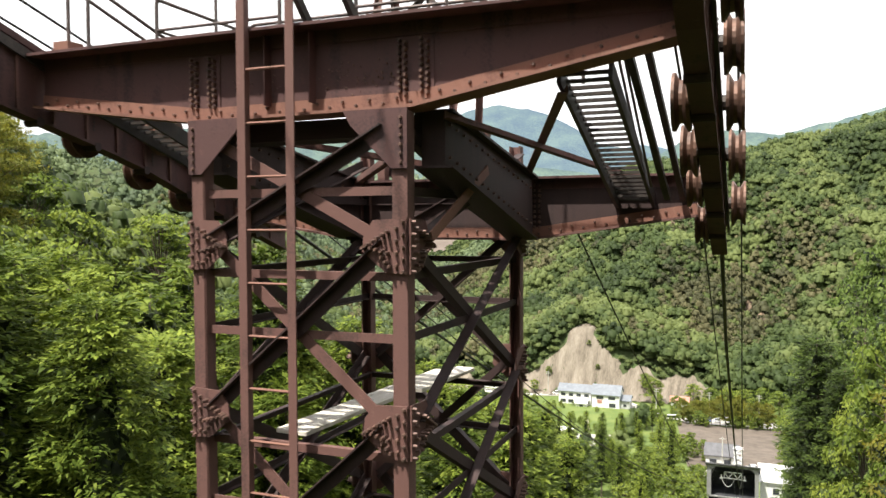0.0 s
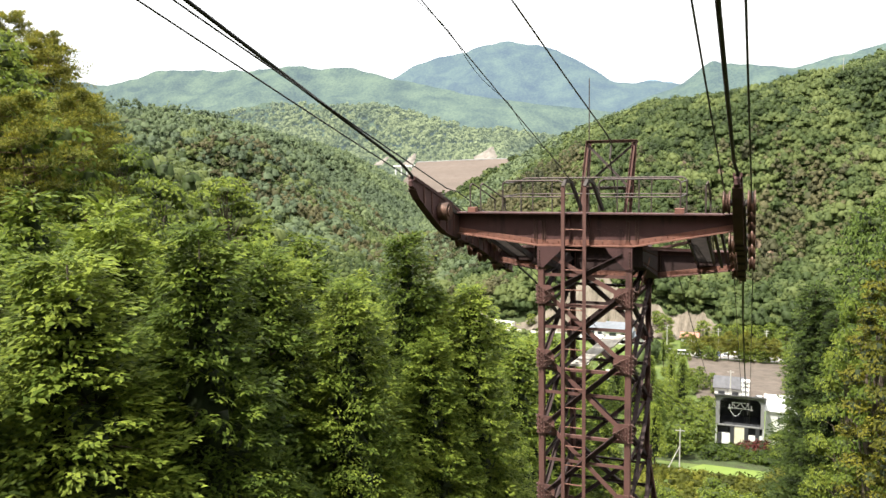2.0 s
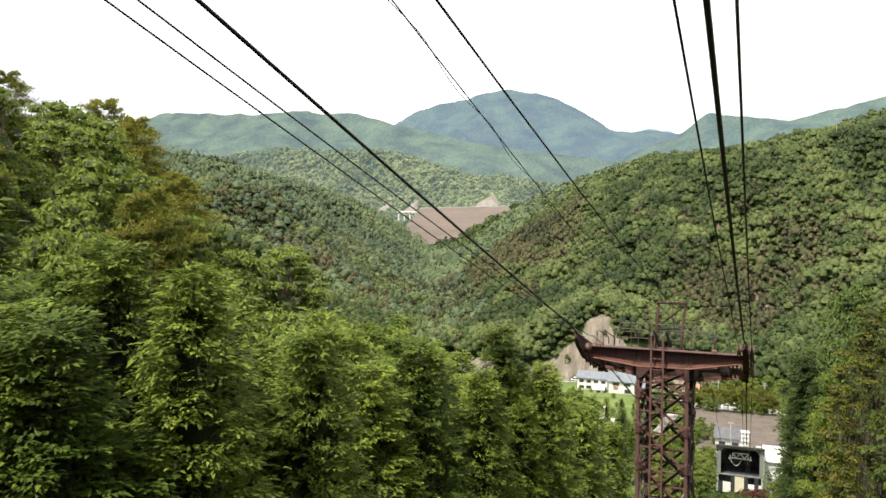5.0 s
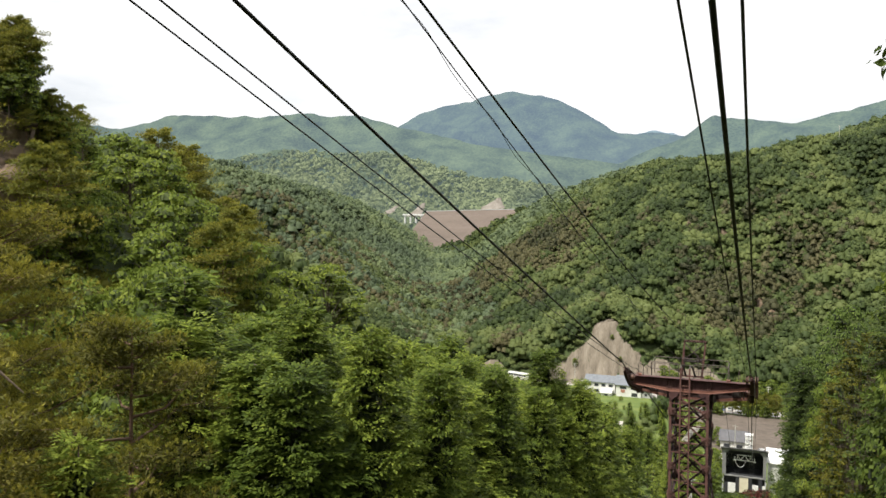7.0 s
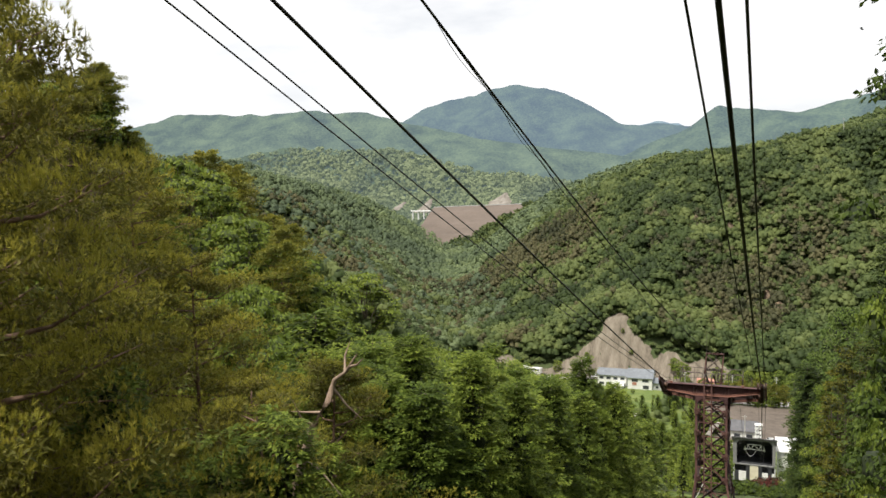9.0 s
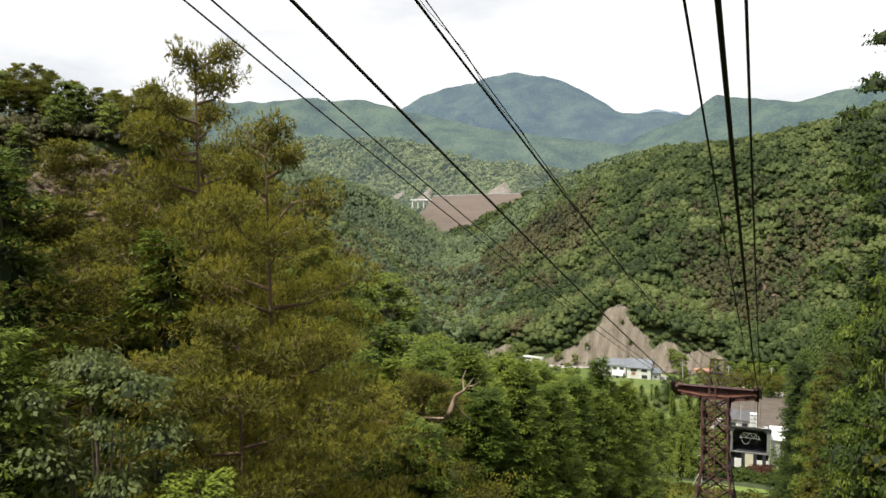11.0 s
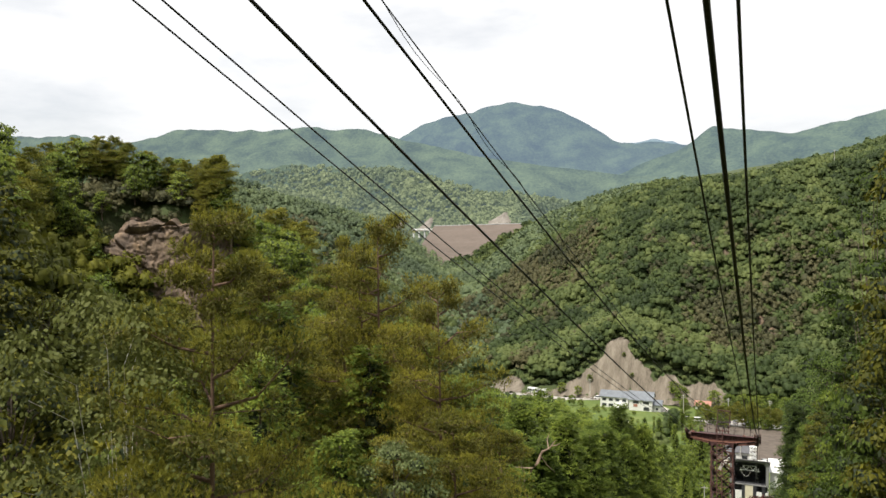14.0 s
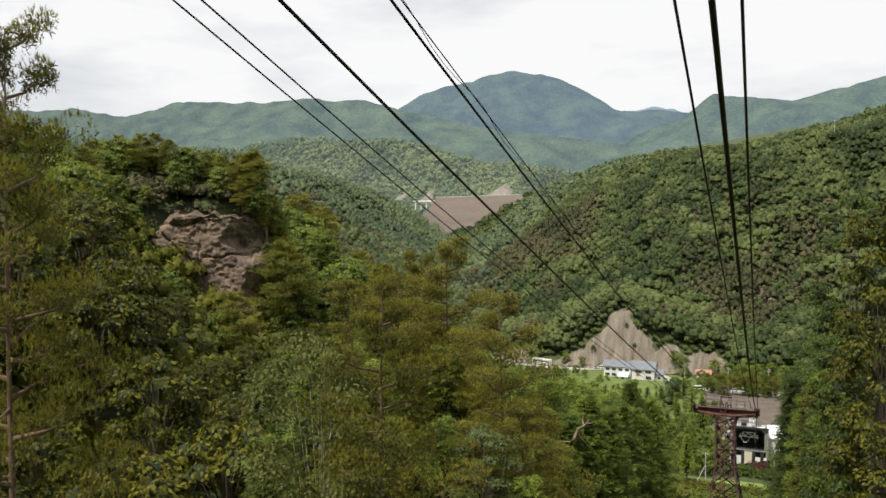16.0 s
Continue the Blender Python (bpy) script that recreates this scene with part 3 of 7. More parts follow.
def girder(y0, profile, top, depth, name, right_end):
    """A riveted plate girder across the tower; profile gives its bottom edge, x and z."""
    yw = y0 + depth / 2
    for (xa, za), (xb, zb) in zip(profile, profile[1:]):
        bm = bmesh.new()
        vs = [bm.verts.new((x, y, z)) for y in (yw - 0.008, yw + 0.008) for x, z in ((xa, za), (xb, zb), (xb, top), (xa, top))]
        for q in ((0, 1, 2, 3), (7, 6, 5, 4), (0, 4, 5, 1), (1, 5, 6, 2), (2, 6, 7, 3), (3, 7, 4, 0)):
            bm.faces.new([vs[i] for i in q])
        tpart("web", bm, M_GIRDER if name == "front" else M_SHADERUST)
    bm = bmesh.new()
    box(bm, (profile[0][0], y0 - (0.07 if name == "front" else 0), top), (profile[-1][0], y0 + depth, top + 0.022))
    box(bm, (profile[0][0], yw - 0.02, top - 0.10), (profile[-1][0], yw - 0.0085, top - 0.001))
    tpart("top_flange", bm, M_GIRDER)
    rv = bmesh.new()
    for (xa, za), (xb, zb) in zip(profile, profile[1:]):
        bm = bmesh.new()
        bar(bm, (xa, yw, za - 0.011), (xb, yw, zb - 0.011), depth, 0.022)
        tpart("bottom_flange", bm, M_EDGE if name == "front" else M_RUST)
        bm = bmesh.new()
        bar(bm, (xa, yw - 0.016, za + 0.05), (xb, yw - 0.016, zb + 0.05), 0.014, 0.10)
        n = max(2, int((xb - xa) / 0.105))
        for i in range(n):
            t = (i + 0.5) / n
            rivet(rv, (xa + (xb - xa) * t, yw - 0.023, za + (zb - za) * t + (0.065 if i % 2 else 0.03)), (0, -1, 0), 0.014, 0.020)
        tpart("rivet_strip", bm, M_EDGE, "rivet strip along the lower edge, coloured paler as if sunlit")
    tagged(tpart("rivets", rv, M_BOLT), kind="stuff")
    return yw


yw = girder(GY, ((-5.64, 60.99), (-3.97, 60.78), (-2.17, 60.80), (-0.425, 61.12)), 61.385, 0.26, "front", -0.5)
for xs, wide in ((-3.97, 0.075), (-2.20, 0.075)):          # bolted splices
    bm = bmesh.new()
    box(bm, (xs - 0.15, yw - 0.018, 60.87), (xs + 0.15, yw - 0.0095, 61.28))
    plate = tpart("splice_plate", bm, M_GIRDER)
    bm = bmesh.new()
    for cx in (-0.105, -0.06, 0.06, 0.105):
        for i in range(9):
            rivet(bm, (xs + cx, yw - 0.018, 61.255 - 0.044 * i - (0.02 if cx in (-0.06, 0.105) else 0)), (0, -1, 0), 0.017, 0.034)
    tagged(tpart("bolts", bm, M_BOLT), kind="stuff")
rnd = random.Random(5)
bm = bmesh.new()                                       # stray rivet heads and scabs of rust on the web
for xc, n, sx_ in ((-2.62, 70, 0.22), (-3.55, 30, 0.15)):
    for _ in range(n):
        rivet(bm, (rnd.gauss(xc, sx_), yw - 0.0085, rnd.gauss(61.03, 0.05)), (0, -1, 0), rnd.uniform(0.004, 0.010), 0.008)
tagged(tpart("rust_scabs", bm, M_BOLT), kind="stuff")
for xs in (-3.36, -2.98):
    bm = bmesh.new()
    zb_ = 60.86 if -4 < xs < -2 else 61.0
    box(bm, (xs - 0.005, GY + 0.02, zb_), (xs + 0.005, yw - 0.019, 61.37))
    tpart("stiffener", bm, M_GIRDER)

# the rear girder, lower down the line
RY = 7.42
ywr = girder(RY, ((-5.62, 60.08), (-4.10, 59.84), (-2.05, 59.84), (-0.50, 60.06)), 60.42, 0.24, "rear", -0.5)
for xs in (-4.08, -2.04):
    bm = bmesh.new()
    for cx in (-0.05, 0.0, 0.05):
        for i in range(9):
            rivet(bm, (xs + cx, ywr - 0.010, 60.36 - 0.052 * i), (0, -1, 0), 0.017, 0.03)
    tagged(tpart("bolts", bm, M_BOLT), kind="stuff")

# sloping side girders between the two
for xs in (-4.02, -2.12):
    bm = bmesh.new()
    pts = ((5.085, 60.77), (7.41, 60.42), (7.41, 59.84), (5.085, 60.40))
    lo = [bm.verts.new((xs - 0.09, y, z)) for y, z in pts]
    hi = [bm.verts.new((xs + 0.09, y, z)) for y, z in pts]
    bm.faces.new(lo)
    bm.faces.new(hi)
    for i in range(len(pts)):
        j = (i + 1) % len(pts)
        bm.faces.new((lo[i], lo[j], hi[j], hi[i]))
    bmesh.ops.recalc_face_normals(bm, faces=bm.faces)
    beam = tpart("side_girder", bm, M_SHADERUST)
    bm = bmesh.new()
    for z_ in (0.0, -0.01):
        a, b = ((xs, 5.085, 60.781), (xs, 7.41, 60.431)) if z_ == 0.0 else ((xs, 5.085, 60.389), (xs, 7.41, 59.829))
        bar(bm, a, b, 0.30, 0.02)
    tpart("side_flange", bm, M_SHADERUST)
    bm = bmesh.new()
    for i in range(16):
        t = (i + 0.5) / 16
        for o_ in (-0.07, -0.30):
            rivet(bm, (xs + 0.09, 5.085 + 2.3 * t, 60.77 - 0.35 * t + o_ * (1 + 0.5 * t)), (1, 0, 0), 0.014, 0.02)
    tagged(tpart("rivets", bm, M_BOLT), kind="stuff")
# cross beam under the front girder, shade in its colour, and the gussets at the heads of the legs
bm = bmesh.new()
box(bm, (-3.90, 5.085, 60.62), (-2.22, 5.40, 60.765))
tpart("cross_beam", bm, M_SHADERUST)
for sx_ in (-1, 1):
    p = leg_at(sx_, -1, 60.6)
    bm = bmesh.new()
    prof_ = ((0.065, 60.765), (-0.42, 60.765), (-0.36, 60.66), (-0.05, 60.36), (0.065, 60.36))
    lo = [bm.verts.new((p.x + sx_ * u, p.y - 0.066, w)) for u, w in prof_]
    hi = [bm.verts.new((p.x + sx_ * u, p.y - 0.080, w)) for u, w in prof_]
    bm.faces.new(lo)
    bm.faces.new(hi)
    for i in range(5):
        bm.faces.new((lo[i], lo[(i + 1) % 5], hi[(i + 1) % 5], hi[i]))
    bmesh.ops.recalc_face_normals(bm, faces=bm.faces)
    tpart("head_gusset", bm, M_GIRDER)
    bm = bmesh.new()
    for i in range(6):
        rivet(bm, (p.x + sx_ * 0.02, p.y - 0.08, 60.70 - 0.06 * i), (0, -1, 0), 0.015, 0.022)
    tagged(tpart("rivets", bm, M_BOLT), kind="stuff")
for a, b in (((-2.0, 5.05, 60.72), (-1.15, 7.4, 60.42)), ((-2.05, 7.3, 60.45), (-1.2, 5.1, 60.85)), ((-4.1, 5.05, 60.72), (-5.0, 7.4, 60.42)),
             ((-2.15, 5.3, 60.70), (-3.9, 7.3, 60.4)), ((-3.95, 5.3, 60.70), (-2.2, 7.3, 60.4))):
    bm = bmesh.new()
    angle_bar(bm, a, b, 0.07, 0.010)
    tpart("brace", bm, M_RUST)
bm = bmesh.new()                                       # slanting stay under the knee, in the paler brown
bar(bm, (-2.08, 4.95, 59.9), (-2.02, 6.0, 60.42), 0.08, 0.012, (1, 0, 0))
tpart("stay", bm, M_EDGE)


# saddles with rope sheaves on both ends
def saddle_z(y):
    return 62.12 - 0.305 * (y - 2.85) - 0.012 * (y - 2.85) ** 2


def saddle_h(y):
    return float(np.interp(y, (2.85, 3.0, 3.5, 4.2, 4.8, 6.0, 7.5, 8.65), (0.16, 0.28, 0.44, 0.62, 0.57, 0.44, 0.40, 0.28)))


def saddle(xs):
    """A curved plate beam with flanges, side ribs and rollers' teeth along its belly."""
    ys = np.concatenate([[2.80, 2.85, 3.0], np.linspace(3.25, 8.65, 16)])
    bm = bmesh.new()
    rows = []
    for i, y in enumerate(ys):
        h, z = saddle_h(y) * (0.55 if i == 0 else 1), saddle_z(y) - (0.05 if i == 0 else 0)
        rows.append([bm.verts.new((xs + dx, y, zz)) for dx, zz in ((-0.045, z), (0.045, z), (0.045, z - h), (-0.045, z - h))])
    for r, q in zip(rows, rows[1:]):
        for i in range(4):
            j = (i + 1) % 4
            bm.faces.new((r[i], r[j], q[j], q[i]))
    bm.faces.new(rows[0])
    bm.faces.new(rows[-1][::-1])
    bmesh.ops.recalc_face_normals(bm, faces=bm.faces)
    beam = tpart("saddle", bm, M_GIRDER, "curved box beam that carries the track rope")
    for dx in (-0.05, 0.05):
        tpart("rope_guide", strip(bmesh.new(), [(xs + dx, y, saddle_z(y) + 0.02) for y in ys[1:]], 0.035, 0.06), M_GIRDER)
    tpart("saddle_flange", strip(bmesh.new(), [(xs, y, saddle_z(y) - saddle_h(y) - 0.012) for y in ys[1:]], 0.15, 0.024), M_GIRDER)
    for y in ys[3:-1:1]:
        bm = bmesh.new()
        for dx in (-0.057, 0.057):
            box(bm, (xs + dx - 0.012, y - 0.012, saddle_z(y) - saddle_h(y)), (xs + dx + 0.012, y + 0.012, saddle_z(y) - 0.02))
        tpart("saddle_rib", bm, M_RUST)
    for y in np.arange(4.9, 8.3, 0.62):
        bm = bmesh.new()
        z = saddle_z(y) - saddle_h(y) - 0.025
        rod(bm, (xs - 0.08, y, z), (xs + 0.08, y, z), 0.04, 10)
        tpart("belly_roller", bm, M_SHADERUST)
    return beam


def sheave(x, y, z, side, r=0.225, w=0.13):
    """A grooved roller on a stub axle; its bracket stands towards the saddle."""
    prof = ((r, -w / 2), (r, -w / 2 + 0.022), (r * 0.74, -0.012), (r * 0.74, 0.012), (r, w / 2 - 0.022), (r, w / 2), (r * 0.62, w / 2), (r * 0.62, w / 2 - 0.03), (r * 0.3, w / 2 - 0.03))
    bm = bmesh.new()
    n = 24
    ringz = [[bm.verts.new((x + u, y + q * math.cos(2 * math.pi * i / n), z + q * math.sin(2 * math.pi * i / n))) for i in range(n)] for q, u in prof]
    for p, q in zip(ringz, ringz[1:]):
        for i in range(n):
            j = (i + 1) % n
            bm.faces.new((p[i], p[j], q[j], q[i]))
    bm.faces.new(ringz[-1])
    bm.faces.new(ringz[0][::-1])
    bmesh.ops.recalc_face_normals(bm, faces=bm.faces)
    wheel = tpart("sheave", bm, M_SHEAVE, "grooved iron rope sheave with polished groove")
    bm = bmesh.new()
    rod(bm, (x, y, z), (x - side * 0.15, y, z), 0.035, 10)
    rod(bm, (x - side * 0.07, y, z), (x - side * 0.10, y, z), 0.06, 10)
    for k in range(4):
        rod(bm, (x - side * (0.10 + 0.0 * k), y - 0.05, z + 0.05 + 0.035 * k), (x - side * 0.19, y - 0.05, z + 0.05 + 0.035 * k), 0.012, 6)
    tpart("axle", bm, M_DARKSTEEL)


for xs in (-5.72, -0.34):
    saddle(xs)
    for y, z in ((4.50, 61.63), (5.05, 61.42), (5.63, 61.20), (6.27, 60.89), (7.02, 60.56), (8.10, 60.17)):
        if xs > -1 or y > 5.6:
            sheave(xs + 0.19, y, z, 1, 0.215)
    for y, z in ((4.50, 61.63), (5.55, 60.81), (6.30, 60.54), (6.95, 60.32), (8.0, 59.98)):
        sheave(xs - 0.14 if y > 5 else xs - 0.21, y, z, -1, 0.20, 0.12)
    bm = bmesh.new()
    bar(bm, (xs + 0.085, 4.2, 61.62), (xs + 0.085, 8.6, 59.92), 0.025, 0.08)
    bar(bm, (xs - 0.075, 4.2, 61.60), (xs - 0.075, 8.4, 59.86), 0.025, 0.08)
    tpart("sheave_rail", bm, M_DARKSTEEL)
bm = bmesh.new()                                       # guard disc on the uphill end of the far saddle
rod(bm, (-5.66, 3.98, 61.47), (-5.52, 3.98, 61.47), 0.17, 28)
rod(bm, (-5.525, 3.98, 61.47), (-5.47, 3.98, 61.47), 0.18, 28, 0.16)
rod(bm, (-5.475, 3.98, 61.47), (-5.44, 3.98, 61.47), 0.10, 24)
tpart("end_disc", bm, M_SHEAVE)

# slatted walkways that slope from girder to girder
for xa, xb in ((-1.23, -0.89), (-5.22, -4.86)):
    for xs in (xa, xb):
        bm = bmesh.new()
        bar(bm, (xs, 5.12, 60.98), (xs, 7.72, 60.13), 0.03, 0.13)
        tpart("stringer", bm, M_DARKSTEEL)
    for i in range(27):
        t = (i + 0.5) / 27
        bm = bmesh.new()
        y, z = 5.14 + 2.55 * t, 61.00 - 0.84 * t
        box(bm, (xa + 0.01, y - 0.022, z - 0.012), (xb - 0.01, y + 0.022, z + 0.012))
        tpart("slat", bm, M_DARKSTEEL)
for xs, y0_ in ((-0.78, 4.95), (-0.70, 5.6)):
    bm = bmesh.new()
    bar(bm, (xs - 0.05, y0_, 61.35), (xs + 0.08, y0_ + 1.9, 60.2), 0.05, 0.05)
    tpart("hanger", bm, M_DARKSTEEL)
for xs in (-0.84, -0.88):
    bm = bmesh.new()
    rod(bm, (xs, 5.2, 61.2), (xs, 6.9, 60.3), 0.011, 6)
    tpart("tie_rod", bm, M_RAIL)

# deck and pipe railings on top
for i in range(6):
    bm = bmesh.new()
    box(bm, (-4.9, 5.12 + 0.175 * i, 61.165), (-1.35, 5.12 + 0.175 * i + 0.12, 61.195))
    tpart("deck_board", bm, M_DARKSTEEL)


def pipe(points, r=0.017):
    bm = bmesh.new()
    for a, b in zip(points, points[1:]):
        rod(bm, a, b, r, 8)
    tpart("rail", bm, M_RAIL)


for y, x0, x1, h in ((5.45, -4.88, -3.62, 62.00), (5.45, -2.92, -1.40, 62.02), (6.75, -4.88, -1.40, 62.02)):
    pipe(((x0, y, 61.19), (x0, y, h - 0.09), (x0 + 0.03, y, h - 0.03), (x0 + 0.10, y, h), (x1 - 0.10, y, h), (x1 - 0.03, y, h - 0.03), (x1, y, h - 0.09), (x1, y, 61.19)))
    pipe(((x0, y, 61.68), (x1, y, 61.68)), 0.014)
    k = max(1, round((x1 - x0) / 0.75))
    for i in range(1, k):
        xs = x0 + (x1 - x0) * i / k
        pipe(((xs, y, 61.19), (xs, y, h)), 0.014)
for xs in (-4.88, -1.40):
    pipe(((xs, 5.45, 61.95), (xs, 6.75, 61.95)))
    pipe(((xs, 5.45, 61.68), (xs, 6.75, 61.68)), 0.014)
for xs in (-5.42, -5.20, -0.92):                        # hand holds at the heads of the walkways
    pipe(((xs, 5.0, 61.40), (xs, 5.0, 61.92), (xs + 0.03, 5.05, 61.97), (xs + 0.32 * (1 if xs < -3 else 0.15), 5.6, 61.62), (xs + 0.32 * (1 if xs < -3 else 0.15), 5.6, 61.35)), 0.016)
for xs in (-5.34, -1.36):
    bm = bmesh.new()
    box(bm, (xs - 0.08, 4.84, 61.408), (xs + 0.08, 5.0, 61.50))
    tpart("junction_box", bm, M_EDGE)

# the portal frame for the signal wires, and its rod
TOPZ = 62.78
for xb, xt in ((-3.66, -3.52), (-2.70, -2.53)):
    for yb, yt in ((6.95, 7.25), (7.75, 7.50)):
        bm = bmesh.new()
        angle_bar(bm, (xb, yb, 60.9), (xt, yt, TOPZ), 0.065, 0.009, (0, -1, 0))
        tpart("post", bm, M_RUST)
for z, x0, x1 in ((TOPZ, -3.56, -2.49), (61.78, -3.60, -2.60)):
    for y in (7.22, 7.52):
        bm = bmesh.new()
        angle_bar(bm, (x0, y, z), (x1, y, z), 0.06, 0.009, (0, -1, 0))
        tpart("crossbar", bm, M_RUST if z > 62 else M_RAIL)
for a, b in (((-3.60, 7.2, 61.80), (-2.53, 7.26, 62.72)), ((-2.62, 7.2, 61.80), (-3.52, 7.26, 62.72))):
    bm = bmesh.new()
    angle_bar(bm, a, b, 0.05, 0.008, (0, -1, 0))
    tpart("brace", bm, M_RAIL)
bm = bmesh.new()
rod(bm, (-3.51, 7.35, 61.0), (-3.51, 7.35, 64.15), 0.017, 8, 0.010)
tpart("lightning_rod", bm, M_RAIL)
for y in (6.9, 7.8):
    bm = bmesh.new()
    bar(bm, (-3.75, y, 60.93), (-2.6, y, 60.93), 0.1, 0.08)
    tpart("bearer", bm, M_RUST)
for xs in (-3.7, -2.66):
    bm = bmesh.new()
    box(bm, (xs - 0.04, 7.46, 60.44), (xs + 0.04, 7.58, 60.93))
    tpart("stub", bm, M_RUST)

# the ladder on the front face
for xs in (-3.46, -3.05):
    bm = bmesh.new()
    bar(bm, (xs, 4.70, BASE_Z + 0.2), (xs, 4.70, 61.93), 0.068, 0.012, (0, -1, 0))
    bar(bm, (xs + (0.03 if xs < -3.3 else -0.03), 4.73, BASE_Z + 0.2), (xs + (0.03 if xs < -3.3 else -0.03), 4.73, 61.93), 0.05, 0.010, (1, 0, 0))
    tpart("ladder_rail", bm, M_RUST)
    bm = bmesh.new()
    for a, b in (((xs, 4.70, 61.90), (xs + 0.02, 4.86, 62.02)), ((xs + 0.02, 4.86, 62.02), (xs + 0.06, 5.15, 61.98)), ((xs + 0.06, 5.15, 61.98), (xs + 0.2, 5.45, 61.42))):
        bar(bm, a, b, 0.06, 0.05)
    tpart("ladder_hook", bm, M_DARKSTEEL)
for k in range(46):
    z = 61.10 - 0.385 * k
    if z < BASE_Z + 0.3:
        break
    bm = bmesh.new()
    rod(bm, (-3.45, 4.715, z), (-3.06, 4.715, z), 0.011, 6)
    tpart("rung", bm, M_EDGE)
for k in range(5):
    z = 60.3 - 2.4 * k
    yy_ = leg_at(-1, -1, z).y
    for xs in (-3.46, -3.05):
        bm = bmesh.new()
        bar(bm, (xs, 4.73, z), (xs, yy_ + 0.02, z), 0.04, 0.05)
        tpart("ladder_clip", bm, M_RUST)

# footings
for sx_ in (-1, 1):
    for sy_ in (-1, 1):
        p = leg_at(sx_, sy_, BASE_Z)
        bm = bmesh.new()
        box(bm, (p.x - 0.45, p.y - 0.45, BASE_Z - 1.5), (p.x + 0.45, p.y + 0.45, BASE_Z + 0.25), None, 0.03)
        tpart("footing", bm, grain("concrete", ((0.3, (0.30, 0.29, 0.27)), (0.7, (0.45, 0.44, 0.41))), 3, 0.9) if (sx_, sy_) == (-1, -1) else bpy.data.materials["concrete"])

# boards left lying in the tower, on the ties
for (xa, ya), (xb, yb), w, up in (((-3.25, 4.98), (-3.02, 7.62), 0.28, 0.0), ((-2.92, 6.5), (-2.82, 7.66), 0.20, 0.037)):
    bm = bmesh.new()
    m_, n_ = along((xa, ya, 58.40 + up), (xb, yb, 58.40 + up))
    box(bm, (0, -w / 2, 0), (n_, w / 2, 0.035), m_, 0.004)
    tagged(part("plank", bm, M_PLANK), "bleached wooden plank lying across the tower's ties", "plank", "tower planks")

# ---- ropes ----
def up_line(x0, x1, c2, c1, c0, y0, y1=-190.0, n=60):
    ys = np.linspace(y0, y1, n)
    return np.stack([np.interp(-ys, (0, 190), (x0, x1)), ys, c2 * ys * ys + c1 * ys + c0], -1)


def down_line(a, b, sag, n=40):
    t = np.linspace(0, 1, n)[:, None]
    p = np.array(a) * (1 - t) + np.array(b) * t
    p[:, 2] -= (4 * sag * t * (1 - t))[:, 0]
    return p


def over_saddle(xs):
    ys = np.linspace(2.9, 8.9, 14)
    return np.stack([np.full(14, xs), ys, [saddle_z(y) + 0.055 for y in ys]], -1)


for xs, c, yend in ((-0.38, (0.00075, -0.280, 63.00), 0), (-5.72, (0.00026, -0.338, 63.22), 0)):
    upper = up_line(xs, xs + 0.0, *c, 2.4)
    pts = np.concatenate([upper[::-1], over_saddle(-0.34 if xs > -1 else xs), down_line((xs, 9.1, saddle_z(9.1) + 0.05), (xs * 0.9 - 1.2, 186, 6.0), 4.5)[1:]])
    rope("track_rope", pts, 0.026, M_ROPE, "thick black steel track rope of the ropeway", 8)
for xs, c, zs in ((-0.58, (0.00078, -0.273, 62.98), 61.80), (-0.14, (0.00095, -0.262, 62.66), 61.82), (-5.93, (0.00060, -0.303, 63.10), 61.80), (-5.49, (0.00063, -0.300, 63.08), 61.82)):
    upper = up_line(xs, xs, *c, 3.9)
    mid = np.array([(xs, 4.5, 61.82), (xs, 6.0, 61.36), (xs, 7.6, 60.83), (xs, 9.15, 60.26)])
    pts = np.concatenate([upper[::-1], mid, down_line((xs, 9.3, 60.2), (xs * 0.9 - 1.2, 186, 5.0), 5.5)[1:]])
    rope("haul_rope", pts, 0.011, M_ROPE, "thin steel haul rope running over the sheaves", 6)
w1 = up_line(-2.95, -2.95, 0.00109, -0.2396, 64.39, 6.4)
w1 = np.concatenate([w1[::-1], [(-2.95, 7.25, 62.62)]])
rope("signal_wire", w1, 0.014, M_ROPE, "black messenger wire held by the portal frame", 6)
w2 = up_line(-3.48, -3.48, 0.00051, -0.301, 63.66, 4.4)
w2 = np.concatenate([w2[::-1], [(-3.42, 5.2, 62.0)]])
rope("signal_wire", w2, 0.008, M_ROPE, "thin black telephone wire", 6)
ts = np.linspace(0, 1, 700)
base = np.stack([np.interp(ts, np.linspace(0, 1, len(w2)), w2[:, i]) for i in range(3)], -1)
base[:, 0] += 0.035 * np.cos(ts * 520)
base[:, 2] += 0.035 * np.sin(ts * 520) - 0.03
rope("lashed_wire", base, 0.005, M_ROPE, "loosely coiled wire lashed round the telephone wire", 4)
rope("signal_wire", down_line((-1.62, 7.55, 59.9), (-4.5, 186, 4.0), 5.0), 0.010, M_ROPE, "thin wire that drops towards the valley station", 6)
# clamp where the messenger wire meets the frame
bm = bmesh.new()
for a, b, r in (((-2.95, 6.9, 62.68), (-2.95, 6.75, 62.40), 0.02), ((-2.95, 6.75, 62.40), (-2.92, 6.9, 62.1), 0.012), ((-2.92, 6.9, 62.1), (-2.85, 7.1, 61.45), 0.014)):
    rod(bm, a, b, r, 8)
tpart("wire_clamp", bm, M_DARKSTEEL)

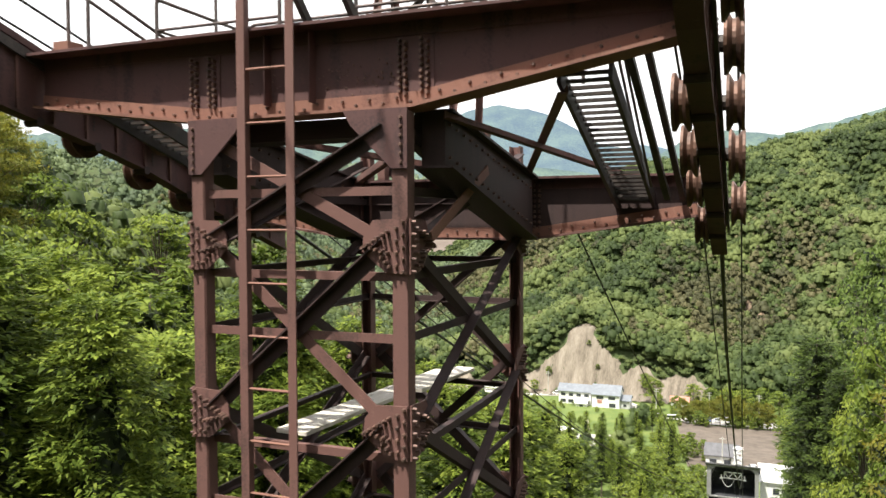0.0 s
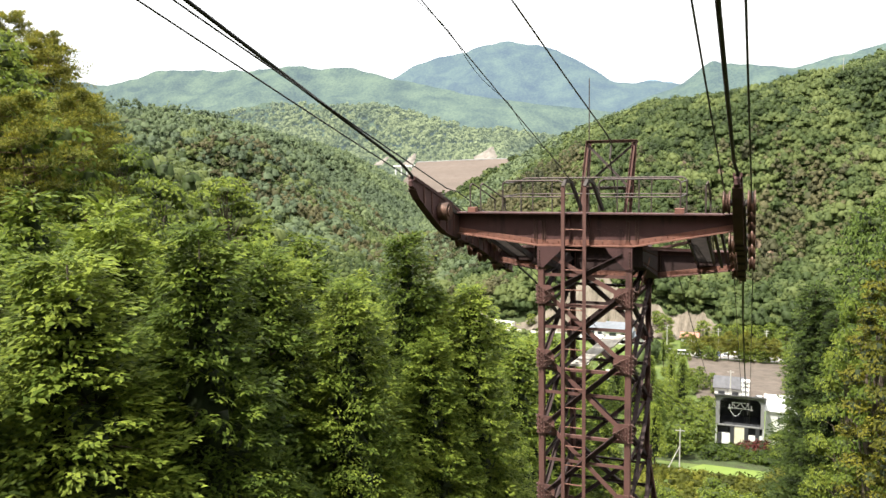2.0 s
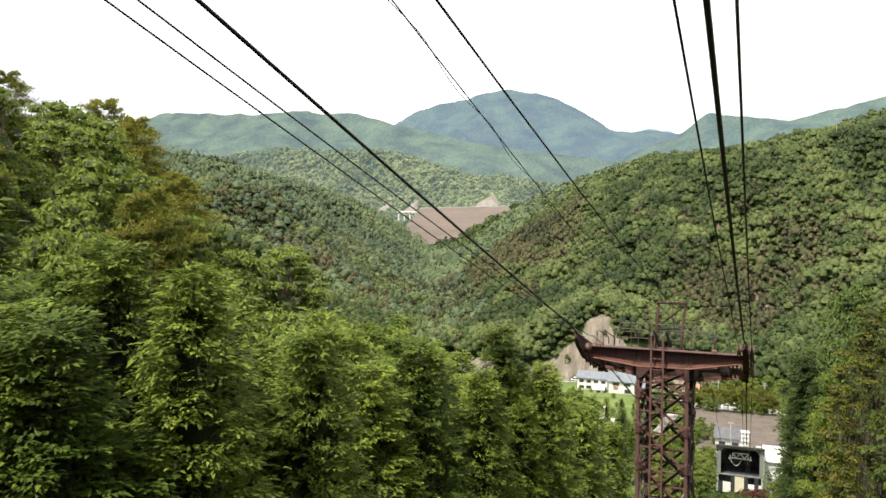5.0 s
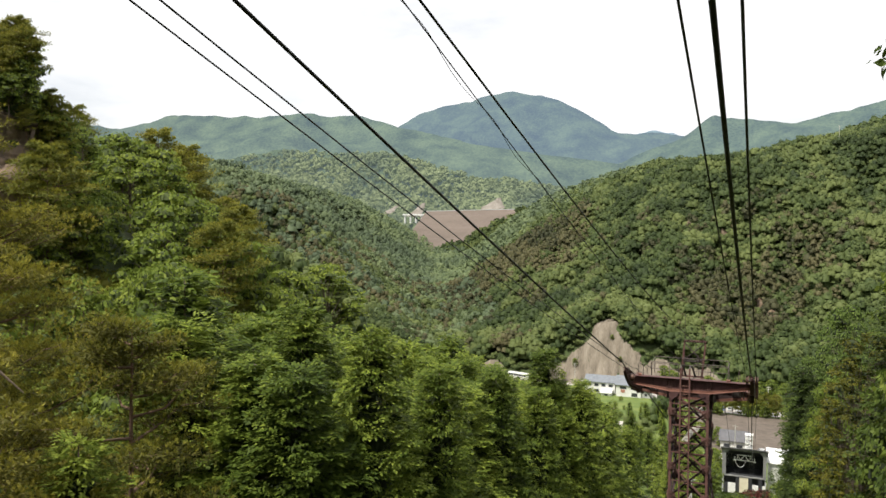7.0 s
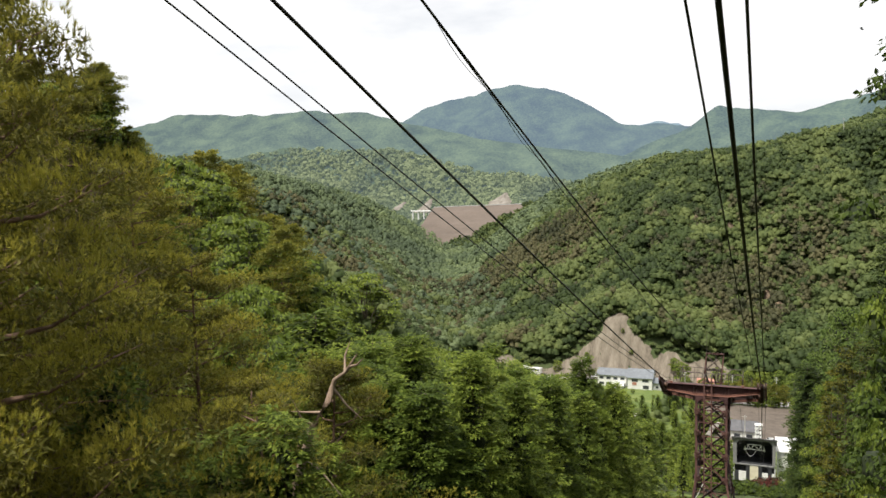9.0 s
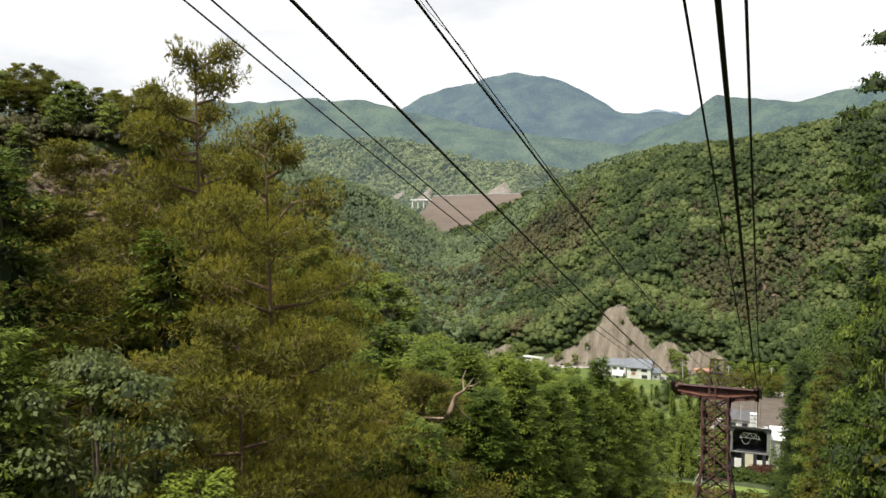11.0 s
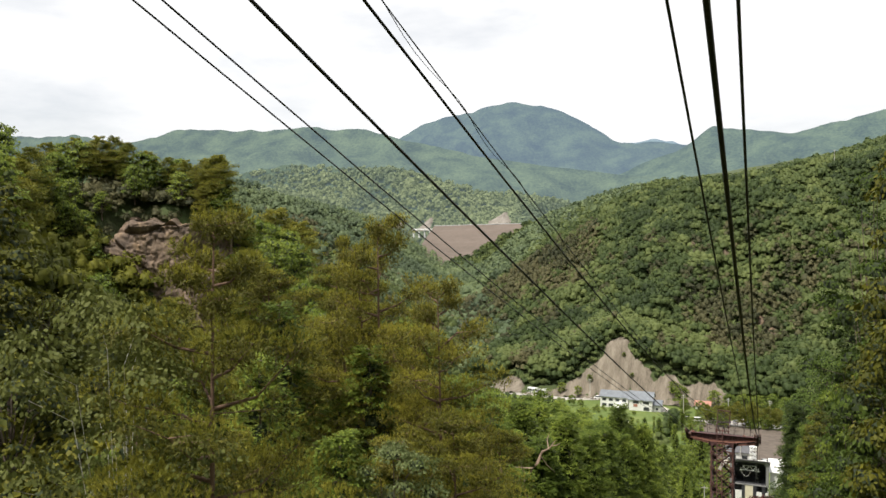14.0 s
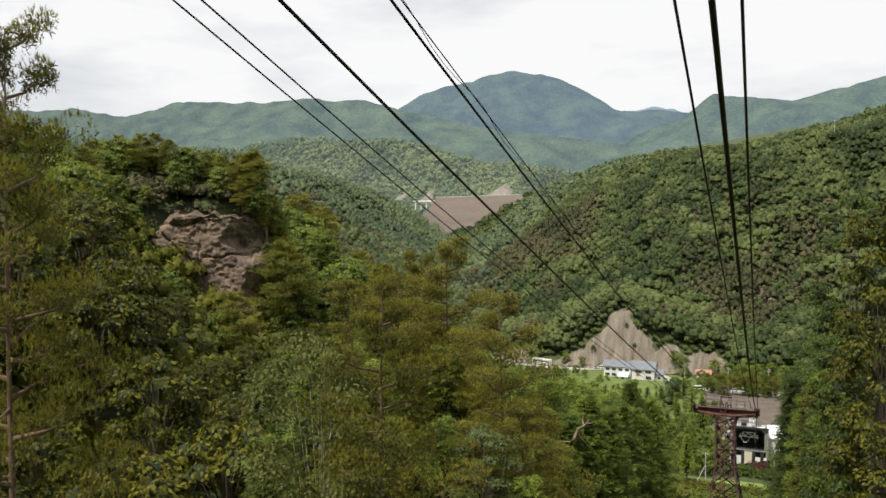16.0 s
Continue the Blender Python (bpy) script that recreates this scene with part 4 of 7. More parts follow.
# ---- trees ----
def blades(c, d, nrm, length, width, fold=0.25):
    """Leaves as bent diamonds: base c, direction d, facing nrm."""
    d = d / (np.linalg.norm(d, axis=1)[:, None] + 1e-9)
    s = np.cross(d, nrm)
    s /= np.linalg.norm(s, axis=1)[:, None] + 1e-9
    u = np.cross(s, d)
    length, width = np.asarray(length)[:, None], np.asarray(width)[:, None]
    mid = c + d * length * 0.45
    v = np.stack([c, mid + s * width / 2 - u * width * fold, c + d * length - u * length * 0.18, mid - s * width / 2 - u * width * fold], 1)
    n = len(c)
    return v.reshape(-1, 3), np.arange(4 * n).reshape(n, 4)


def slivers(c, d, nrm, length, width):
    """Leaves as single pointed slips: base c, direction d, facing nrm."""
    d = d / (np.linalg.norm(d, axis=1)[:, None] + 1e-9)
    s = np.cross(d, nrm)
    s /= np.linalg.norm(s, axis=1)[:, None] + 1e-9
    length, width = np.asarray(length)[:, None], np.asarray(width)[:, None]
    v = np.stack([c - s * width / 2 + d * length * 0.1, c + s * width / 2 - d * length * 0.05, c + d * length], 1)
    n = len(c)
    return v.reshape(-1, 3), np.arange(3 * n).reshape(n, 3)


def tris(vf):
    v, f = vf
    return (v, f) if f.shape[1] == 3 else (v, np.concatenate([f[:, (0, 1, 2)], f[:, (0, 2, 3)]]))


def leafy(outer, inner):
    """Crown arrays of the live outer sprays and the darker filling within."""
    ov, of = joined(outer)
    iv, if_ = joined(inner)
    return np.concatenate([ov, iv]), np.concatenate([of, if_ + len(ov)]), len(of)


def inner_slips(g, c, size):
    """Inner filling of a crown: short crossed slips round the places c."""
    n = len(c)
    ln = size * g.uniform(0.6, 1.4, n)
    return tris(blades(c, g.normal(0, 1, (n, 3)), g.normal(0, 1, (n, 3)), ln, ln * 0.55))


def lumps(g, centres, radii, flat=1.0):
    """Uneven lumps, open below: the thick inside of a crown."""
    th, segs = np.array([0.85, 1.9]), 5
    az = np.arange(segs) * 2 * math.pi / segs
    u = np.concatenate([[(0, 0, flat)], np.stack([np.sin(th)[:, None] * np.cos(az)[None], np.sin(th)[:, None] * np.sin(az)[None], np.cos(th)[:, None] * np.ones(segs)[None] * flat], -1).reshape(-1, 3)])
    m, k = len(centres), len(u)
    v = np.asarray(centres)[:, None, :] + u[None] * (np.asarray(radii)[:, None] * g.uniform(0.75, 1.1, (m, k)))[:, :, None]
    j = np.arange(segs)
    k2 = (j + 1) % segs
    f = np.concatenate([np.stack([j * 0, 1 + j, 1 + k2], -1), np.stack([1 + j, 1 + segs + j, 1 + segs + k2], -1), np.stack([1 + j, 1 + segs + k2, 1 + k2], -1)])
    return v.reshape(-1, 3), (f[None] + (np.arange(m) * k)[:, None, None]).reshape(-1, 3)


def fans(g, c, yaw, tilt, size, leaflets=11):
    """Flat drooping fans of short leaflets: base c, heading yaw, rising by tilt."""
    n = len(c)
    size = size * g.uniform(0.75, 1.3, n)
    rib = np.stack([np.cos(yaw) * np.cos(tilt), np.sin(yaw) * np.cos(tilt), np.sin(tilt)], -1)
    side = np.stack([-np.sin(yaw), np.cos(yaw), np.zeros(n)], -1)
    up = np.cross(rib, side)
    roll = g.normal(0, 0.35, n)[:, None]
    side, up = side * np.cos(roll) + up * np.sin(roll), up * np.cos(roll) - side * np.sin(roll)
    a, b = g.uniform(-1, 1, (n, leaflets)), (np.arange(leaflets)[None] + g.random((n, leaflets))) / leaflets
    wide = 0.52 * np.sin(math.pi * np.clip(0.18 + 0.72 * b, 0, 1)) * a
    drop = 0.24 * b * b + 0.30 * wide * wide
    sz = size[:, None, None]
    at = c[:, None] + sz * (rib[:, None] * b[..., None] + side[:, None] * wide[..., None] - up[:, None] * drop[..., None])
    way = rib[:, None] * 0.9 + side[:, None] * a[..., None] * 0.8 - up[:, None] * (0.05 + 0.40 * b[..., None]) + 0.2 * g.normal(0, 1, at.shape)
    face = up[:, None] + (0, 0, 0.5) + rib[:, None] * 0.35 * b[..., None] + side[:, None] * a[..., None] * 0.4 + 0.22 * g.normal(0, 1, at.shape)
    ln = (size[:, None] * g.uniform(0.75, 1.25, (n, leaflets)) * 1.15 / math.sqrt(leaflets)).ravel()
    return [slivers(at.reshape(-1, 3), way.reshape(-1, 3), face.reshape(-1, 3), ln, ln * g.uniform(0.50, 0.75, ln.size))]


def cypress(seed, h, r, sprays, size, leaflets=11, power=0.72, low=0.12):
    """A conical cypress: boughs that droop at the tip and carry flat sprays in pads, dark gaps between them."""
    g = np.random.default_rng(seed)
    nb = int(34 + sprays / 8)
    zn = (np.arange(nb) + g.random(nb)) / nb
    z = h * (low + (1 - low) * zn)
    az = np.arange(nb) * 2.3999 + g.normal(0, 0.35, nb)
    lb = r * (1 - zn) ** power * g.uniform(0.62, 1.18, nb) + 0.12
    share = lb * (0.6 + zn)
    per = np.maximum(5, (sprays * share / share.sum()).astype(int))
    b = np.repeat(np.arange(nb), per)
    n = len(b)
    s = 0.30 + 0.70 * g.random(n) ** 0.75
    side = g.normal(0, 0.20, n) * (lb[b] + 0.3) * (0.35 + 0.65 * s)
    ca, sa = np.cos(az[b]), np.sin(az[b])
    lift = 0.52 * s - 0.44 * s * s
    c = np.stack([lb[b] * s * ca - side * sa, lb[b] * s * sa + side * ca, z[b] + lb[b] * lift - side * side / (lb[b] + 0.3) * 0.5 + g.normal(0, 0.05, n)], -1)
    yaw = az[b] + g.normal(0, 0.45, n) + side / (lb[b] + 0.3) * 1.8
    outer = fans(g, c, yaw, g.normal(0.16, 0.25, n), size, leaflets)
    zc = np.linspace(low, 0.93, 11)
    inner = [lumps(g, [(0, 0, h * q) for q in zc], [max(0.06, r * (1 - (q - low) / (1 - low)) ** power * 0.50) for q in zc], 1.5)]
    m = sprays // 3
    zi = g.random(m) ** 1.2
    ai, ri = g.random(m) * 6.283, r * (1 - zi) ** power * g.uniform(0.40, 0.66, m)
    inner.append(inner_slips(g, np.stack([np.cos(ai) * ri, np.sin(ai) * ri, h * (low + (0.96 - low) * zi)], -1), size * 0.7))
    crown = leafy(outer, inner)
    pieces = [tube([(0, 0, -1.5), (0.03, 0, h * 0.4), (0, 0.03, h * 0.99)], [h * 0.013, h * 0.009, 0.015], 6)]
    for i in g.choice(nb, min(nb, 16 if sprays > 600 else 5), replace=False):
        e = np.array([math.cos(az[i]), math.sin(az[i]), 0]) * lb[i]
        pieces.append(tube([(0, 0, z[i]), e * 0.5 + (0, 0, z[i] + 0.05 * lb[i]), e * 0.9 + (0, 0, z[i] - 0.05 * lb[i])], [0.030, 0.020, 0.006], 4))
    return joined(pieces), crown


def pine(seed, h, r, tufts, size, low=0.30, tuft=8):
    """A red pine: crooked limbs carrying flat layered pads of upright needle tufts."""
    g = np.random.default_rng(seed)
    bend = g.normal(0, 0.03 * h, 2)
    def stem(t):
        return np.array([bend[0] * math.sin(2.4 * t), bend[1] * math.sin(2.0 * t + 0.5) - bend[1] * math.sin(0.5), h * t])
    ts_ = np.linspace(-0.06, 1, 9)
    pieces = [tube([stem(t) if t >= 0 else stem(0) + (0, 0, h * t) for t in ts_], np.interp(ts_, (0, 1), (h * 0.012, 0.02)), 7)]
    nb = int(18 + h * 1.6) if tufts > 900 else 16
    cs, ds, pads, pr = [], [], [], []
    for i in range(nb):
        t = low + (1.0 - low) * ((i + g.random()) / nb)
        zn = (t - low) / (1 - low)
        ln = r * (0.16 + 1.10 * math.sin(math.pi * min(1, 0.34 + 0.62 * zn))) * g.uniform(0.55, 1.08)
        a = i * 2.4 + g.normal(0, 0.4)
        o = stem(min(t, 0.985))
        e = np.array([math.cos(a), math.sin(a), 0])
        rise = g.uniform(-0.05, 0.22) + 0.40 * zn * zn
        tip = o + e * ln + (0, 0, ln * rise)
        kink = o + e * ln * 0.5 + (0, 0, ln * rise * 0.25 + g.normal(0, 0.05) * ln)
        pieces.append(tube([o, kink, tip], [0.006 * h * (1 - 0.7 * zn), 0.028, 0.010], 5))
        for q_ in range(6):                                          # side twigs carry the pads
            s = 1.0 if q_ == 0 else g.uniform(0.35, 0.95)
            p0 = o * (1 - s) + tip * s
            w = e * g.uniform(0.1, 0.5) + np.array([-e[1], e[0], 0]) * g.normal(0, 0.75)
            p1 = p0 + w * ln * 0.36 + (0, 0, g.uniform(0.00, 0.14) * ln)
            pieces.append(tube([p0, p1], [0.016, 0.006], 4))
            rad = (0.22 * ln + 0.24) * g.uniform(0.70, 1.35)
            per = max(5, int(tufts / nb / 6 * (rad / (0.22 * r + 0.24)) ** 2))
            ang, rho = g.random(per) * 6.283, np.sqrt(g.random(per)) * rad
            off = np.stack([np.cos(ang) * rho, np.sin(ang) * rho, 0.34 * rad * (1 - (rho / rad) ** 2) + g.normal(0, 0.05, per) * rad], -1)
            cs.append(p1 + off)
            ds.append(off * (1.0, 1.0, 0) / rad * 0.9 + (0, 0, 0.75))
            pads.append(p1 - (0, 0, 0.02 * rad))
            pr.append(rad * 0.80)
    for i in range(7 if tufts > 5000 else 0):                        # bare dead limbs low on the trunk
        t, a, ln = g.uniform(0.12, 0.62), g.random() * 6.283, r * g.uniform(0.55, 1.05)
        o, e = stem(t), np.array([math.cos(a), math.sin(a), 0])
        k1, k2 = o + e * ln * 0.5 + (0, 0, g.uniform(-0.1, 0.2) * ln), o + e * ln + np.array([-e[1], e[0], 0]) * g.normal(0, 0.2) * ln + (0, 0, g.uniform(-0.25, 0.15) * ln)
        pieces.append(tube([o, k1, k2], [0.045, 0.030, 0.008], 5))
        for q_ in range(4):
            p0 = k1 + (k2 - k1) * g.uniform(0.1, 0.9)
            pieces.append(tube([p0, p0 + (e * 0.4 + g.normal(0, 0.5, 3)) * ln * 0.3], [0.014, 0.004], 4))
    c, d = np.concatenate(cs), np.concatenate(ds)
    c, d = np.repeat(c, tuft, 0), np.repeat(d, tuft, 0)
    n = len(c)
    ln = size * g.uniform(0.7, 1.3, n)
    way = d + g.normal(0, 0.42, (n, 3))
    outer = [slivers(c, way, (0, 0, 1.0) + d * 0.5 + g.normal(0, 0.5, (n, 3)), ln, ln * g.uniform(0.11, 0.19, n) * (1 if tufts > 5000 else 1.4))]
    old = 110 if tufts > 5000 else 44
    few = np.repeat(np.array(pads), old, 0)                       # needles under each pad, in the darker inner colour
    n = len(few)
    ang, rho = g.random(n) * 6.283, np.sqrt(g.random(n)) * np.repeat(pr, old)
    ln = size * g.uniform(0.9, 1.6, n)
    inner = [slivers(few + np.stack([np.cos(ang) * rho, np.sin(ang) * rho, g.normal(-0.04, 0.09, n)], -1), np.stack([np.cos(ang), np.sin(ang), 0.4 * g.normal(0, 1, n)], -1) + g.normal(0, 0.5, (n, 3)), g.normal(0, 0.5, (n, 3)) + (0, 0, 1), ln, ln * 0.30)]
    return joined(pieces), leafy(outer, inner)


def broad(seed, h, r, count, size, low=0.25, lobes=20, solid=0.82, limb=1.0):
    """A broad-leaved tree: limbs that end in layered domes of leaves, with dark gaps between."""
    g = np.random.default_rng(seed)
    fork = h * low
    pieces = [tube([(0, 0, -1.5), (0.05, 0, fork * 0.6), (0, 0.05, fork), (g.normal(0, 0.3), g.normal(0, 0.3), h * 0.8)], [h * 0.018 * min(1, limb + 0.1), h * 0.014 * min(1, limb + 0.1), h * 0.011 * limb, 0.03], 7)]
    cs, ns, mid, rads = [], [], [], []
    for i in range(lobes):
        a = i * 2.399 + g.normal(0, 0.3)
        zc = fork + (h - fork) * (0.04 + 0.88 * ((i + 0.5) / lobes))
        zn = (zc - fork) / (h - fork)
        rad = r * math.sqrt(max(0.03, 1 - ((zn - 0.36) / 0.70) ** 2)) * g.uniform(0.50, 0.90) * (1 if i < lobes - 2 else 0.3)
        ctr = np.array([math.cos(a) * rad, math.sin(a) * rad, zc])
        lr = r * g.uniform(0.75, 1.25) * (1.45 / math.sqrt(lobes))
        pieces.append(tube([(0, 0, fork * 0.7 + 0.45 * (zc - fork)), ctr * (0.5, 0.5, 0) + (0, 0, zc - lr * 0.6), ctr], [0.06 * limb, 0.035 * limb, 0.008], 4))
        m = max(6, int(count / lobes * (lr / (1.45 * r / math.sqrt(lobes))) ** 2))
        q = g.normal(0, 1, (m, 3)) + (0, 0, 0.35)
        q /= np.linalg.norm(q, axis=1)[:, None]
        q[:, 2] = np.where(q[:, 2] < -0.25, -q[:, 2], q[:, 2])
        lump = 1 + 0.20 * np.sin(q[:, :1] * 6 + i) * np.cos(q[:, 1:2] * 5 - i) + 0.16 * np.sin(q[:, 2:3] * 9 + 2 * i + 4 * q[:, :1])
        cs.append(ctr + q * lr * lump * g.uniform(0.86, 1.10, (m, 1)) * (1.12, 1.12, 0.70))
        ns.append(q)
        mid.append(ctr)
        rads.append(lr * solid)
    c, q = np.concatenate(cs), np.concatenate(ns)
    n = len(c)
    d = np.stack([q[:, 0], q[:, 1], -0.55 - 0.2 * q[:, 2]], -1) + g.normal(0, 0.55, (n, 3))
    nrm = q + (0, 0, 0.45) + g.normal(0, 0.30, (n, 3))
    ln = size * g.uniform(0.65, 1.35, n)
    outer = [tris(blades(c, d, nrm, ln, ln * g.uniform(0.55, 0.80, n), 0.12))]
    inner = [inner_slips(g, np.array(mid)[g.integers(0, lobes, lobes * 4)] * (0.85, 0.85, 1) + g.normal(0, 0.2 * r, (lobes * 4, 3)) * (1, 1, 0.6), size)]
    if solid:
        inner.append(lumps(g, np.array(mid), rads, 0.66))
    return joined(pieces), leafy(outer, inner)


def tree_kind(build, name, label, category, bark, foliage, inside=None):
    """One model of a tree; its trunk and crown meshes are shared by all copies. Also its height."""
    (tv, tf), (cv, cf, live) = build
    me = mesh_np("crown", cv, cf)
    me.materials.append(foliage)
    # inner faces take a darker colour in place of crown shade
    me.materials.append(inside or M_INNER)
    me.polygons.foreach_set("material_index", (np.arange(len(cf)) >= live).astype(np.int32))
    return (name, label, category, mesh_np("trunk", tv, tf, True), me, bark, foliage, float(cv[:, 2].max()))


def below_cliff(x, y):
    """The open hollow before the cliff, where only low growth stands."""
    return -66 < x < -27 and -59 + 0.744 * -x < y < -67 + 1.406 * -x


def plant(kind, x, y, scale, turn, group, lean=(0, 0), sink=0.0, squash=1.0):
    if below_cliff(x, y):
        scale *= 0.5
    name, label, category, tm, cm, bark, foliage, high = kind
    ob = thing(name, label, category, None, group)
    ob.matrix_world = Matrix.Translation((x, y, land1(x, y) - sink)) @ Euler((lean[0], lean[1], turn)).to_matrix().to_4x4() @ Matrix.Diagonal((scale, scale, scale * squash, 1))
    put("trunk", tm, bark if not tm.materials else None, ob)
    put("crown", cm, None, ob)
    return ob


def plant_to(kind, x, y, top, wide, group):
    """A tree whose top is at the height top and whose crown is wide times its model's width."""
    plant(kind, x, y, wide, rt.uniform(0, 6.28), group, (rt.gauss(0, 0.02), rt.gauss(0, 0.02)), 0.0, (top - land1(x, y)) / kind[7] / wide)


K_CYP = [tree_kind(cypress(11 + i, 20.5, 3.2, 1500, 0.62, 28, 0.76, 0.32), "cypress_tree", "dense green cypress on the slope beside the ropeway", "tree", M_BARK, M_CYPRESS) for i in range(3)]
K_CYP_FAR = [tree_kind(cypress(31 + i, 20.5, 3.1, 640, 0.80, 9, 0.78, 0.30), "cypress_tree", "green cypress in the plantation on the slope", "tree", M_BARK, M_CYPRESS) for i in range(3)]
K_PINE = [tree_kind(pine(41 + i, 17.0, 3.3, 13000, 0.125, 0.18, 10), "pine_tree", "olive-green red pine with brownish needles", "tree", M_PINEBARK, M_PINE, M_PINEIN) for i in range(3)]
K_PINE_FAR = [tree_kind(pine(51 + i, 13.0, 3.0, 1500, 0.30, 0.30, 6), "pine_tree", "flat-topped red pine on the rocky spur", "tree", M_PINEBARK, M_PINE, M_PINEMID) for i in range(2)]
K_BROAD = [tree_kind(broad(61 + i, 13.0, 3.4, 7200, 0.22, 0.22, 44), "broadleaf_tree", "leafy broad-crowned green tree", "tree", M_BARK, M_BROAD) for i in range(3)]
K_BROAD_FAR = [tree_kind(broad(71 + i, 11.0, 4.1, 1700, 0.50, 0.2, 26), "broadleaf_tree", "fresh green broadleaf tree on the hillside", "tree", M_BARK, M_FRESH, M_FRESHIN) for i in range(3)]
K_FRESH = [tree_kind(broad(76 + i, 11.5, 3.9, 3600, 0.34, 0.2, 40), "broadleaf_tree", "bright fresh-green broadleaf tree above the plantation", "tree", M_BARK, M_FRESH, M_FRESHIN) for i in range(2)]
K_DEEP = [tree_kind(broad(66 + i, 12.5, 3.4, 7000, 0.22, 0.2, 46), "broadleaf_tree", "dense dark green broadleaf tree close to the line", "tree", M_BARK, M_DEEP) for i in range(2)]
K_TALL = [tree_kind(broad(68 + i, 20.0, 2.9, 12000, 0.17, 0.12, 70, 0.9, 0.35), "broadleaf_tree", "tall dense dark green tree beside the ropeway", "tree", M_BARK, M_DEEP) for i in range(2)]
K_TALLF = [tree_kind(broad(98, 20.0, 2.9, 17000, 0.125, 0.10, 74, 0.9, 0.35), "broadleaf_tree", "tall leafy green tree at the edge of the cleared strip", "tree", M_BARK, M_BROAD)]
K_TALLG = [tree_kind(broad(99 + i, 20.0, 3.4, 7000, 0.25, 0.10, 64, 0.9, 0.35), "broadleaf_tree", "tall sunny green broadleaf tree beside the ropeway", "tree", M_BARK, M_SUNNY) for i in range(2)]
K_FRESHN = [tree_kind(broad(86 + i, 12.0, 2.6, 9000, 0.16, 0.15, 46), "broadleaf_tree", "fresh green tree at the edge of the cleared strip", "tree", M_BARK, M_FRESH, M_FRESHIN) for i in range(2)]
K_DEEP_FAR = [tree_kind(broad(64 + i, 12.5, 3.6, 2800, 0.34, 0.2, 34), "broadleaf_tree", "dense dark green broadleaf tree on the upper slope", "tree", M_BARK, M_DEEP) for i in range(2)]
K_CEDAR = [tree_kind(cypress(81 + i, 19.0, 2.8, 1500, 0.56, 14, 0.62, 0.06), "cedar_tree", "tall dark green cedar", "tree", M_BARK, M_CEDAR) for i in range(2)]
K_CYPN = [tree_kind(cypress(84 + i, 19.0, 2.8, 1500, 0.54, 26, 0.64, 0.06), "cypress_tree", "young dense cypress with bright spray tips", "tree", M_BARK, M_CYPRESS) for i in range(2)]
K_SHRUB = [tree_kind(broad(77 + i, 11.0, 4.1, 1100, 0.58, 0.12, 22), "shrub", "bushy green shrub on open ground", "bush", M_BARK, M_FRESH, M_FRESHIN) for i in range(2)]
K_PALE = tree_kind(broad(91, 16.0, 3.0, 15000, 0.115, 0.35, 34, 0, 0.20), "birch_tree", "slender pale-barked tree with fine light green foliage", "tree", M_PALEBARK, M_BIRCH)
K_DOGWOOD = tree_kind(broad(92, 16.0, 1.7, 7000, 0.105, 0.66, 26, 0.5, 0.5), "dogwood_tree", "slender tree with pale whitish leaves", "tree", M_BARK, M_PALE)

rt = random.Random(21)


def stand(kinds, spots, group, h_jit=0.16, base=1.0):
    for x, y, s in spots:
        plant(rt.choice(kinds), x, y, base * s * rt.uniform(1 - h_jit, 1 + h_jit * 0.6), rt.uniform(0, 6.28), group, (rt.gauss(0, 0.025), rt.gauss(0, 0.025)))


def scattered(x0, x1, y0, y1, step, keep, jit=0.35):
    out = []
    nx, ny = int((x1 - x0) / step), int((y1 - y0) / step)
    for i in range(nx):
        for j in range(ny):
            x = x0 + (i + 0.5 + (0.5 if j % 2 else 0) * 0.9 + rt.uniform(-jit, jit)) * step
            y = y0 + (j + 0.5 + rt.uniform(-jit, jit)) * step
            if keep(x, y):
                out.append((x, y, 1.0))
    return out


# cypress plantation left of the line: the tops form one even slope
def canopy(x, y):
    return 62.3 - 0.27 * y + 0.22 * max(0.0, -16 - x) - 0.05 * max(0.0, y - 42)


def stand_to(kinds, spots, group, wide=1.0, drop=0.9, jit=0.9):
    for x, y, s in spots:
        plant_to(rt.choice(kinds), x, y, canopy(x, y) - drop + rt.gauss(0, jit), wide * rt.uniform(0.85, 1.15), group)


near_edge = lambda y: -11.8 - 0.02 * abs(y)
stand_to(K_CYP, scattered(-20.5, -10.5, -12, 30, 2.55, lambda x, y: x < near_edge(y) + 0.6), "cypress plantation", 1.06, 0.5, 1.1)
stand_to(K_CYP_FAR, scattered(-27, -20.5, -8, 36, 3.1, lambda x, y: x > -26.5 or y < 22), "cypress plantation", 1.06, 0.5, 1.1)
stand_to(K_FRESH, scattered(-48, -25.5, 8, 66, 5.2, lambda x, y: (x < -27 or y > 36) and (y > 18 or x < -31)), "broadleaf trees above the plantation", 1.0, 1.6, 1.3)
stand_to(K_CYP_FAR, scattered(-30, -10.5, 30, 95, 4.2, lambda x, y: x < -14.3 - 0.07 * (y - 34)), "cypress plantation", 1.12, 0.5, 1.1)
plant_to(K_CYP[1], -13.4, 20.8, 59.6, 1.05, "cypress plantation")
plant_to(K_FRESH[0], -59.5, 67.0, 61.6, 1.45, "broadleaf trees above the plantation")
plant_to(K_FRESH[1], -46.0, 56.4, 53.6, 1.0, "broadleaf trees above the plantation")

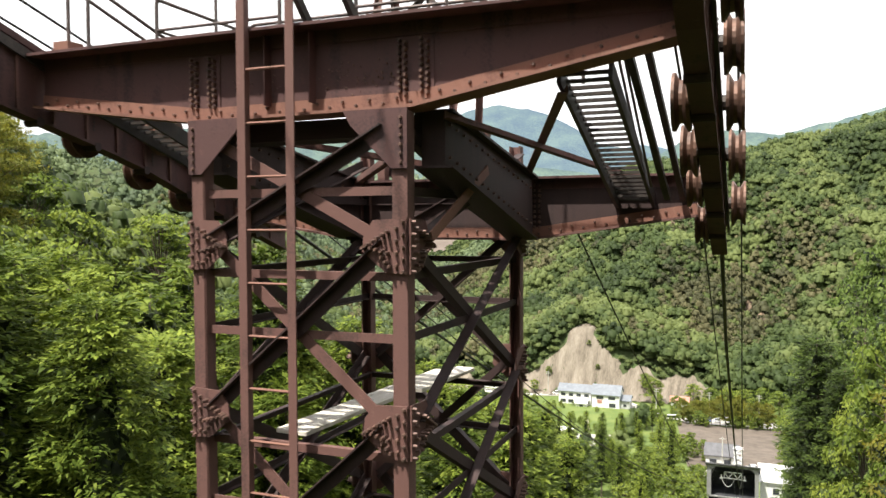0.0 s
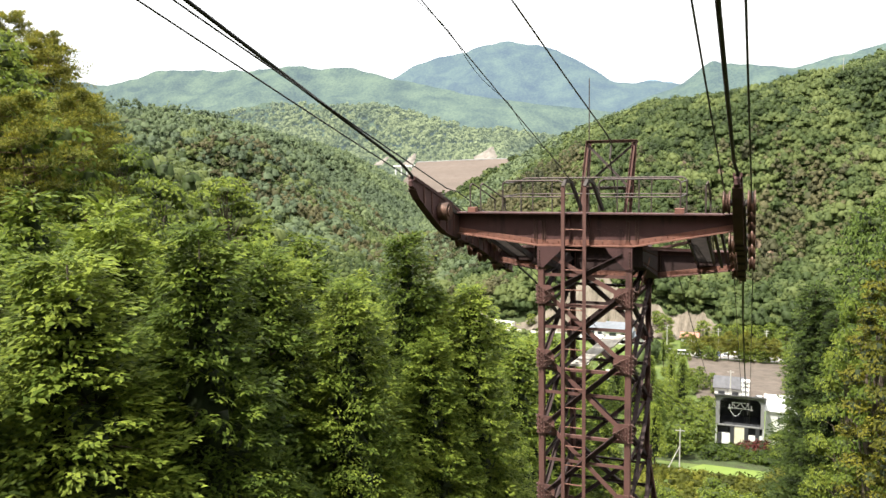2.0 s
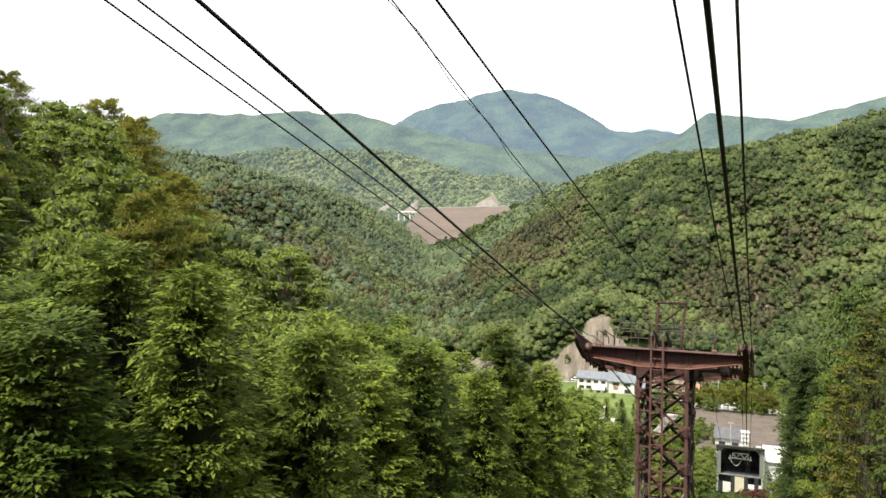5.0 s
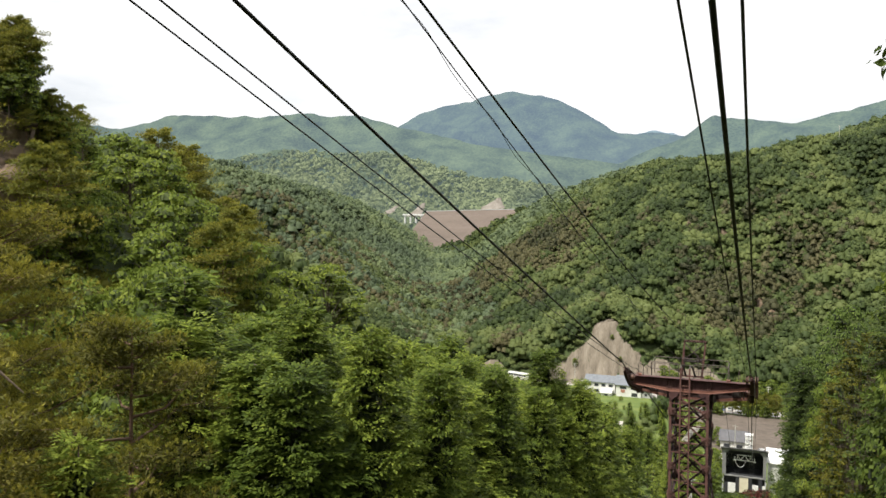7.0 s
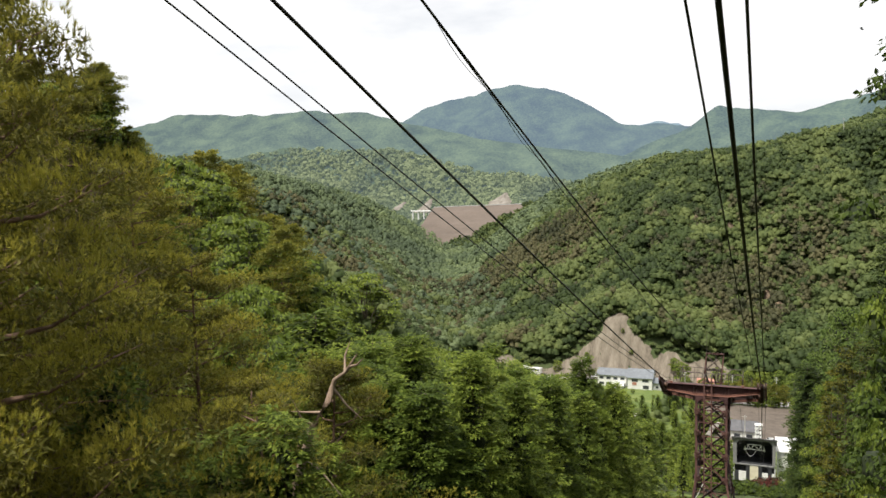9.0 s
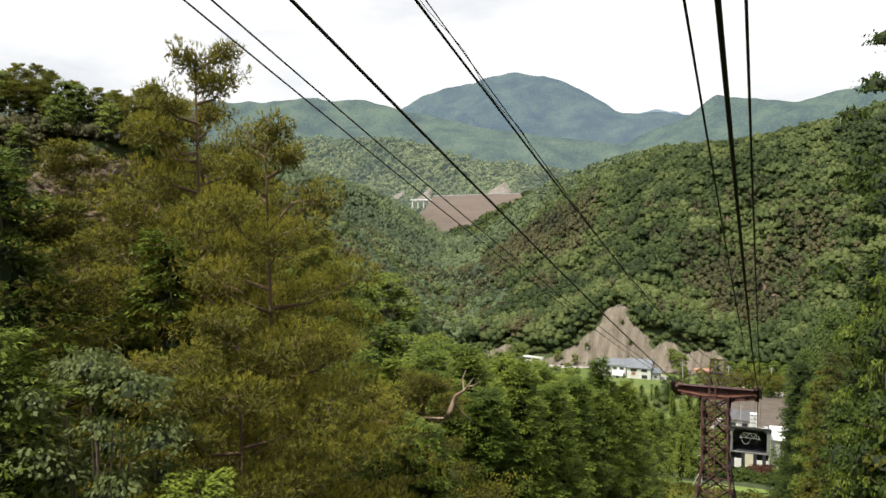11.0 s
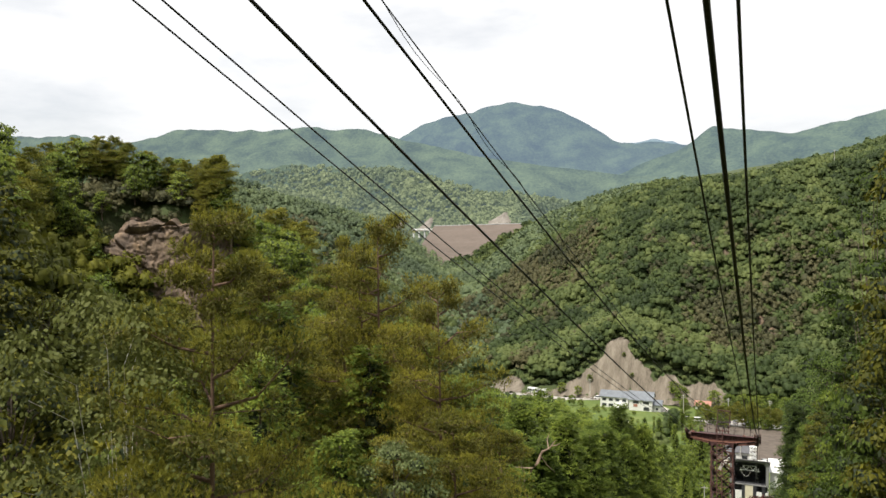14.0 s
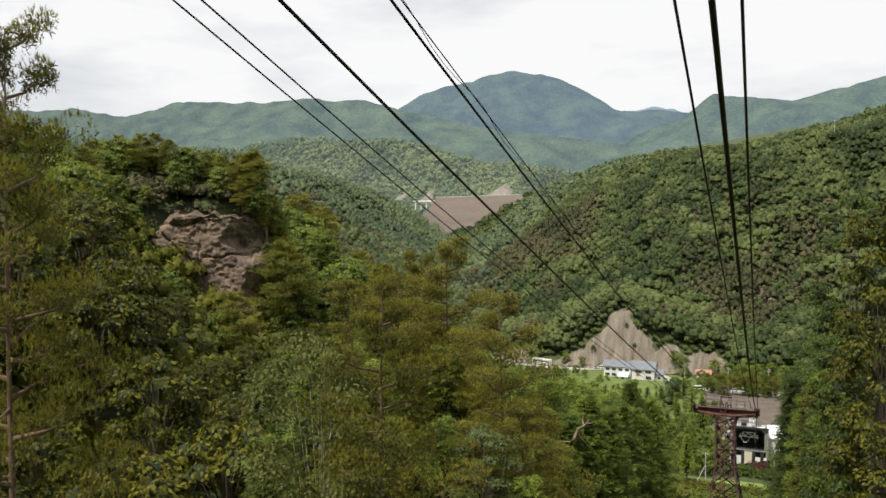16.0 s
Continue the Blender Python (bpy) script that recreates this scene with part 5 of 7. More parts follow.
# pines and mixed trees higher up
for x, y, s in ((-14.5, -17.5, 1.10), (-21.5, -16.5, 1.08), (-12.9, -24.5, 0.98), (-18.0, -25.5, 0.98), (-25, -22, 1.15), (-16.4, -31, 1.20), (-12.2, -34.5, 0.96), (-12.7, -38.2, 0.92),
                (-18.4, -36.5, 0.98), (-22.5, -29.5, 1.10), (-14.8, -44.8, 0.84), (-28, -14, 1.05), (-11.8, -28.8, 0.86), (-16.0, -22.0, 0.95)):
    plant(rt.choice(K_PINE), x, y, s, rt.uniform(0, 6.28), "red pines", (rt.gauss(0, 0.04), rt.gauss(0, 0.04)))
for x, y, s in ((-11.6, -14.5, 0.80), (-19, -19.5, 0.95), (-15.2, -27.5, 0.88), (-20.5, -24, 1.0), (-16.2, -40.5, 0.84), (-25, -26, 0.95), (-10.6, -46.0, 0.60), (-22, -36, 0.85), (-25.5, -33, 0.85)):
    plant(rt.choice(K_BROAD), x, y, s, rt.uniform(0, 6.28), "broadleaf trees by the line")
for x, y, s in ((-17, -51, 0.74), (-14.5, -56.5, 0.74), (-13.2, -61, 0.72), (-18.5, -62, 0.74), (-19.6, -55.0, 0.78), (-15.4, -47.6, 0.76), (-18.6, -42.8, 0.80), (-17.4, -54.4, 0.66)):
    plant(rt.choice(K_DEEP), x, y, s, rt.uniform(0, 6.28), "broadleaf trees by the line")
for x, y, s in ((-13.6, -20.5, 0.85), (-16.4, -34.5, 0.82), (-13.9, -29.0, 0.86), (-20.2, -39.0, 0.76), (-12.6, -43.2, 0.74), (-18.6, -45.0, 0.66), (-11.4, -36.4, 0.72)):
    plant(rt.choice(K_CYPN), x, y, s, rt.uniform(0, 6.28), "cypresses among the pines")
plant_to(K_PALE, -12.9, -50.0, 78.4, 1.0, "")
plant_to(K_DOGWOOD, -10.6, -41.2, 72.8, 0.9, "")

for i, (x, y, s) in enumerate(scattered(-46, -20, -64, -16, 5.2, lambda x, y: y < -34 or x < -28)):
    plant(rt.choice(K_DEEP_FAR), x, y, rt.uniform(0.62, 0.82), rt.uniform(0, 6.28), "broadleaf trees by the line")

plant_to(K_PINE[1], -17.8, -57.0, 87.6, 0.66, "red pines")
plant_to(K_PINE[0], -15.9, -31.5, 80.1, 0.95, "red pines")
plant_to(K_BROAD[1], -11.1, -26.7, 66.7, 0.45, "broadleaf trees by the line")
plant_to(K_PINE[0], -18.4, -28.0, 79.0, 0.78, "red pines")
plant_to(K_PINE[1], -12.4, -33.6, 77.6, 0.85, "red pines")
plant_to(K_PINE[2], -9.8, -38.5, 73.2, 0.85, "red pines")
plant_to(K_PINE[2], -11.5, -48.6, 80.3, 0.78, "red pines")
for x, y, top, wide in ((-17.2, -37.0, 76.6, 0.95), (-14.2, -34.6, 74.5, 1.0), (-12.4, -41.8, 73.2, 0.9), (-9.2, -39.8, 70.6, 0.8), (-14.9, -41.9, 75.4, 0.9), (-8.8, -36.6, 68.0, 0.8), (-9.8, -44.6, 71.6, 0.7), (-10.9, -27.0, 67.6, 0.95), (-11.7, -27.7, 67.2, 0.9)):
    plant_to(rt.choice(K_CYPN), x, y, top, wide, "cypresses among the pines")
for x, y, s in scattered(-78, -46, -46, -15, 6.6, lambda x, y: x > -1.5 * (y + 84)):
    plant(rt.choice(K_BROAD_FAR), x, y, rt.uniform(0.55, 0.75), rt.uniform(0, 6.28), "broadleaf trees on the spur")

stand(K_BROAD_FAR, scattered(-47, -32, -16, 18, 5.2, lambda x, y: True), "broadleaf trees above the plantation", 0.2, 0.8)

# a dead snag leaning out of the pines
def dead_tree():
    z0 = land1(-13.4, -25.0)
    ob = thing("dead_tree", "bleached broken dead pine leaning from the slope", "tree", pose(-13.4, -25.0, z0))
    def limb(name, pts, radii):
        v, f = tube([np.array(p) - (-13.4, -25.0, z0) for p in pts], radii, 8)
        put(name, mesh_np(name, v, f, True), M_SNAG, ob)
    limb("trunk", ((-13.4, -25.0, z0 - 0.5), (-12.2, -25.2, 63.0), (-10.95, -25.33, 66.6), (-10.35, -25.42, 67.45), (-10.12, -25.46, 68.0), (-9.72, -25.6, 68.25), (-9.35, -25.66, 68.75)), (0.20, 0.16, 0.11, 0.085, 0.06, 0.045, 0.012))
    for pts in (((-10.2, -25.45, 67.8), (-9.95, -25.2, 67.3), (-9.6, -25.0, 66.9)), ((-10.6, -25.4, 67.1), (-11.2, -25.2, 67.0), (-11.7, -25.1, 66.95)), ((-9.75, -25.58, 68.2), (-9.9, -25.3, 68.6), (-9.8, -25.2, 68.95)),
                ((-9.6, -25.6, 68.4), (-9.3, -25.75, 68.5), (-9.05, -25.9, 68.7)), ((-11.3, -25.3, 65.8), (-10.9, -25.0, 65.4), (-10.4, -24.8, 64.7)), ((-10.9, -25.3, 66.7), (-11.0, -25.7, 67.0), (-11.1, -25.9, 67.5))):
        limb("branch", pts, (0.04, 0.028, 0.008))


dead_tree()

# the right side of the line: place, height of the top, width, kind
for x, y, top, wide, k in ((6.9, 13.5, 70.5, 1.0, 1), (5.6, -7.0, 71.0, 0.85, 3), (6.2, -6.0, 68.5, 0.90, 0), (6.7, 0.5, 65.0, 0.85, 0), (6.6, 8.0, 62.0, 0.85, 0), (5.6, 20.0, 62.0, 0.85, 5), (5.8, 28.0, 58.5, 0.85, 5),
                           (5.6, 36.0, 56.0, 0.95, 3), (5.4, 45.0, 52.0, 0.95, 3), (5.0, 54.0, 51.0, 0.95, 1), (5.0, 61.0, 52.0, 1.35, 1), (5.0, 69.0, 49.5, 1.40, 1), (4.9, 78.0, 44.0, 1.00, 1), (5.2, 88.0, 36.0, 0.95, 3),
                           (5.6, -22.0, 73.5, 0.95, 1), (5.3, -30.0, 76.5, 0.90, 5), (4.3, -38.0, 82.3, 0.80, 5), (4.6, -45.5, 81.8, 0.72, 5), (6.4, -52.5, 82.0, 0.85, 5), (5.7, -18.0, 81.8, 1.25, 6), (8.6, -34.0, 82.0, 1.0, 5), (8.8, -26.0, 79.0, 1.0, 5), (6.6, -25.5, 75.5, 0.9, 0),
                           (10.5, 16, 68, 1.1, 0), (10.5, 5, 68, 1.1, 1), (11, -6, 70, 1.1, 4), (11, -20, 76, 1.1, 1), (11, -34, 80, 1.1, 4), (11.5, -46, 83, 1.1, 1), (10.5, 30, 64, 1.1, 0),
                           (9.8, 46, 58, 1.1, 0), (9.8, 62, 52, 1.1, 1), (9.8, 78, 44, 1.0, 0), (4.6, 14.0, 53.0, 0.62, 4), (4.2, 48.0, 38.0, 0.60, 3), (4.4, 31.0, 45.0, 0.60, 3), (4.4, -1.0, 55.5, 0.55, 0),
                           (4.4, 23.5, 48.5, 0.5, 4), (4.6, -11.0, 58.5, 0.55, 0), (4.6, -26.0, 65.5, 0.55, 4), (4.6, -34.5, 69.0, 0.55, 4), (5.0, -42.5, 72.5, 0.6, 4),
                           (8.2, 70, 56.5, 1.0, 7), (9.6, 84, 56.0, 1.1, 7), (7.6, 51, 56.0, 0.9, 7), (9.6, 60, 59.0, 1.0, 7), (7.0, 96, 47.0, 1.0, 7), (7.4, 40, 58.5, 0.8, 7), (6.4, 80, 50.0, 0.8, 7)):
    plant_to(rt.choice((K_BROAD, K_CEDAR, K_PINE, K_FRESHN, K_DEEP, K_TALL, K_TALLF, K_TALLG)[k]), x, y, top, wide, "trees along the right of the line")

# the rocky spur and its wooded slopes
def on_cliff(x, y):
    side, deep = 0.866 * (x + 71.2) + 0.5 * (y - 14.2), -0.5 * (x + 71.2) + 0.866 * (y - 14.2)
    return -11 < side < 11 and -13 < deep < 9


def by_cliff(side, deep):
    return -71.2 + 0.866 * side - 0.5 * deep, 14.2 + 0.5 * side + 0.866 * deep
spur_spots = scattered(-106, -34, -16, 64, 7.3, lambda x, y: not on_cliff(x, y) and not (x > -46 and -8 < y < 62) and (y > -14 or x > -1.35 * (y + 76)))
def near_brow(x, y):
    side, deep = 0.866 * (x + 71.2) + 0.5 * (y - 14.2), -0.5 * (x + 71.2) + 0.866 * (y - 14.2)
    return -34 < side < 11 and 0 < deep < 34


spur_spots = [(x, y, 0.42 if near_brow(x, y) else s if y > 14 or x > -60 else 0.7) for x, y, s in spur_spots if y > -16]
stand(K_BROAD_FAR, [s for i, s in enumerate(spur_spots) if i % 4 != 0], "broadleaf trees on the spur", 0.2)
stand(K_PINE_FAR, [s for i, s in enumerate(spur_spots) if i % 4 == 0], "red pines on the spur", 0.2)
for x, y, s in ((-79.5, 60.5, 1.15), (-83.5, 59, 1.2), (-86, 66, 1.1), (-88, 30, 0.45)):
    plant(rt.choice(K_PINE_FAR), x, y, s, rt.uniform(0, 6.28), "red pines on the spur")
# small pines, then shrubs, on the brow and beside the face
for side, deep, s in ((-4.6, 6.5, 0.50), (-6.8, 8.5, 0.52), (-2.2, 7.5, 0.42), (0.6, 7.0, 0.40), (3.0, 6.0, 0.42), (4.6, 4.2, 0.40), (5.8, 2.6, 0.42), (-9.5, 7.0, 0.42), (-12.0, 9.0, 0.46), (5.4, 7.0, 0.45), (6.8, 0.6, 0.40), (-14.5, 6.0, 0.45), (8.4, 3.6, 0.55), (9.6, 1.4, 0.5), (7.4, 6.4, 0.6), (10.6, 5.0, 0.7), (9.2, 8.5, 0.6)):
    plant(rt.choice(K_PINE_FAR), *by_cliff(side, deep), s, rt.uniform(0, 6.28), "small pines on the brow of the cliff")
for side, deep, s in ((-6.8, 2.2, 0.30), (-8.6, 0.6, 0.36), (-7.6, -1.6, 0.34), (-6.4, -3.2, 0.36), (-9.8, -2.6, 0.48), (-10.5, 1.8, 0.42), (7.8, -1.0, 0.42), (8.8, -2.6, 0.50), (9.6, 0.5, 0.55), (7.2, 2.8, 0.34), (9.0, 3.0, 0.5), (-3.4, 4.4, 0.13), (1.8, 4.6, 0.12), (-0.6, 5.2, 0.14),
                      (11, 3, 0.5), (12, 7, 0.55), (11.5, 11, 0.6), (13, 9, 0.6), (10, 11, 0.5), (13.5, 4, 0.6), (12.5, 13, 0.6),
                      (-12.5, -1.0, 0.6), (-12.5, 3.5, 0.5), (10.8, -4.8, 0.6), (-5.2, -4.8, 0.34), (-3.0, -5.6, 0.32), (11.6, -1.6, 0.62)):
    plant(rt.choice(K_BROAD_FAR), *by_cliff(side, deep), s, rt.uniform(0, 6.28), "shrubs round the cliff", (0, 0), 0.3)


# ---- far woods: one mass of crowns ----
def woods(spots, heights, radii, tints, seed, name, label, quads=46, conifer=None, mat=None, height_at=land, fine=1.0, core=0.94):
    """A wood as one mass: each crown is a core with lobes on it, covered by leaf sprays that face outwards."""
    g = np.random.default_rng(seed)
    n = len(spots)
    spots, heights, radii = np.asarray(spots), np.asarray(heights), np.asarray(radii)
    conifer = np.zeros(n) if conifer is None else np.asarray(conifer)
    zg = height_at(spots[:, 0], spots[:, 1])
    lobes = 8 if quads > 130 else 5 if quads > 70 else 3
    per = max(3, quads // lobes)
    # lobe middles: one on the top, the others round the shoulder
    az = np.arange(lobes)[None] * 2.399 + g.random((n, 1)) * 6.28
    el = np.concatenate([np.full((n, 1), 1.4), g.uniform(0.05, 0.75, (n, lobes - 1))], 1)
    lu = np.stack([np.cos(az) * np.cos(el), np.sin(az) * np.cos(el), np.sin(el)], -1)
    squeeze = 1 - 0.55 * conifer[:, None] * np.clip(lu[..., 2], 0, 1)
    lc = np.empty((n, lobes, 3))
    lc[..., 0] = spots[:, :1] + lu[..., 0] * radii[:, None] * 0.74 * squeeze
    lc[..., 1] = spots[:, 1:2] + lu[..., 1] * radii[:, None] * 0.74 * squeeze
    lc[..., 2] = (zg + heights * 0.45)[:, None] + lu[..., 2] * heights[:, None] * (0.36 + 0.12 * conifer[:, None])
    lr = radii[:, None] * g.uniform(0.34, 0.58, (n, lobes)) * (1 - 0.25 * conifer[:, None]) * (1.0 if lobes > 3 else 1.3)
    q = g.normal(0, 1, (n, lobes, per, 3)) + 0.8 * lu[:, :, None] + (0, 0, 0.25)
    q /= np.linalg.norm(q, axis=3)[..., None]
    c = lc[:, :, None] + q * (lr[:, :, None] * g.uniform(0.86, 1.14, (n, lobes, per)))[..., None] * (1, 1, 0.85)
    d = g.normal(0, 1, c.shape)
    d = d - 0.85 * (d * q).sum(3)[..., None] * q + (0, 0, -0.35)
    d /= np.linalg.norm(d, axis=3)[..., None]
    ln = (lr[:, :, None] * g.uniform(0.30, 0.75, (n, lobes, per)) * fine * 11 / math.sqrt(quads)).ravel()
    way = d.reshape(-1, 3)
    face = (q + (0, 0, 0.15) + 0.13 * g.normal(0, 1, c.shape)).reshape(-1, 3)
    v, f = slivers(c.reshape(-1, 3) - way * ln[:, None] * 0.45, way, face, ln, ln * 0.8)
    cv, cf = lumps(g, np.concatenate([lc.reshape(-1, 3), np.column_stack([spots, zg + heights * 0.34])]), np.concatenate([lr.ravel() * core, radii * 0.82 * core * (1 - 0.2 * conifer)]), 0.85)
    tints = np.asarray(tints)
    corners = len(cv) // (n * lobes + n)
    # cores get a lower tint: shade between crowns put into the colour
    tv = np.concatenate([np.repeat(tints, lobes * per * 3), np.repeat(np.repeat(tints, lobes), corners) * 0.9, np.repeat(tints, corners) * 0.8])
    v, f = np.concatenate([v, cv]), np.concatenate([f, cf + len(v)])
    me = mesh_np(name, v, f)
    at = me.attributes.new("tint", "FLOAT", "POINT")
    at.data.foreach_set("value", tv.astype(np.float32))
    return tagged(put(name, me, mat or M_WOODS), label, "trees", kind="stuff")


def forest_grid(x0, x1, y0, y1, step, seed, keep):
    g = np.random.default_rng(seed)
    xs, ys = np.meshgrid(np.arange(x0, x1, step), np.arange(y0, y1, step))
    p = np.stack([xs.ravel(), ys.ravel()], -1) + g.uniform(-0.42, 0.42, (xs.size, 2)) * step
    return p[keep(p[:, 0], p[:, 1])], g


def bare(x, y):
    """Open ground: the valley floor, the scar, the dam."""
    floor_ = (y > 135) & (land(x, y) < -11.5) & (y < 420)
    scar_ = scar_mask(x, y)
    return floor_ | scar_


def by_bare(x, y):
    """Open ground or so near it that a crown would hang over it."""
    return bare(x, y) | bare(x + 3.6, y) | bare(x - 3.6, y) | bare(x, y - 3.4)


def in_view(x, y):
    a = np.degrees(np.arctan2(-x, y + 70))
    return (a > -14) & (a < 56)


# across the valley, closer set where the slope is steep
sp, g_ = forest_grid(-330, 150, 322, 590, 5.5, 5, lambda x, y: in_view(x, y) & ~by_bare(x, y))
sp2, g2_ = forest_grid(-210, 70, 322, 372, 4.6, 15, lambda x, y: in_view(x, y) & ~by_bare(x, y))
sp = np.concatenate([sp[sp[:, 1] > 372], sp2])
patch = rough(sp[:, 0], sp[:, 1], 75, 31, 3)
con = patch + g_.normal(0, 0.24, len(sp)) + 0.75 * smooth(-95, -150, sp[:, 0]) * smooth(385, 430, sp[:, 1]) > 0.45
rad_ = 3.3 + 3.0 * g_.random(len(sp)) ** 1.6
hgt_ = 5.0 + 0.8 * rad_ + g_.uniform(-0.8, 1.6, len(sp))
tint = np.clip(0.48 + 0.19 * g_.normal(0, 1, len(sp)) + 0.5 * rough(sp[:, 0], sp[:, 1], 30, 33, 3), 0, 1)
# low growth along the edge of the bare ground
ep, g2_ = forest_grid(-150, 20, 316, 362, 2.6, 25, lambda x, y: by_bare(x, y) & ~bare(x, y) & (land(x, y) > -12.6))
er = g2_.uniform(1.2, 2.3, len(ep))
sp, rad_, hgt_, con = np.concatenate([sp, ep]), np.concatenate([rad_, er]), np.concatenate([hgt_, 1.0 + 1.0 * er]), np.concatenate([con, np.zeros(len(ep), bool)])
tint = np.concatenate([tint, g2_.uniform(0.3, 0.9, len(ep))])
# a lower storey fills the gaps between the crowns
lp, g2_ = forest_grid(-330, 150, 324, 560, 6.2, 45, lambda x, y: in_view(x, y) & ~by_bare(x, y))
sp, rad_, hgt_ = np.concatenate([sp, lp]), np.concatenate([rad_, g2_.uniform(3.2, 4.4, len(lp))]), np.concatenate([hgt_, g2_.uniform(4.6, 6.4, len(lp))])
con, tint = np.concatenate([con, np.zeros(len(lp), bool)]), np.concatenate([tint, g2_.uniform(0.45, 0.85, len(lp))])
woods(sp[~con], hgt_[~con], rad_[~con], tint[~con], 6, "far_woods", "dense leafy green woods across the valley", 132, None, None, land, 0.80)
woods(sp[con], hgt_[con] * 1.15, rad_[con] * 0.85, tint[con], 16, "far_pine_woods", "patches of olive pine wood across the valley", 95, np.full(con.sum(), 0.5), M_FARPINE, land, 0.80)
# over the crest of that hill
sp, g_ = forest_grid(-200, 340, 322, 760, 7.4, 35, lambda x, y: in_view(x, y) & ((y > 590) | (x > 150)) & (x > np.interp(y, AXIS_Y, AXIS_X) + 60))
cr = 4.0 + 2.8 * g_.random(len(sp)) ** 1.6
woods(sp, 5.0 + 0.8 * cr, cr, np.clip(0.5 + 0.2 * g_.normal(0, 1, len(sp)), 0, 1), 36, "crest_woods", "green woods along the crest of the hill", 66, None, None, land, 0.7)
# the left side of the valley up to the dam
sp, g_ = forest_grid(-900, -150, 330, 1000, 8.2, 7, lambda x, y: in_view(x, y) & ~bare(x, y) & (x < np.interp(y, AXIS_Y, AXIS_X) + 30))
patch = rough(sp[:, 0], sp[:, 1], 80, 37, 3)
con = (patch + g_.normal(0, 0.3, len(sp)) > 0.35).astype(float)
tint = np.clip(0.45 + 0.16 * g_.normal(0, 1, len(sp)) + 0.55 * rough(sp[:, 0], sp[:, 1], 60, 38, 3) - 0.12 * con, 0, 1)
hgt_, rad_, near_ = g_.uniform(7, 12, len(sp)) * (1 + 0.2 * con), (3.2 + 3.2 * g_.random(len(sp)) ** 1.5) * (1 - 0.2 * con), sp[:, 1] < 560
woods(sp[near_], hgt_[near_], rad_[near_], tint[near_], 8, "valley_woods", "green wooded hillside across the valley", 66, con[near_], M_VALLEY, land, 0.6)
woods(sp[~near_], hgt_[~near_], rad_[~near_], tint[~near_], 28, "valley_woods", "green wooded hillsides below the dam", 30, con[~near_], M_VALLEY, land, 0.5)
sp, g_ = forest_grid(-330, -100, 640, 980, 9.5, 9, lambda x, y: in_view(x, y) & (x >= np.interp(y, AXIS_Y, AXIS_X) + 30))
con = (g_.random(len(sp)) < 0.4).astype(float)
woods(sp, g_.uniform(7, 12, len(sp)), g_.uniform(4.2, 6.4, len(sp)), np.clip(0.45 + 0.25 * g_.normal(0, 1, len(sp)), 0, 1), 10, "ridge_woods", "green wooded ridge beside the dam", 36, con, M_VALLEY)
# lower slopes between the spur and the valley
sp, g_ = forest_grid(-330, -34, 60, 330, 6.0, 11, lambda x, y: in_view(x, y) & ~bare(x, y) & ((y > 112) | (x > -150)) & ~((x > -82) & (x < -36) & (y > 226)))
con = (g_.random(len(sp)) < 0.35).astype(float)
woods(sp, g_.uniform(6, 10, len(sp)) * (1 + 0.3 * con), g_.uniform(2.6, 4.2, len(sp)) * (1 - 0.2 * con), np.clip(0.5 + 0.28 * g_.normal(0, 1, len(sp)) - 0.2 * con, 0, 1), 12, "slope_woods", "mixed green woods on the lower slope", 120, con, None, land, 0.55)

# the first range behind the dam
sp, g_ = forest_grid(-1300, -330, 1035, 1335, 10.2, 13, lambda x, y: in_view(x, y))
con = (rough(sp[:, 0], sp[:, 1], 90, 41, 3) + g_.normal(0, 0.3, len(sp)) > 0.4).astype(float)
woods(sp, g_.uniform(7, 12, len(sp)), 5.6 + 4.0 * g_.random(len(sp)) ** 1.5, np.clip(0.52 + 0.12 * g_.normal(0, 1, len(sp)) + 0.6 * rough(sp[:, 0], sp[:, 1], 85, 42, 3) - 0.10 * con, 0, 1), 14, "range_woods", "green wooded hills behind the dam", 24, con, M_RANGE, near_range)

# undergrowth on the cleared strip and between the trunks
sp, g_ = forest_grid(-48, 18, -76, 146, 2.1, 17, lambda x, y: (x > -26) | (y < 20))
ur = g_.uniform(0.9, 1.9, len(sp))
woods(sp, 0.5 + 0.7 * ur, ur, np.clip(0.45 + 0.3 * g_.normal(0, 1, len(sp)), 0, 1), 18, "undergrowth", "low green undergrowth on the slope", 30, None, M_UNDER, land, 0.5, 0.75)
# dry scrub on the brow of the cliff
sp, g_ = forest_grid(-88, -58, 4, 34, 0.95, 29, lambda x, y: (np.abs(0.866 * (x + 71.2) + 0.5 * (y - 14.2) + 1.0) < 8.5) & (np.abs(-0.5 * (x + 71.2) + 0.866 * (y - 14.2) - 4.9) < 5.2))
ur = g_.uniform(0.55, 1.25, len(sp))
woods(sp, 0.4 + 0.7 * ur, ur, np.clip(0.5 + 0.3 * g_.normal(0, 1, len(sp)), 0, 1), 30, "brow_scrub", "dry olive-brown scrub on the brow of the cliff", 60, None, M_FARPINE, land, 0.7, 0.7)
# bushes in the hollow before the cliff
sp, g_ = forest_grid(-92, -48, -24, 30, 1.9, 19, lambda x, y: (x + 74.6) * 0.6 - (y - 12) * 0.8 > -0.5)
ur = g_.uniform(1.2, 2.8, len(sp))
woods(sp, 0.8 + 0.9 * ur, ur, np.clip(0.5 + 0.3 * g_.normal(0, 1, len(sp)), 0, 1), 20, "hollow_bushes", "green bushes in the hollow below the cliff", 150, None, M_UNDER, land, 0.8, 0.72)

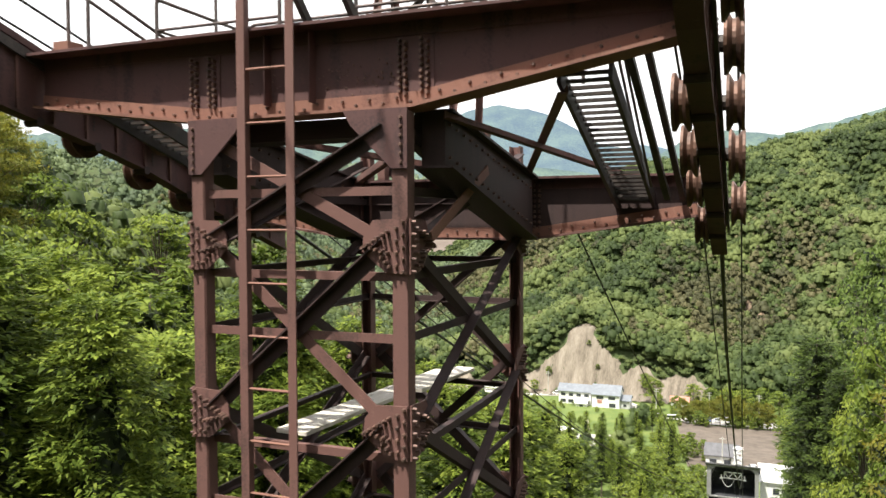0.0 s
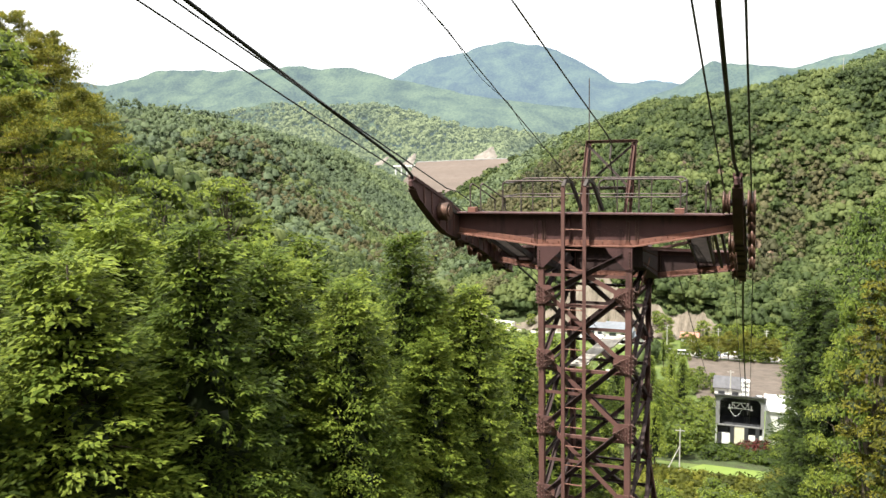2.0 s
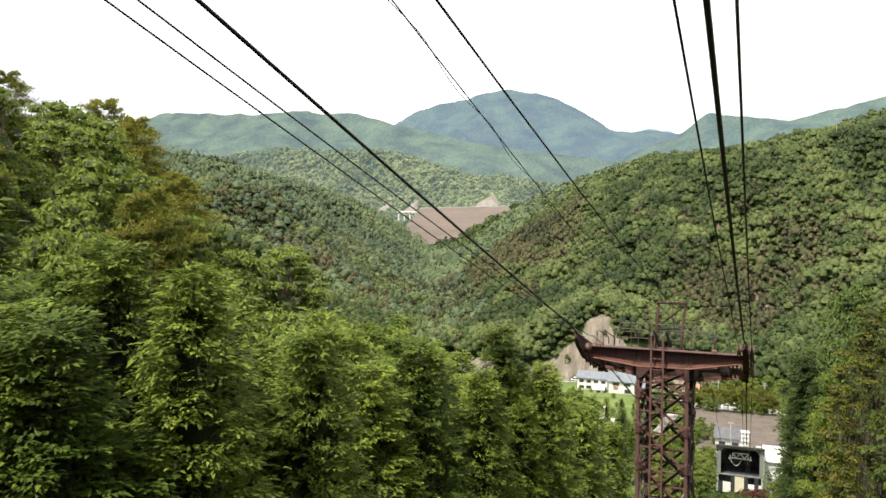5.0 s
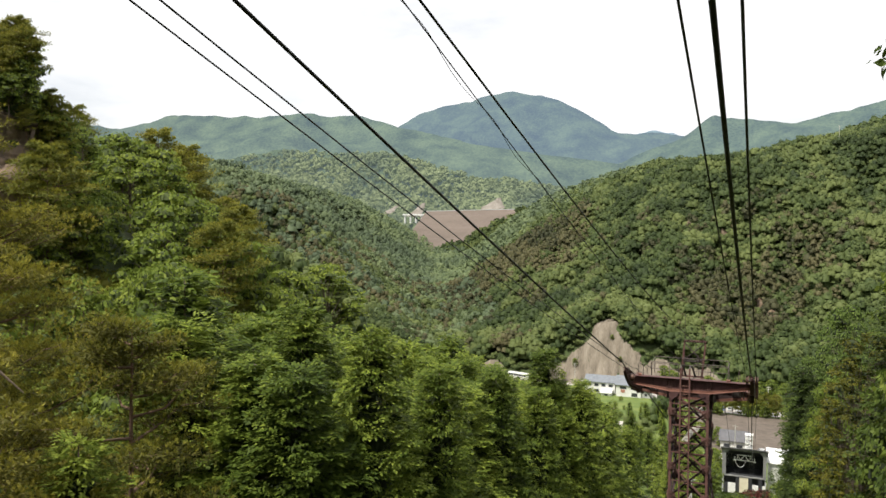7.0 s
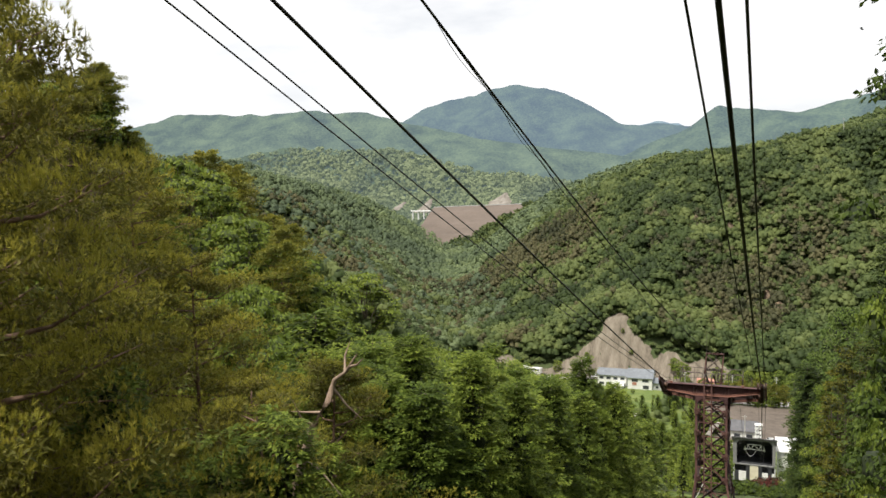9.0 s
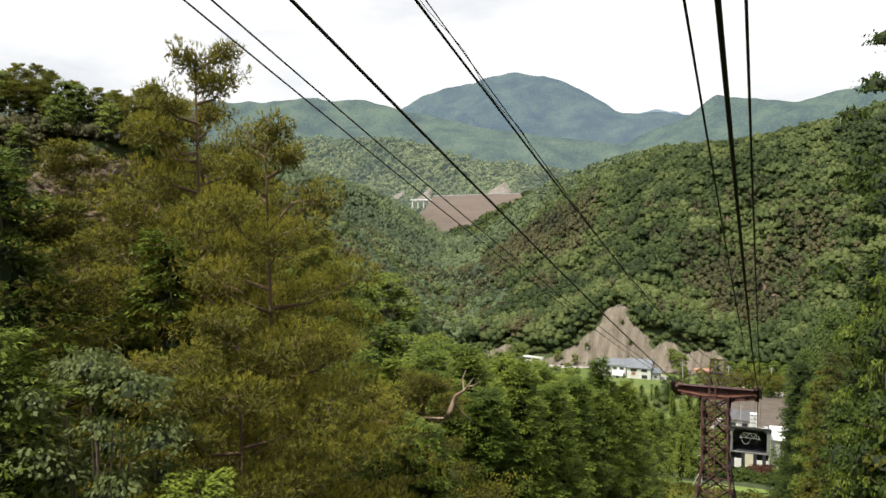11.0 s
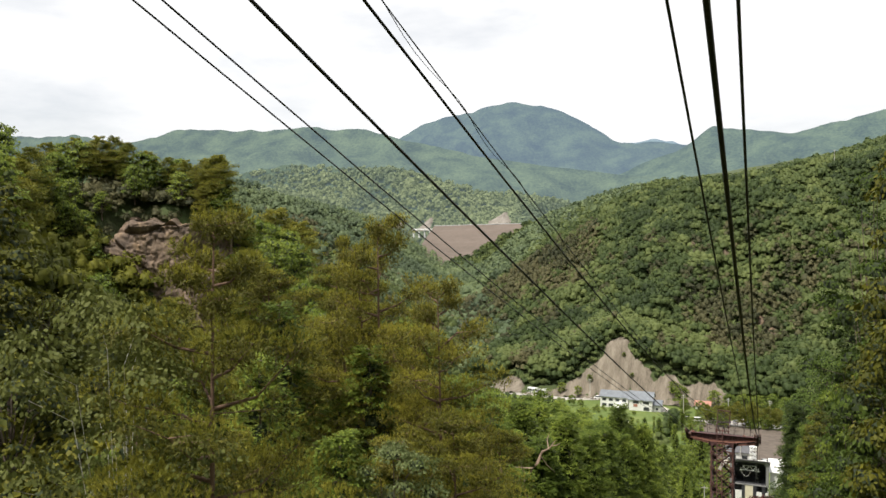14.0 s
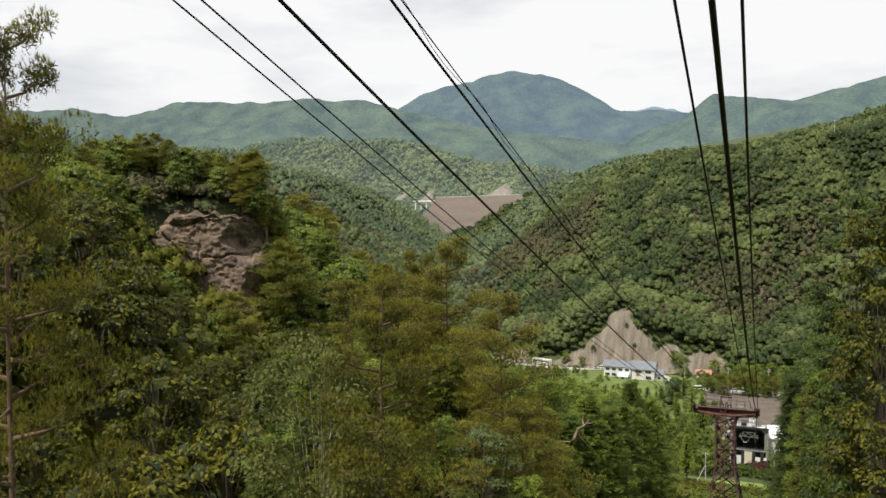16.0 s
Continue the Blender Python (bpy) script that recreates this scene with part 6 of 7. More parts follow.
# ---- valley floor and hillside features ----
M_GRASS = grain("meadow_grass", ((0.3, (0.053, 0.083, 0.017)), (0.5, (0.096, 0.140, 0.028)), (0.72, (0.175, 0.201, 0.054))), 0.12, 0.95, bump=0.5, distance=0.25, fine=2.5)
M_LAWN = grain("mown_lawn", ((0.3, (0.116, 0.178, 0.028)), (0.7, (0.194, 0.263, 0.047))), 0.3, 0.95, bump=0.4, distance=0.1, fine=4)
M_ROAD = grain("pale_road", ((0.3, (0.330, 0.307, 0.277)), (0.7, (0.510, 0.488, 0.450))), 0.5, 0.9, fine=6)
M_DIRT = grain("brown_soil", ((0.3, (0.075, 0.060, 0.048)), (0.7, (0.150, 0.122, 0.100))), 0.35, 0.95, bump=0.5, distance=0.2, fine=3)
M_SCAR = grain("bare_slope", ((0.30, (0.070, 0.060, 0.042)), (0.46, (0.150, 0.126, 0.096)), (0.68, (0.250, 0.218, 0.172))), 0.22, 0.95, stretch=(1.376, 0.315, 0.350), bump=0.8, distance=0.5, fine=1.6)
M_ROCK = grain("cliff_rock", ((0.32, (0.040, 0.030, 0.024)), (0.44, (0.120, 0.088, 0.066)), (0.56, (0.190, 0.138, 0.096)), (0.70, (0.330, 0.225, 0.130))), 0.45, 0.9, stretch=(1, 1, 0.45), bump=0.9, distance=0.4, fine=2.2)
M_SLIP = grain("grey_slip", ((0.3, (0.13, 0.115, 0.095)), (0.5, (0.20, 0.18, 0.155)), (0.7, (0.28, 0.26, 0.235))), 0.10, 0.95, bump=0.8, distance=1.0, fine=0.7)
M_DAM = grain("dam_rockfill", ((0.3, (0.100, 0.080, 0.066)), (0.7, (0.158, 0.126, 0.106))), 0.03, 0.95, stretch=(0.6, 1, 3), bump=0.6, distance=1.0, fine=0.35)
M_WALL = grain("plaster_wall", ((0.3, (0.62, 0.62, 0.60)), (0.7, (0.78, 0.78, 0.76))), 0.6, 0.85, bump=0.1)
M_DOCK = grain("weathered_concrete", ((0.3, (0.15, 0.15, 0.15)), (0.7, (0.27, 0.275, 0.27))), 0.8, 0.9, bump=0.2, stretch=(1, 1, 0.3))
M_CONC = grain("grey_concrete", ((0.3, (0.34, 0.35, 0.35)), (0.7, (0.50, 0.51, 0.50))), 0.8, 0.9, bump=0.2)
M_ROOF = grain("grey_roof", ((0.3, (0.11, 0.125, 0.145)), (0.7, (0.19, 0.21, 0.235))), 0.7, 0.6, bump=0.2)
M_DARKROOF = grain("dark_roof", ((0.3, (0.06, 0.06, 0.065)), (0.7, (0.13, 0.13, 0.14))), 0.8, 0.6, bump=0.2)
M_REDROOF = grain("red_roof", ((0.3, (0.32, 0.14, 0.10)), (0.7, (0.46, 0.24, 0.18))), 0.8, 0.7, bump=0.2)
M_INSIDE = grain("dark_hall", ((0.3, (0.020, 0.022, 0.026)), (0.7, (0.050, 0.052, 0.058))), 0.8, 0.8, bump=0.1)
M_CREAM = grain("cream_panel", ((0.3, (0.62, 0.57, 0.42)), (0.7, (0.75, 0.71, 0.56))), 0.8, 0.7, bump=0.1)
M_GLASS = grain("window_glass", ((0.3, (0.03, 0.035, 0.04)), (0.7, (0.06, 0.065, 0.075))), 0.5, 0.1, bump=0.0)
M_TYRE = grain("tyre", ((0.3, (0.015, 0.015, 0.015)), (0.7, (0.03, 0.03, 0.03))), 8, 0.9)
M_POLE = grain("concrete_pole", ((0.3, (0.38, 0.37, 0.34)), (0.7, (0.52, 0.51, 0.47))), 2, 0.9)


def draped(corners, nx, ny, lift, mask=None, bumps=0.0, seed=0):
    """A sheet over the ground between four corners (x, y)."""
    u, v = np.meshgrid(np.linspace(0, 1, nx), np.linspace(0, 1, ny))
    c = np.array(corners, float)
    p = ((c[0] * (1 - u)[..., None] + c[1] * u[..., None]) * (1 - v)[..., None] + (c[3] * (1 - u)[..., None] + c[2] * u[..., None]) * v[..., None])
    x, y = p[..., 0], p[..., 1]
    z = land(x, y) + lift
    if bumps:
        z = z + bumps * np.abs(rough(x * 1.8, y * 0.35, 5, seed, 4)) - bumps * 0.4
    i, j = np.meshgrid(np.arange(ny - 1), np.arange(nx - 1), indexing="ij")
    f = np.stack([i * nx + j, i * nx + j + 1, (i + 1) * nx + j + 1, (i + 1) * nx + j], -1).reshape(-1, 4)
    if mask is not None:
        f = f[mask(x.ravel()[f].mean(1), y.ravel()[f].mean(1))]
    return np.stack([x, y, z], -1).reshape(-1, 3), f


def sheet(name, label, mat, corners, nx=40, ny=30, lift=0.06, mask=None, bumps=0.0, seed=0, category="ground", kind="structure"):
    v, f = draped(corners, nx, ny, lift, mask, bumps, seed)
    return tagged(put(name, mesh_np(name, v, f, True), mat), label, category, kind=kind)


def ribbon(name, label, mat, line, width, lift=0.10):
    line = np.array(line, float)
    t = np.linspace(0, len(line) - 1, 60)
    p = np.stack([np.interp(t, np.arange(len(line)), line[:, k]) for k in (0, 1)], -1)
    d = np.gradient(p, axis=0)
    d /= np.linalg.norm(d, axis=1)[:, None]
    s = np.stack([-d[:, 1], d[:, 0]], -1) * width / 2
    x = np.concatenate([p + s, p - s])
    z = land(x[:, 0], x[:, 1]) + lift
    n = len(p)
    i = np.arange(n - 1)
    f = np.stack([i, i + n, i + n + 1, i + 1], -1)
    return tagged(put(name, mesh_np(name, np.column_stack([x, z]), f), mat), label, "road", kind="structure")


sheet("ground_meadow", "rough green meadow on the valley floor", M_GRASS, ((-150, 196), (30, 196), (30, 321), (-150, 321)), 90, 70, 0.03, lambda x, y: land(x, y) < -6)
sheet("ground_slope_grass", "bushy grass strip under the ropeway", M_GRASS, ((-10, 30), (4, 30), (8, 200), (-40, 200)), 30, 90, 0.04)
sheet("ground_lawn", "mown lawn below the valley station", M_LAWN, ((-15, 146), (-3, 143), (5, 163), (-9, 167)), 24, 24, 0.12)
sheet("ground_path", "sandy path beside the lawn", M_DIRT, ((-20, 141), (-6, 138), (-4, 143), (-18, 147)), 20, 10, 0.10)
sheet("ground_terrace", "bare brown soil terrace", M_DIRT, ((-16, 222), (10, 218), (10, 284), (-24, 284)), 40, 50, 0.38, bumps=0.5, seed=4)
sheet("ground_yard", "pale concrete yard", M_ROAD, ((-56, 232), (-42, 232), (-42, 254), (-58, 250)), 20, 16, 0.12)
sheet("ground_carpark", "pale car park", M_ROAD, ((-22, 286), (10, 288), (10, 300), (-22, 297)), 24, 12, 0.13)
sheet("ground_field", "rough green field", M_GRASS, ((-68, 262), (-40, 264), (-40, 290), (-70, 296)), 24, 20, 0.11)
ribbon("road_village", "pale valley road behind the houses", M_ROAD, ((-160, 322), (-120, 318), (-92, 315), (-70, 322), (-52, 322), (-44, 312), (-34, 293), (-20, 290), (12, 296)), 5.0, 0.16)
ribbon("road_station", "pale road behind the station", M_ROAD, ((-12, 217), (-4, 220), (10, 222)), 8.0, 0.16)
scar = sheet("landslide_scar", "bare beige landslide scar with run-off gullies", M_SCAR, ((-140, 314), (-10, 314), (-10, 356), (-140, 356)), 300, 110, 0.40, scar_mask, 1.0, 14, "landslide")

# the rockfill dam
def dam():
    x, t = np.meshgrid(np.linspace(-458, -298, 90), np.linspace(0, 1, 40))
    y = 1012 - 118 * t + rough(x, t * 118, 9, 60, 3) * 0.5
    z = 62.5 - 64 * t + np.where(np.abs((t * 4) % 1 - 0.5) < 0.05, 0.8, 0) + rough(x, t * 118, 5, 61, 2) * 0.35
    z = z + (x + 400) * 0.022
    n = x.shape[1]
    i, j = np.meshgrid(np.arange(39), np.arange(89), indexing="ij")
    f = np.stack([i * n + j, (i + 1) * n + j, (i + 1) * n + j + 1, i * n + j + 1], -1).reshape(-1, 4)
    ob = thing("rockfill_dam", "brown rockfill dam across the head of the valley", "dam", pose(-400, 1012, 0))
    face = put("dam_face", mesh_np("dam_face", np.stack([x, y, z], -1).reshape(-1, 3) - (-400 * -1 * -1, 1012, 0), f, True), M_DAM, ob)
    bm = bmesh.new()
    vs = [bm.verts.new(q) for q in ((-58, 0.2, 61.3), (86, 0.2, 64.4), (86, 9, 64.4), (-58, 9, 61.3))]
    bm.faces.new(vs)
    g = bmesh.ops.extrude_face_region(bm, geom=bm.faces[:])
    bmesh.ops.translate(bm, vec=(0, 0, 1.0), verts=[q for q in g["geom"] if isinstance(q, bmesh.types.BMVert)])
    part("crest_road", bm, M_CONC, ob)
    # spillway bridge at the end of the crest
    bm = bmesh.new()
    box(bm, (-92, -8, 55.5), (-58, -3, 57.5))
    for q in range(4):
        box(bm, (-90 + 9 * q, -7, 44), (-88.5 + 9 * q, -4, 55.5))
    part("spillway_bridge", bm, M_WHITE, ob, "white spillway bridge")


dam()
# woods that close in on the foot of the bank
sp, g_ = forest_grid(-440, -292, 893, 1011, 5.0, 23, lambda x, y: x > -306 - 104 * (1012 - y) / 118 + 5 * np.sin(y * 0.21))
woods(sp, g_.uniform(5, 9, len(sp)), 3.4 + 2.2 * g_.random(len(sp)), np.clip(0.5 + 0.26 * g_.normal(0, 1, len(sp)), 0, 1), 24, "abutment_woods", "green woods beside the foot of the dam", 26, None, None,
      lambda x, y: 62.0 - 64 * (1012 - y) / 118)
for name, cx, cz, w, h, seed in (("rock_slide", -482, 64, 26, 20, 3), ("rock_slide", -362, 71, 40, 20, 5), ("rock_slide", -527, 64, 18, 12, 8)):
    u, t = np.meshgrid(np.linspace(-1, 1, 22), np.linspace(0, 1, 16))
    wide = (1 - t * 0.85) * (1 + 0.25 * value_noise(t * 6, u * 0 + seed, seed))
    x, z, y = cx + u * wide * w / 2 + t * 4, cz - h * 0.5 + t * h, 1016 + t * 30 + rough(u * 20, t * 20, 5, seed, 3) * 1.2 + 6 * u * u
    i, j = np.meshgrid(np.arange(15), np.arange(21), indexing="ij")
    f = np.stack([i * 22 + j, i * 22 + j + 1, (i + 1) * 22 + j + 1, (i + 1) * 22 + j], -1).reshape(-1, 4)
    tagged(put(name, mesh_np(name, np.stack([x, y, z], -1).reshape(-1, 3), f, True), M_SLIP), "pale bare slip above the dam", "landslide", "slips above the dam")


# the cliff on the spur
def cliff():
    """A broken planar face on the spur: ledges, cracks, a shaded flank and rubble running down from its foot."""
    n1, n2 = 150, 150
    u, t = np.meshgrid(np.linspace(-1, 1, n1), np.linspace(0, 1, n2))
    nrm, tan = np.array([0.50, -0.866]), np.array([0.866, 0.50])
    p, q = 0.9 + u * 8.2, t * 20.0
    crown = 14.3 + 0.9 * rough(p, p * 0, 2.6, 83, 3) - 0.035 * (p - 0.2) ** 2 - 0.9 * np.maximum(0, -3.6 - p)      # height of the upper edge
    edge = rough(q * 0 + 3.0, q, 3.5, 81, 3)
    right, left_ = 3.4 + 1.3 * edge + 0.20 * (15.0 - q), -4.4 + 1.2 * edge + 0.46 * np.maximum(0, 8.5 - q)
    back = 0.17 * q + 1.5 * np.maximum(0, p - right) + 1.6 * np.maximum(0, left_ - p) + 1.3 * np.maximum(0, q - crown)
    back = 7.0 * np.tanh(back / 7.0)
    wob = 0.5 * rough(p, q, 4.0, 71, 3)

    def cells(cw, ch, seed, lean):
        row = np.floor((q + wob + lean * p) / ch)
        col = np.floor((p + wob * 0.7) / cw + 0.5 * value_noise(row, row * 0, seed))
        return value_noise(col, row, seed + 1)
    blocks = 0.34 * cells(3.6, 3.4, 75, 0.12) + 0.20 * cells(1.5, 0.95, 77, 0.10) + 0.12 * cells(0.6, 0.42, 79, 0.15)
    crack = -0.7 * np.exp(-((q - 10.2 + 0.95 * (p + 3.0)) / 0.20) ** 2) * (p < 1.2) - 0.6 * np.exp(-((q - 8.4 - 0.05 * p - 0.2 * np.sin(1.7 * p)) / 0.13) ** 2) * (p > 0.6) - 0.7 * np.exp(-((q - 13.4 - 0.12 * p - 0.3 * np.sin(p)) / 0.16) ** 2)
    out = blocks + crack + rough(p, q, 1.3, 72, 4) * 0.10 + rough(p, q, 6, 73, 2) * 0.35
    x = -71.2 + tan[0] * p + nrm[0] * (out - back + 2.4)
    y = 14.2 + tan[1] * p + nrm[1] * (out - back + 2.4)
    z = 65.0 + np.minimum(q, crown + 0.10 * (q - crown)) + 0.25 * out
    i, j = np.meshgrid(np.arange(n2 - 1), np.arange(n1 - 1), indexing="ij")
    f = np.stack([i * n1 + j, i * n1 + j + 1, (i + 1) * n1 + j + 1, (i + 1) * n1 + j], -1).reshape(-1, 4)
    v = np.stack([x, y, z], -1).reshape(-1, 3)
    # close it behind, into the hill
    top = np.arange((n2 - 1) * n1, n2 * n1)
    m = len(v)
    v = np.concatenate([v, v[top] + np.array([-1.0, 1.7, -4.0])])
    k = np.arange(n1 - 1)
    f = np.concatenate([f, np.stack([top[k], top[k + 1], m + k + 1, m + k], -1)])
    return tagged(put("rock_cliff", mesh_np("rock_cliff", v, f), M_ROCK), "weathered brown rock cliff on the wooded spur", "cliff", kind="structure")


cliff()


def outcrop(x, y, w, h, seed):
    """A broken face of rock that breaks through the woods across the valley."""
    u, t = np.meshgrid(np.linspace(-1, 1, 26), np.linspace(0, 1, 18))
    step = 0.9 * value_noise(np.floor(u * w / 2.6), np.floor(t * h / 1.8), seed) + 0.5 * rough(u * w, t * h, 3, seed + 3, 3)
    xx = x + u * w * (1 - 0.35 * t * t)
    yy = y - 7.5 + t * h * 0.55 + 5.0 * np.abs(u) ** 3 - step
    zz = land1(x, y - 7.5) - 2.0 + t * (h + 6.0) * (1 - 0.18 * np.abs(u)) + 0.4 * step
    i, j = np.meshgrid(np.arange(17), np.arange(25), indexing="ij")
    f = np.stack([i * 26 + j, i * 26 + j + 1, (i + 1) * 26 + j + 1, (i + 1) * 26 + j], -1).reshape(-1, 4)
    tagged(put("rock_outcrop", mesh_np("rock_outcrop", np.stack([xx, yy, zz], -1).reshape(-1, 3), f), M_ROCK), "brown rock face breaking through the woods", "rock", "rock faces across the valley")


for k, (x, y, w, h) in enumerate(((-42.6, 466.5, 4.6, 6.5), (-22.5, 459.7, 4.2, 7.5), (-1.3, 399.0, 4.5, 5.5), (4.6, 382.3, 5.5, 6.0), (-62.0, 440.0, 3.5, 4.5))):
    outcrop(x, y, w, h, 90 + 7 * k)

# ---- valley station ----
def walled(bm, outline, hole, y0, y1):
    """A wall panel between y0 and y1 with an opening: outline and hole are loops of (x, z)."""
    def loop(pts, y):
        return [bm.verts.new((x, y, z)) for x, z in pts]
    for y, flip in ((y0, 1), (y1, -1)):
        vo, vh = loop(outline, y), loop(hole, y)
        es = [bm.edges.new((a, b)) for lp in (vo, vh) for a, b in zip(lp, lp[1:] + lp[:1])]
        bmesh.ops.triangle_fill(bm, edges=es, use_beauty=True)
    bm.verts.ensure_lookup_table()
    n, m = len(outline), len(hole)
    a, b = bm.verts[:n + m], bm.verts[n + m:2 * (n + m)]
    for s, e in ((0, n), (n, n + m)):
        for i in range(s, e):
            j = i + 1 if i + 1 < e else s
            bm.faces.new((a[i], a[j], b[j], b[i]))
    bmesh.ops.recalc_face_normals(bm, faces=bm.faces)
    return bm


def station():
    gz = -4.4
    ob = thing("valley_station", "grey concrete valley station with a dark open cabin dock", "building", pose(-3.4, 180, gz))
    X0, X1, H = -5.4, 5.3, 11.2                     # local x and roof height
    def sp(name, bm, mat, label=""):
        return part(name, bm, mat, ob, label)
    hole = ((-4.5, 3.7), (4.5, 3.7), (4.5, 9.3), (3.6, 10.2), (-3.6, 10.2), (-4.5, 9.3))
    bm = walled(bmesh.new(), ((X0, 3.4), (X1, 3.4), (X1, H - 0.3), (X0, H - 0.3)), hole, 0.0, 0.4)
    sp("front_wall", bm, M_DOCK)
    for x in (X0, X1 - 0.35):
        bm = bmesh.new()
        box(bm, (x, 0.4, -1), (x + 0.35, 8, H - 0.3))
        for v in bm.verts:                            # the walls fall with the roof
            if v.co.z > 3 and v.co.y > 4:
                v.co.z -= 3.6
        sp("side_wall", bm, M_CONC)
    bm = bmesh.new()
    box(bm, (X0, 8, -1), (X1, 8.35, H - 3.9))
    sp("rear_wall", bm, M_INSIDE)
    bm = bmesh.new()
    box(bm, (X0 - 0.4, -0.7, H - 0.297), (X1 + 0.4, 8.8, H))
    for v in bm.verts:
        if v.co.y > 4:
            v.co.z -= 4.1
    sp("roof", bm, M_DARKROOF, "dark roof slab falling to the rear")
    bm = bmesh.new()
    box(bm, (X0 + 0.36, 0.41, 3.3), (X1 - 0.36, 7.9, 3.5))
    sp("dock_floor", bm, M_INSIDE)
    bm = bmesh.new()
    box(bm, (X0 + 0.36, 7.6, 3.6), (X1 - 0.36, 7.9, H - 4.2))
    sp("inner_wall", bm, M_INSIDE)
    for x in (X0 + 0.36, X1 - 0.5):
        bm = bmesh.new()
        box(bm, (x, 0.45, 3.6), (x + 0.13, 7.5, H - 0.5))
        for v in bm.verts:
            if v.co.z > 5 and v.co.y > 4:
                v.co.z -= 3.5
        sp("inner_wall", bm, M_INSIDE)
    bm = bmesh.new()
    box(bm, (X0 + 0.5, 0.45, H - 0.7), (X1 - 0.55, 7.5, H - 0.5))
    for v in bm.verts:
        if v.co.y > 4:
            v.co.z -= 3.4
    sp("ceiling_panel", bm, M_INSIDE)
    # ground storey: pale panels between dark posts
    for xa, xb, mat in ((-5.1, -4.0, M_INSIDE), (-3.95, -2.1, M_WHITE), (-1.15, 1.0, M_CREAM), (1.95, 3.4, M_WHITE), (4.35, 5.0, M_WHITE)):
        bm = bmesh.new()
        box(bm, (xa, 0.10, -1), (xb, 0.30, 1.6 if mat is not M_CREAM else 3.3))
        sp("panel", bm, mat)
    for xa in (-5.4, -2.05, 1.05, 3.45, 5.0):
        bm = bmesh.new()
        box(bm, (xa, 0.0, -1), (xa + 0.35 if xa in (-5.4, 5.0) else xa + 0.85, 0.42, 3.38))
        sp("pillar", bm, M_CONC if xa in (-5.4, 5.0) else M_INSIDE)
    bm = bmesh.new()
    box(bm, (X0 + 0.4, 1.2, -1), (X1 - 0.4, 1.4, 3.3))
    sp("back_panel", bm, M_INSIDE)
    # white rope guide truss in the opening
    bm = bmesh.new()
    for a, b in (((-2.6, 7.6), (2.6, 7.5)), ((-1.8, 8.9), (1.8, 8.9)), ((-1.8, 8.9), (-1.0, 7.6)), ((-1.0, 7.6), (0, 8.9)), ((0, 8.9), (1.0, 7.6)), ((1.0, 7.6), (1.8, 8.9)), ((-1.8, 8.9), (-1.8, 7.6)), ((1.8, 8.9), (1.8, 7.6))):
        bar(bm, (a[0], 1.0, a[1]), (b[0], 1.0, b[1]), 0.16, 0.16)
    for x in (-2.4, 2.4):
        box(bm, (x - 0.35, 0.9, 7.3), (x + 0.35, 1.2, 7.55))
        box(bm, (x - 0.12, 0.9, 7.55), (x + 0.12, 1.2, 8.3))
    sp("rope_guide", bm, M_WHITE, "white steel rope guide truss")
    pts = [(-2.3 + 2.6 * t, 0.95, 7.3 - 4 * 1.6 * t * (1 - t)) for t in np.linspace(0, 1, 14)]
    v, f = tube(pts, np.full(14, 0.05), 6)
    put("cable_loop", mesh_np("cable_loop", v, f, True), M_WHITE, ob)
    # windows down the right side
    for k in range(2):
        bm = bmesh.new()
        box(bm, (X1 - 0.02, 3 + 3.3 * k, 5.5), (X1 + 0.04, 5 + 3.3 * k, 7.3))
        sp("window", bm, M_GLASS)
    return ob


station()


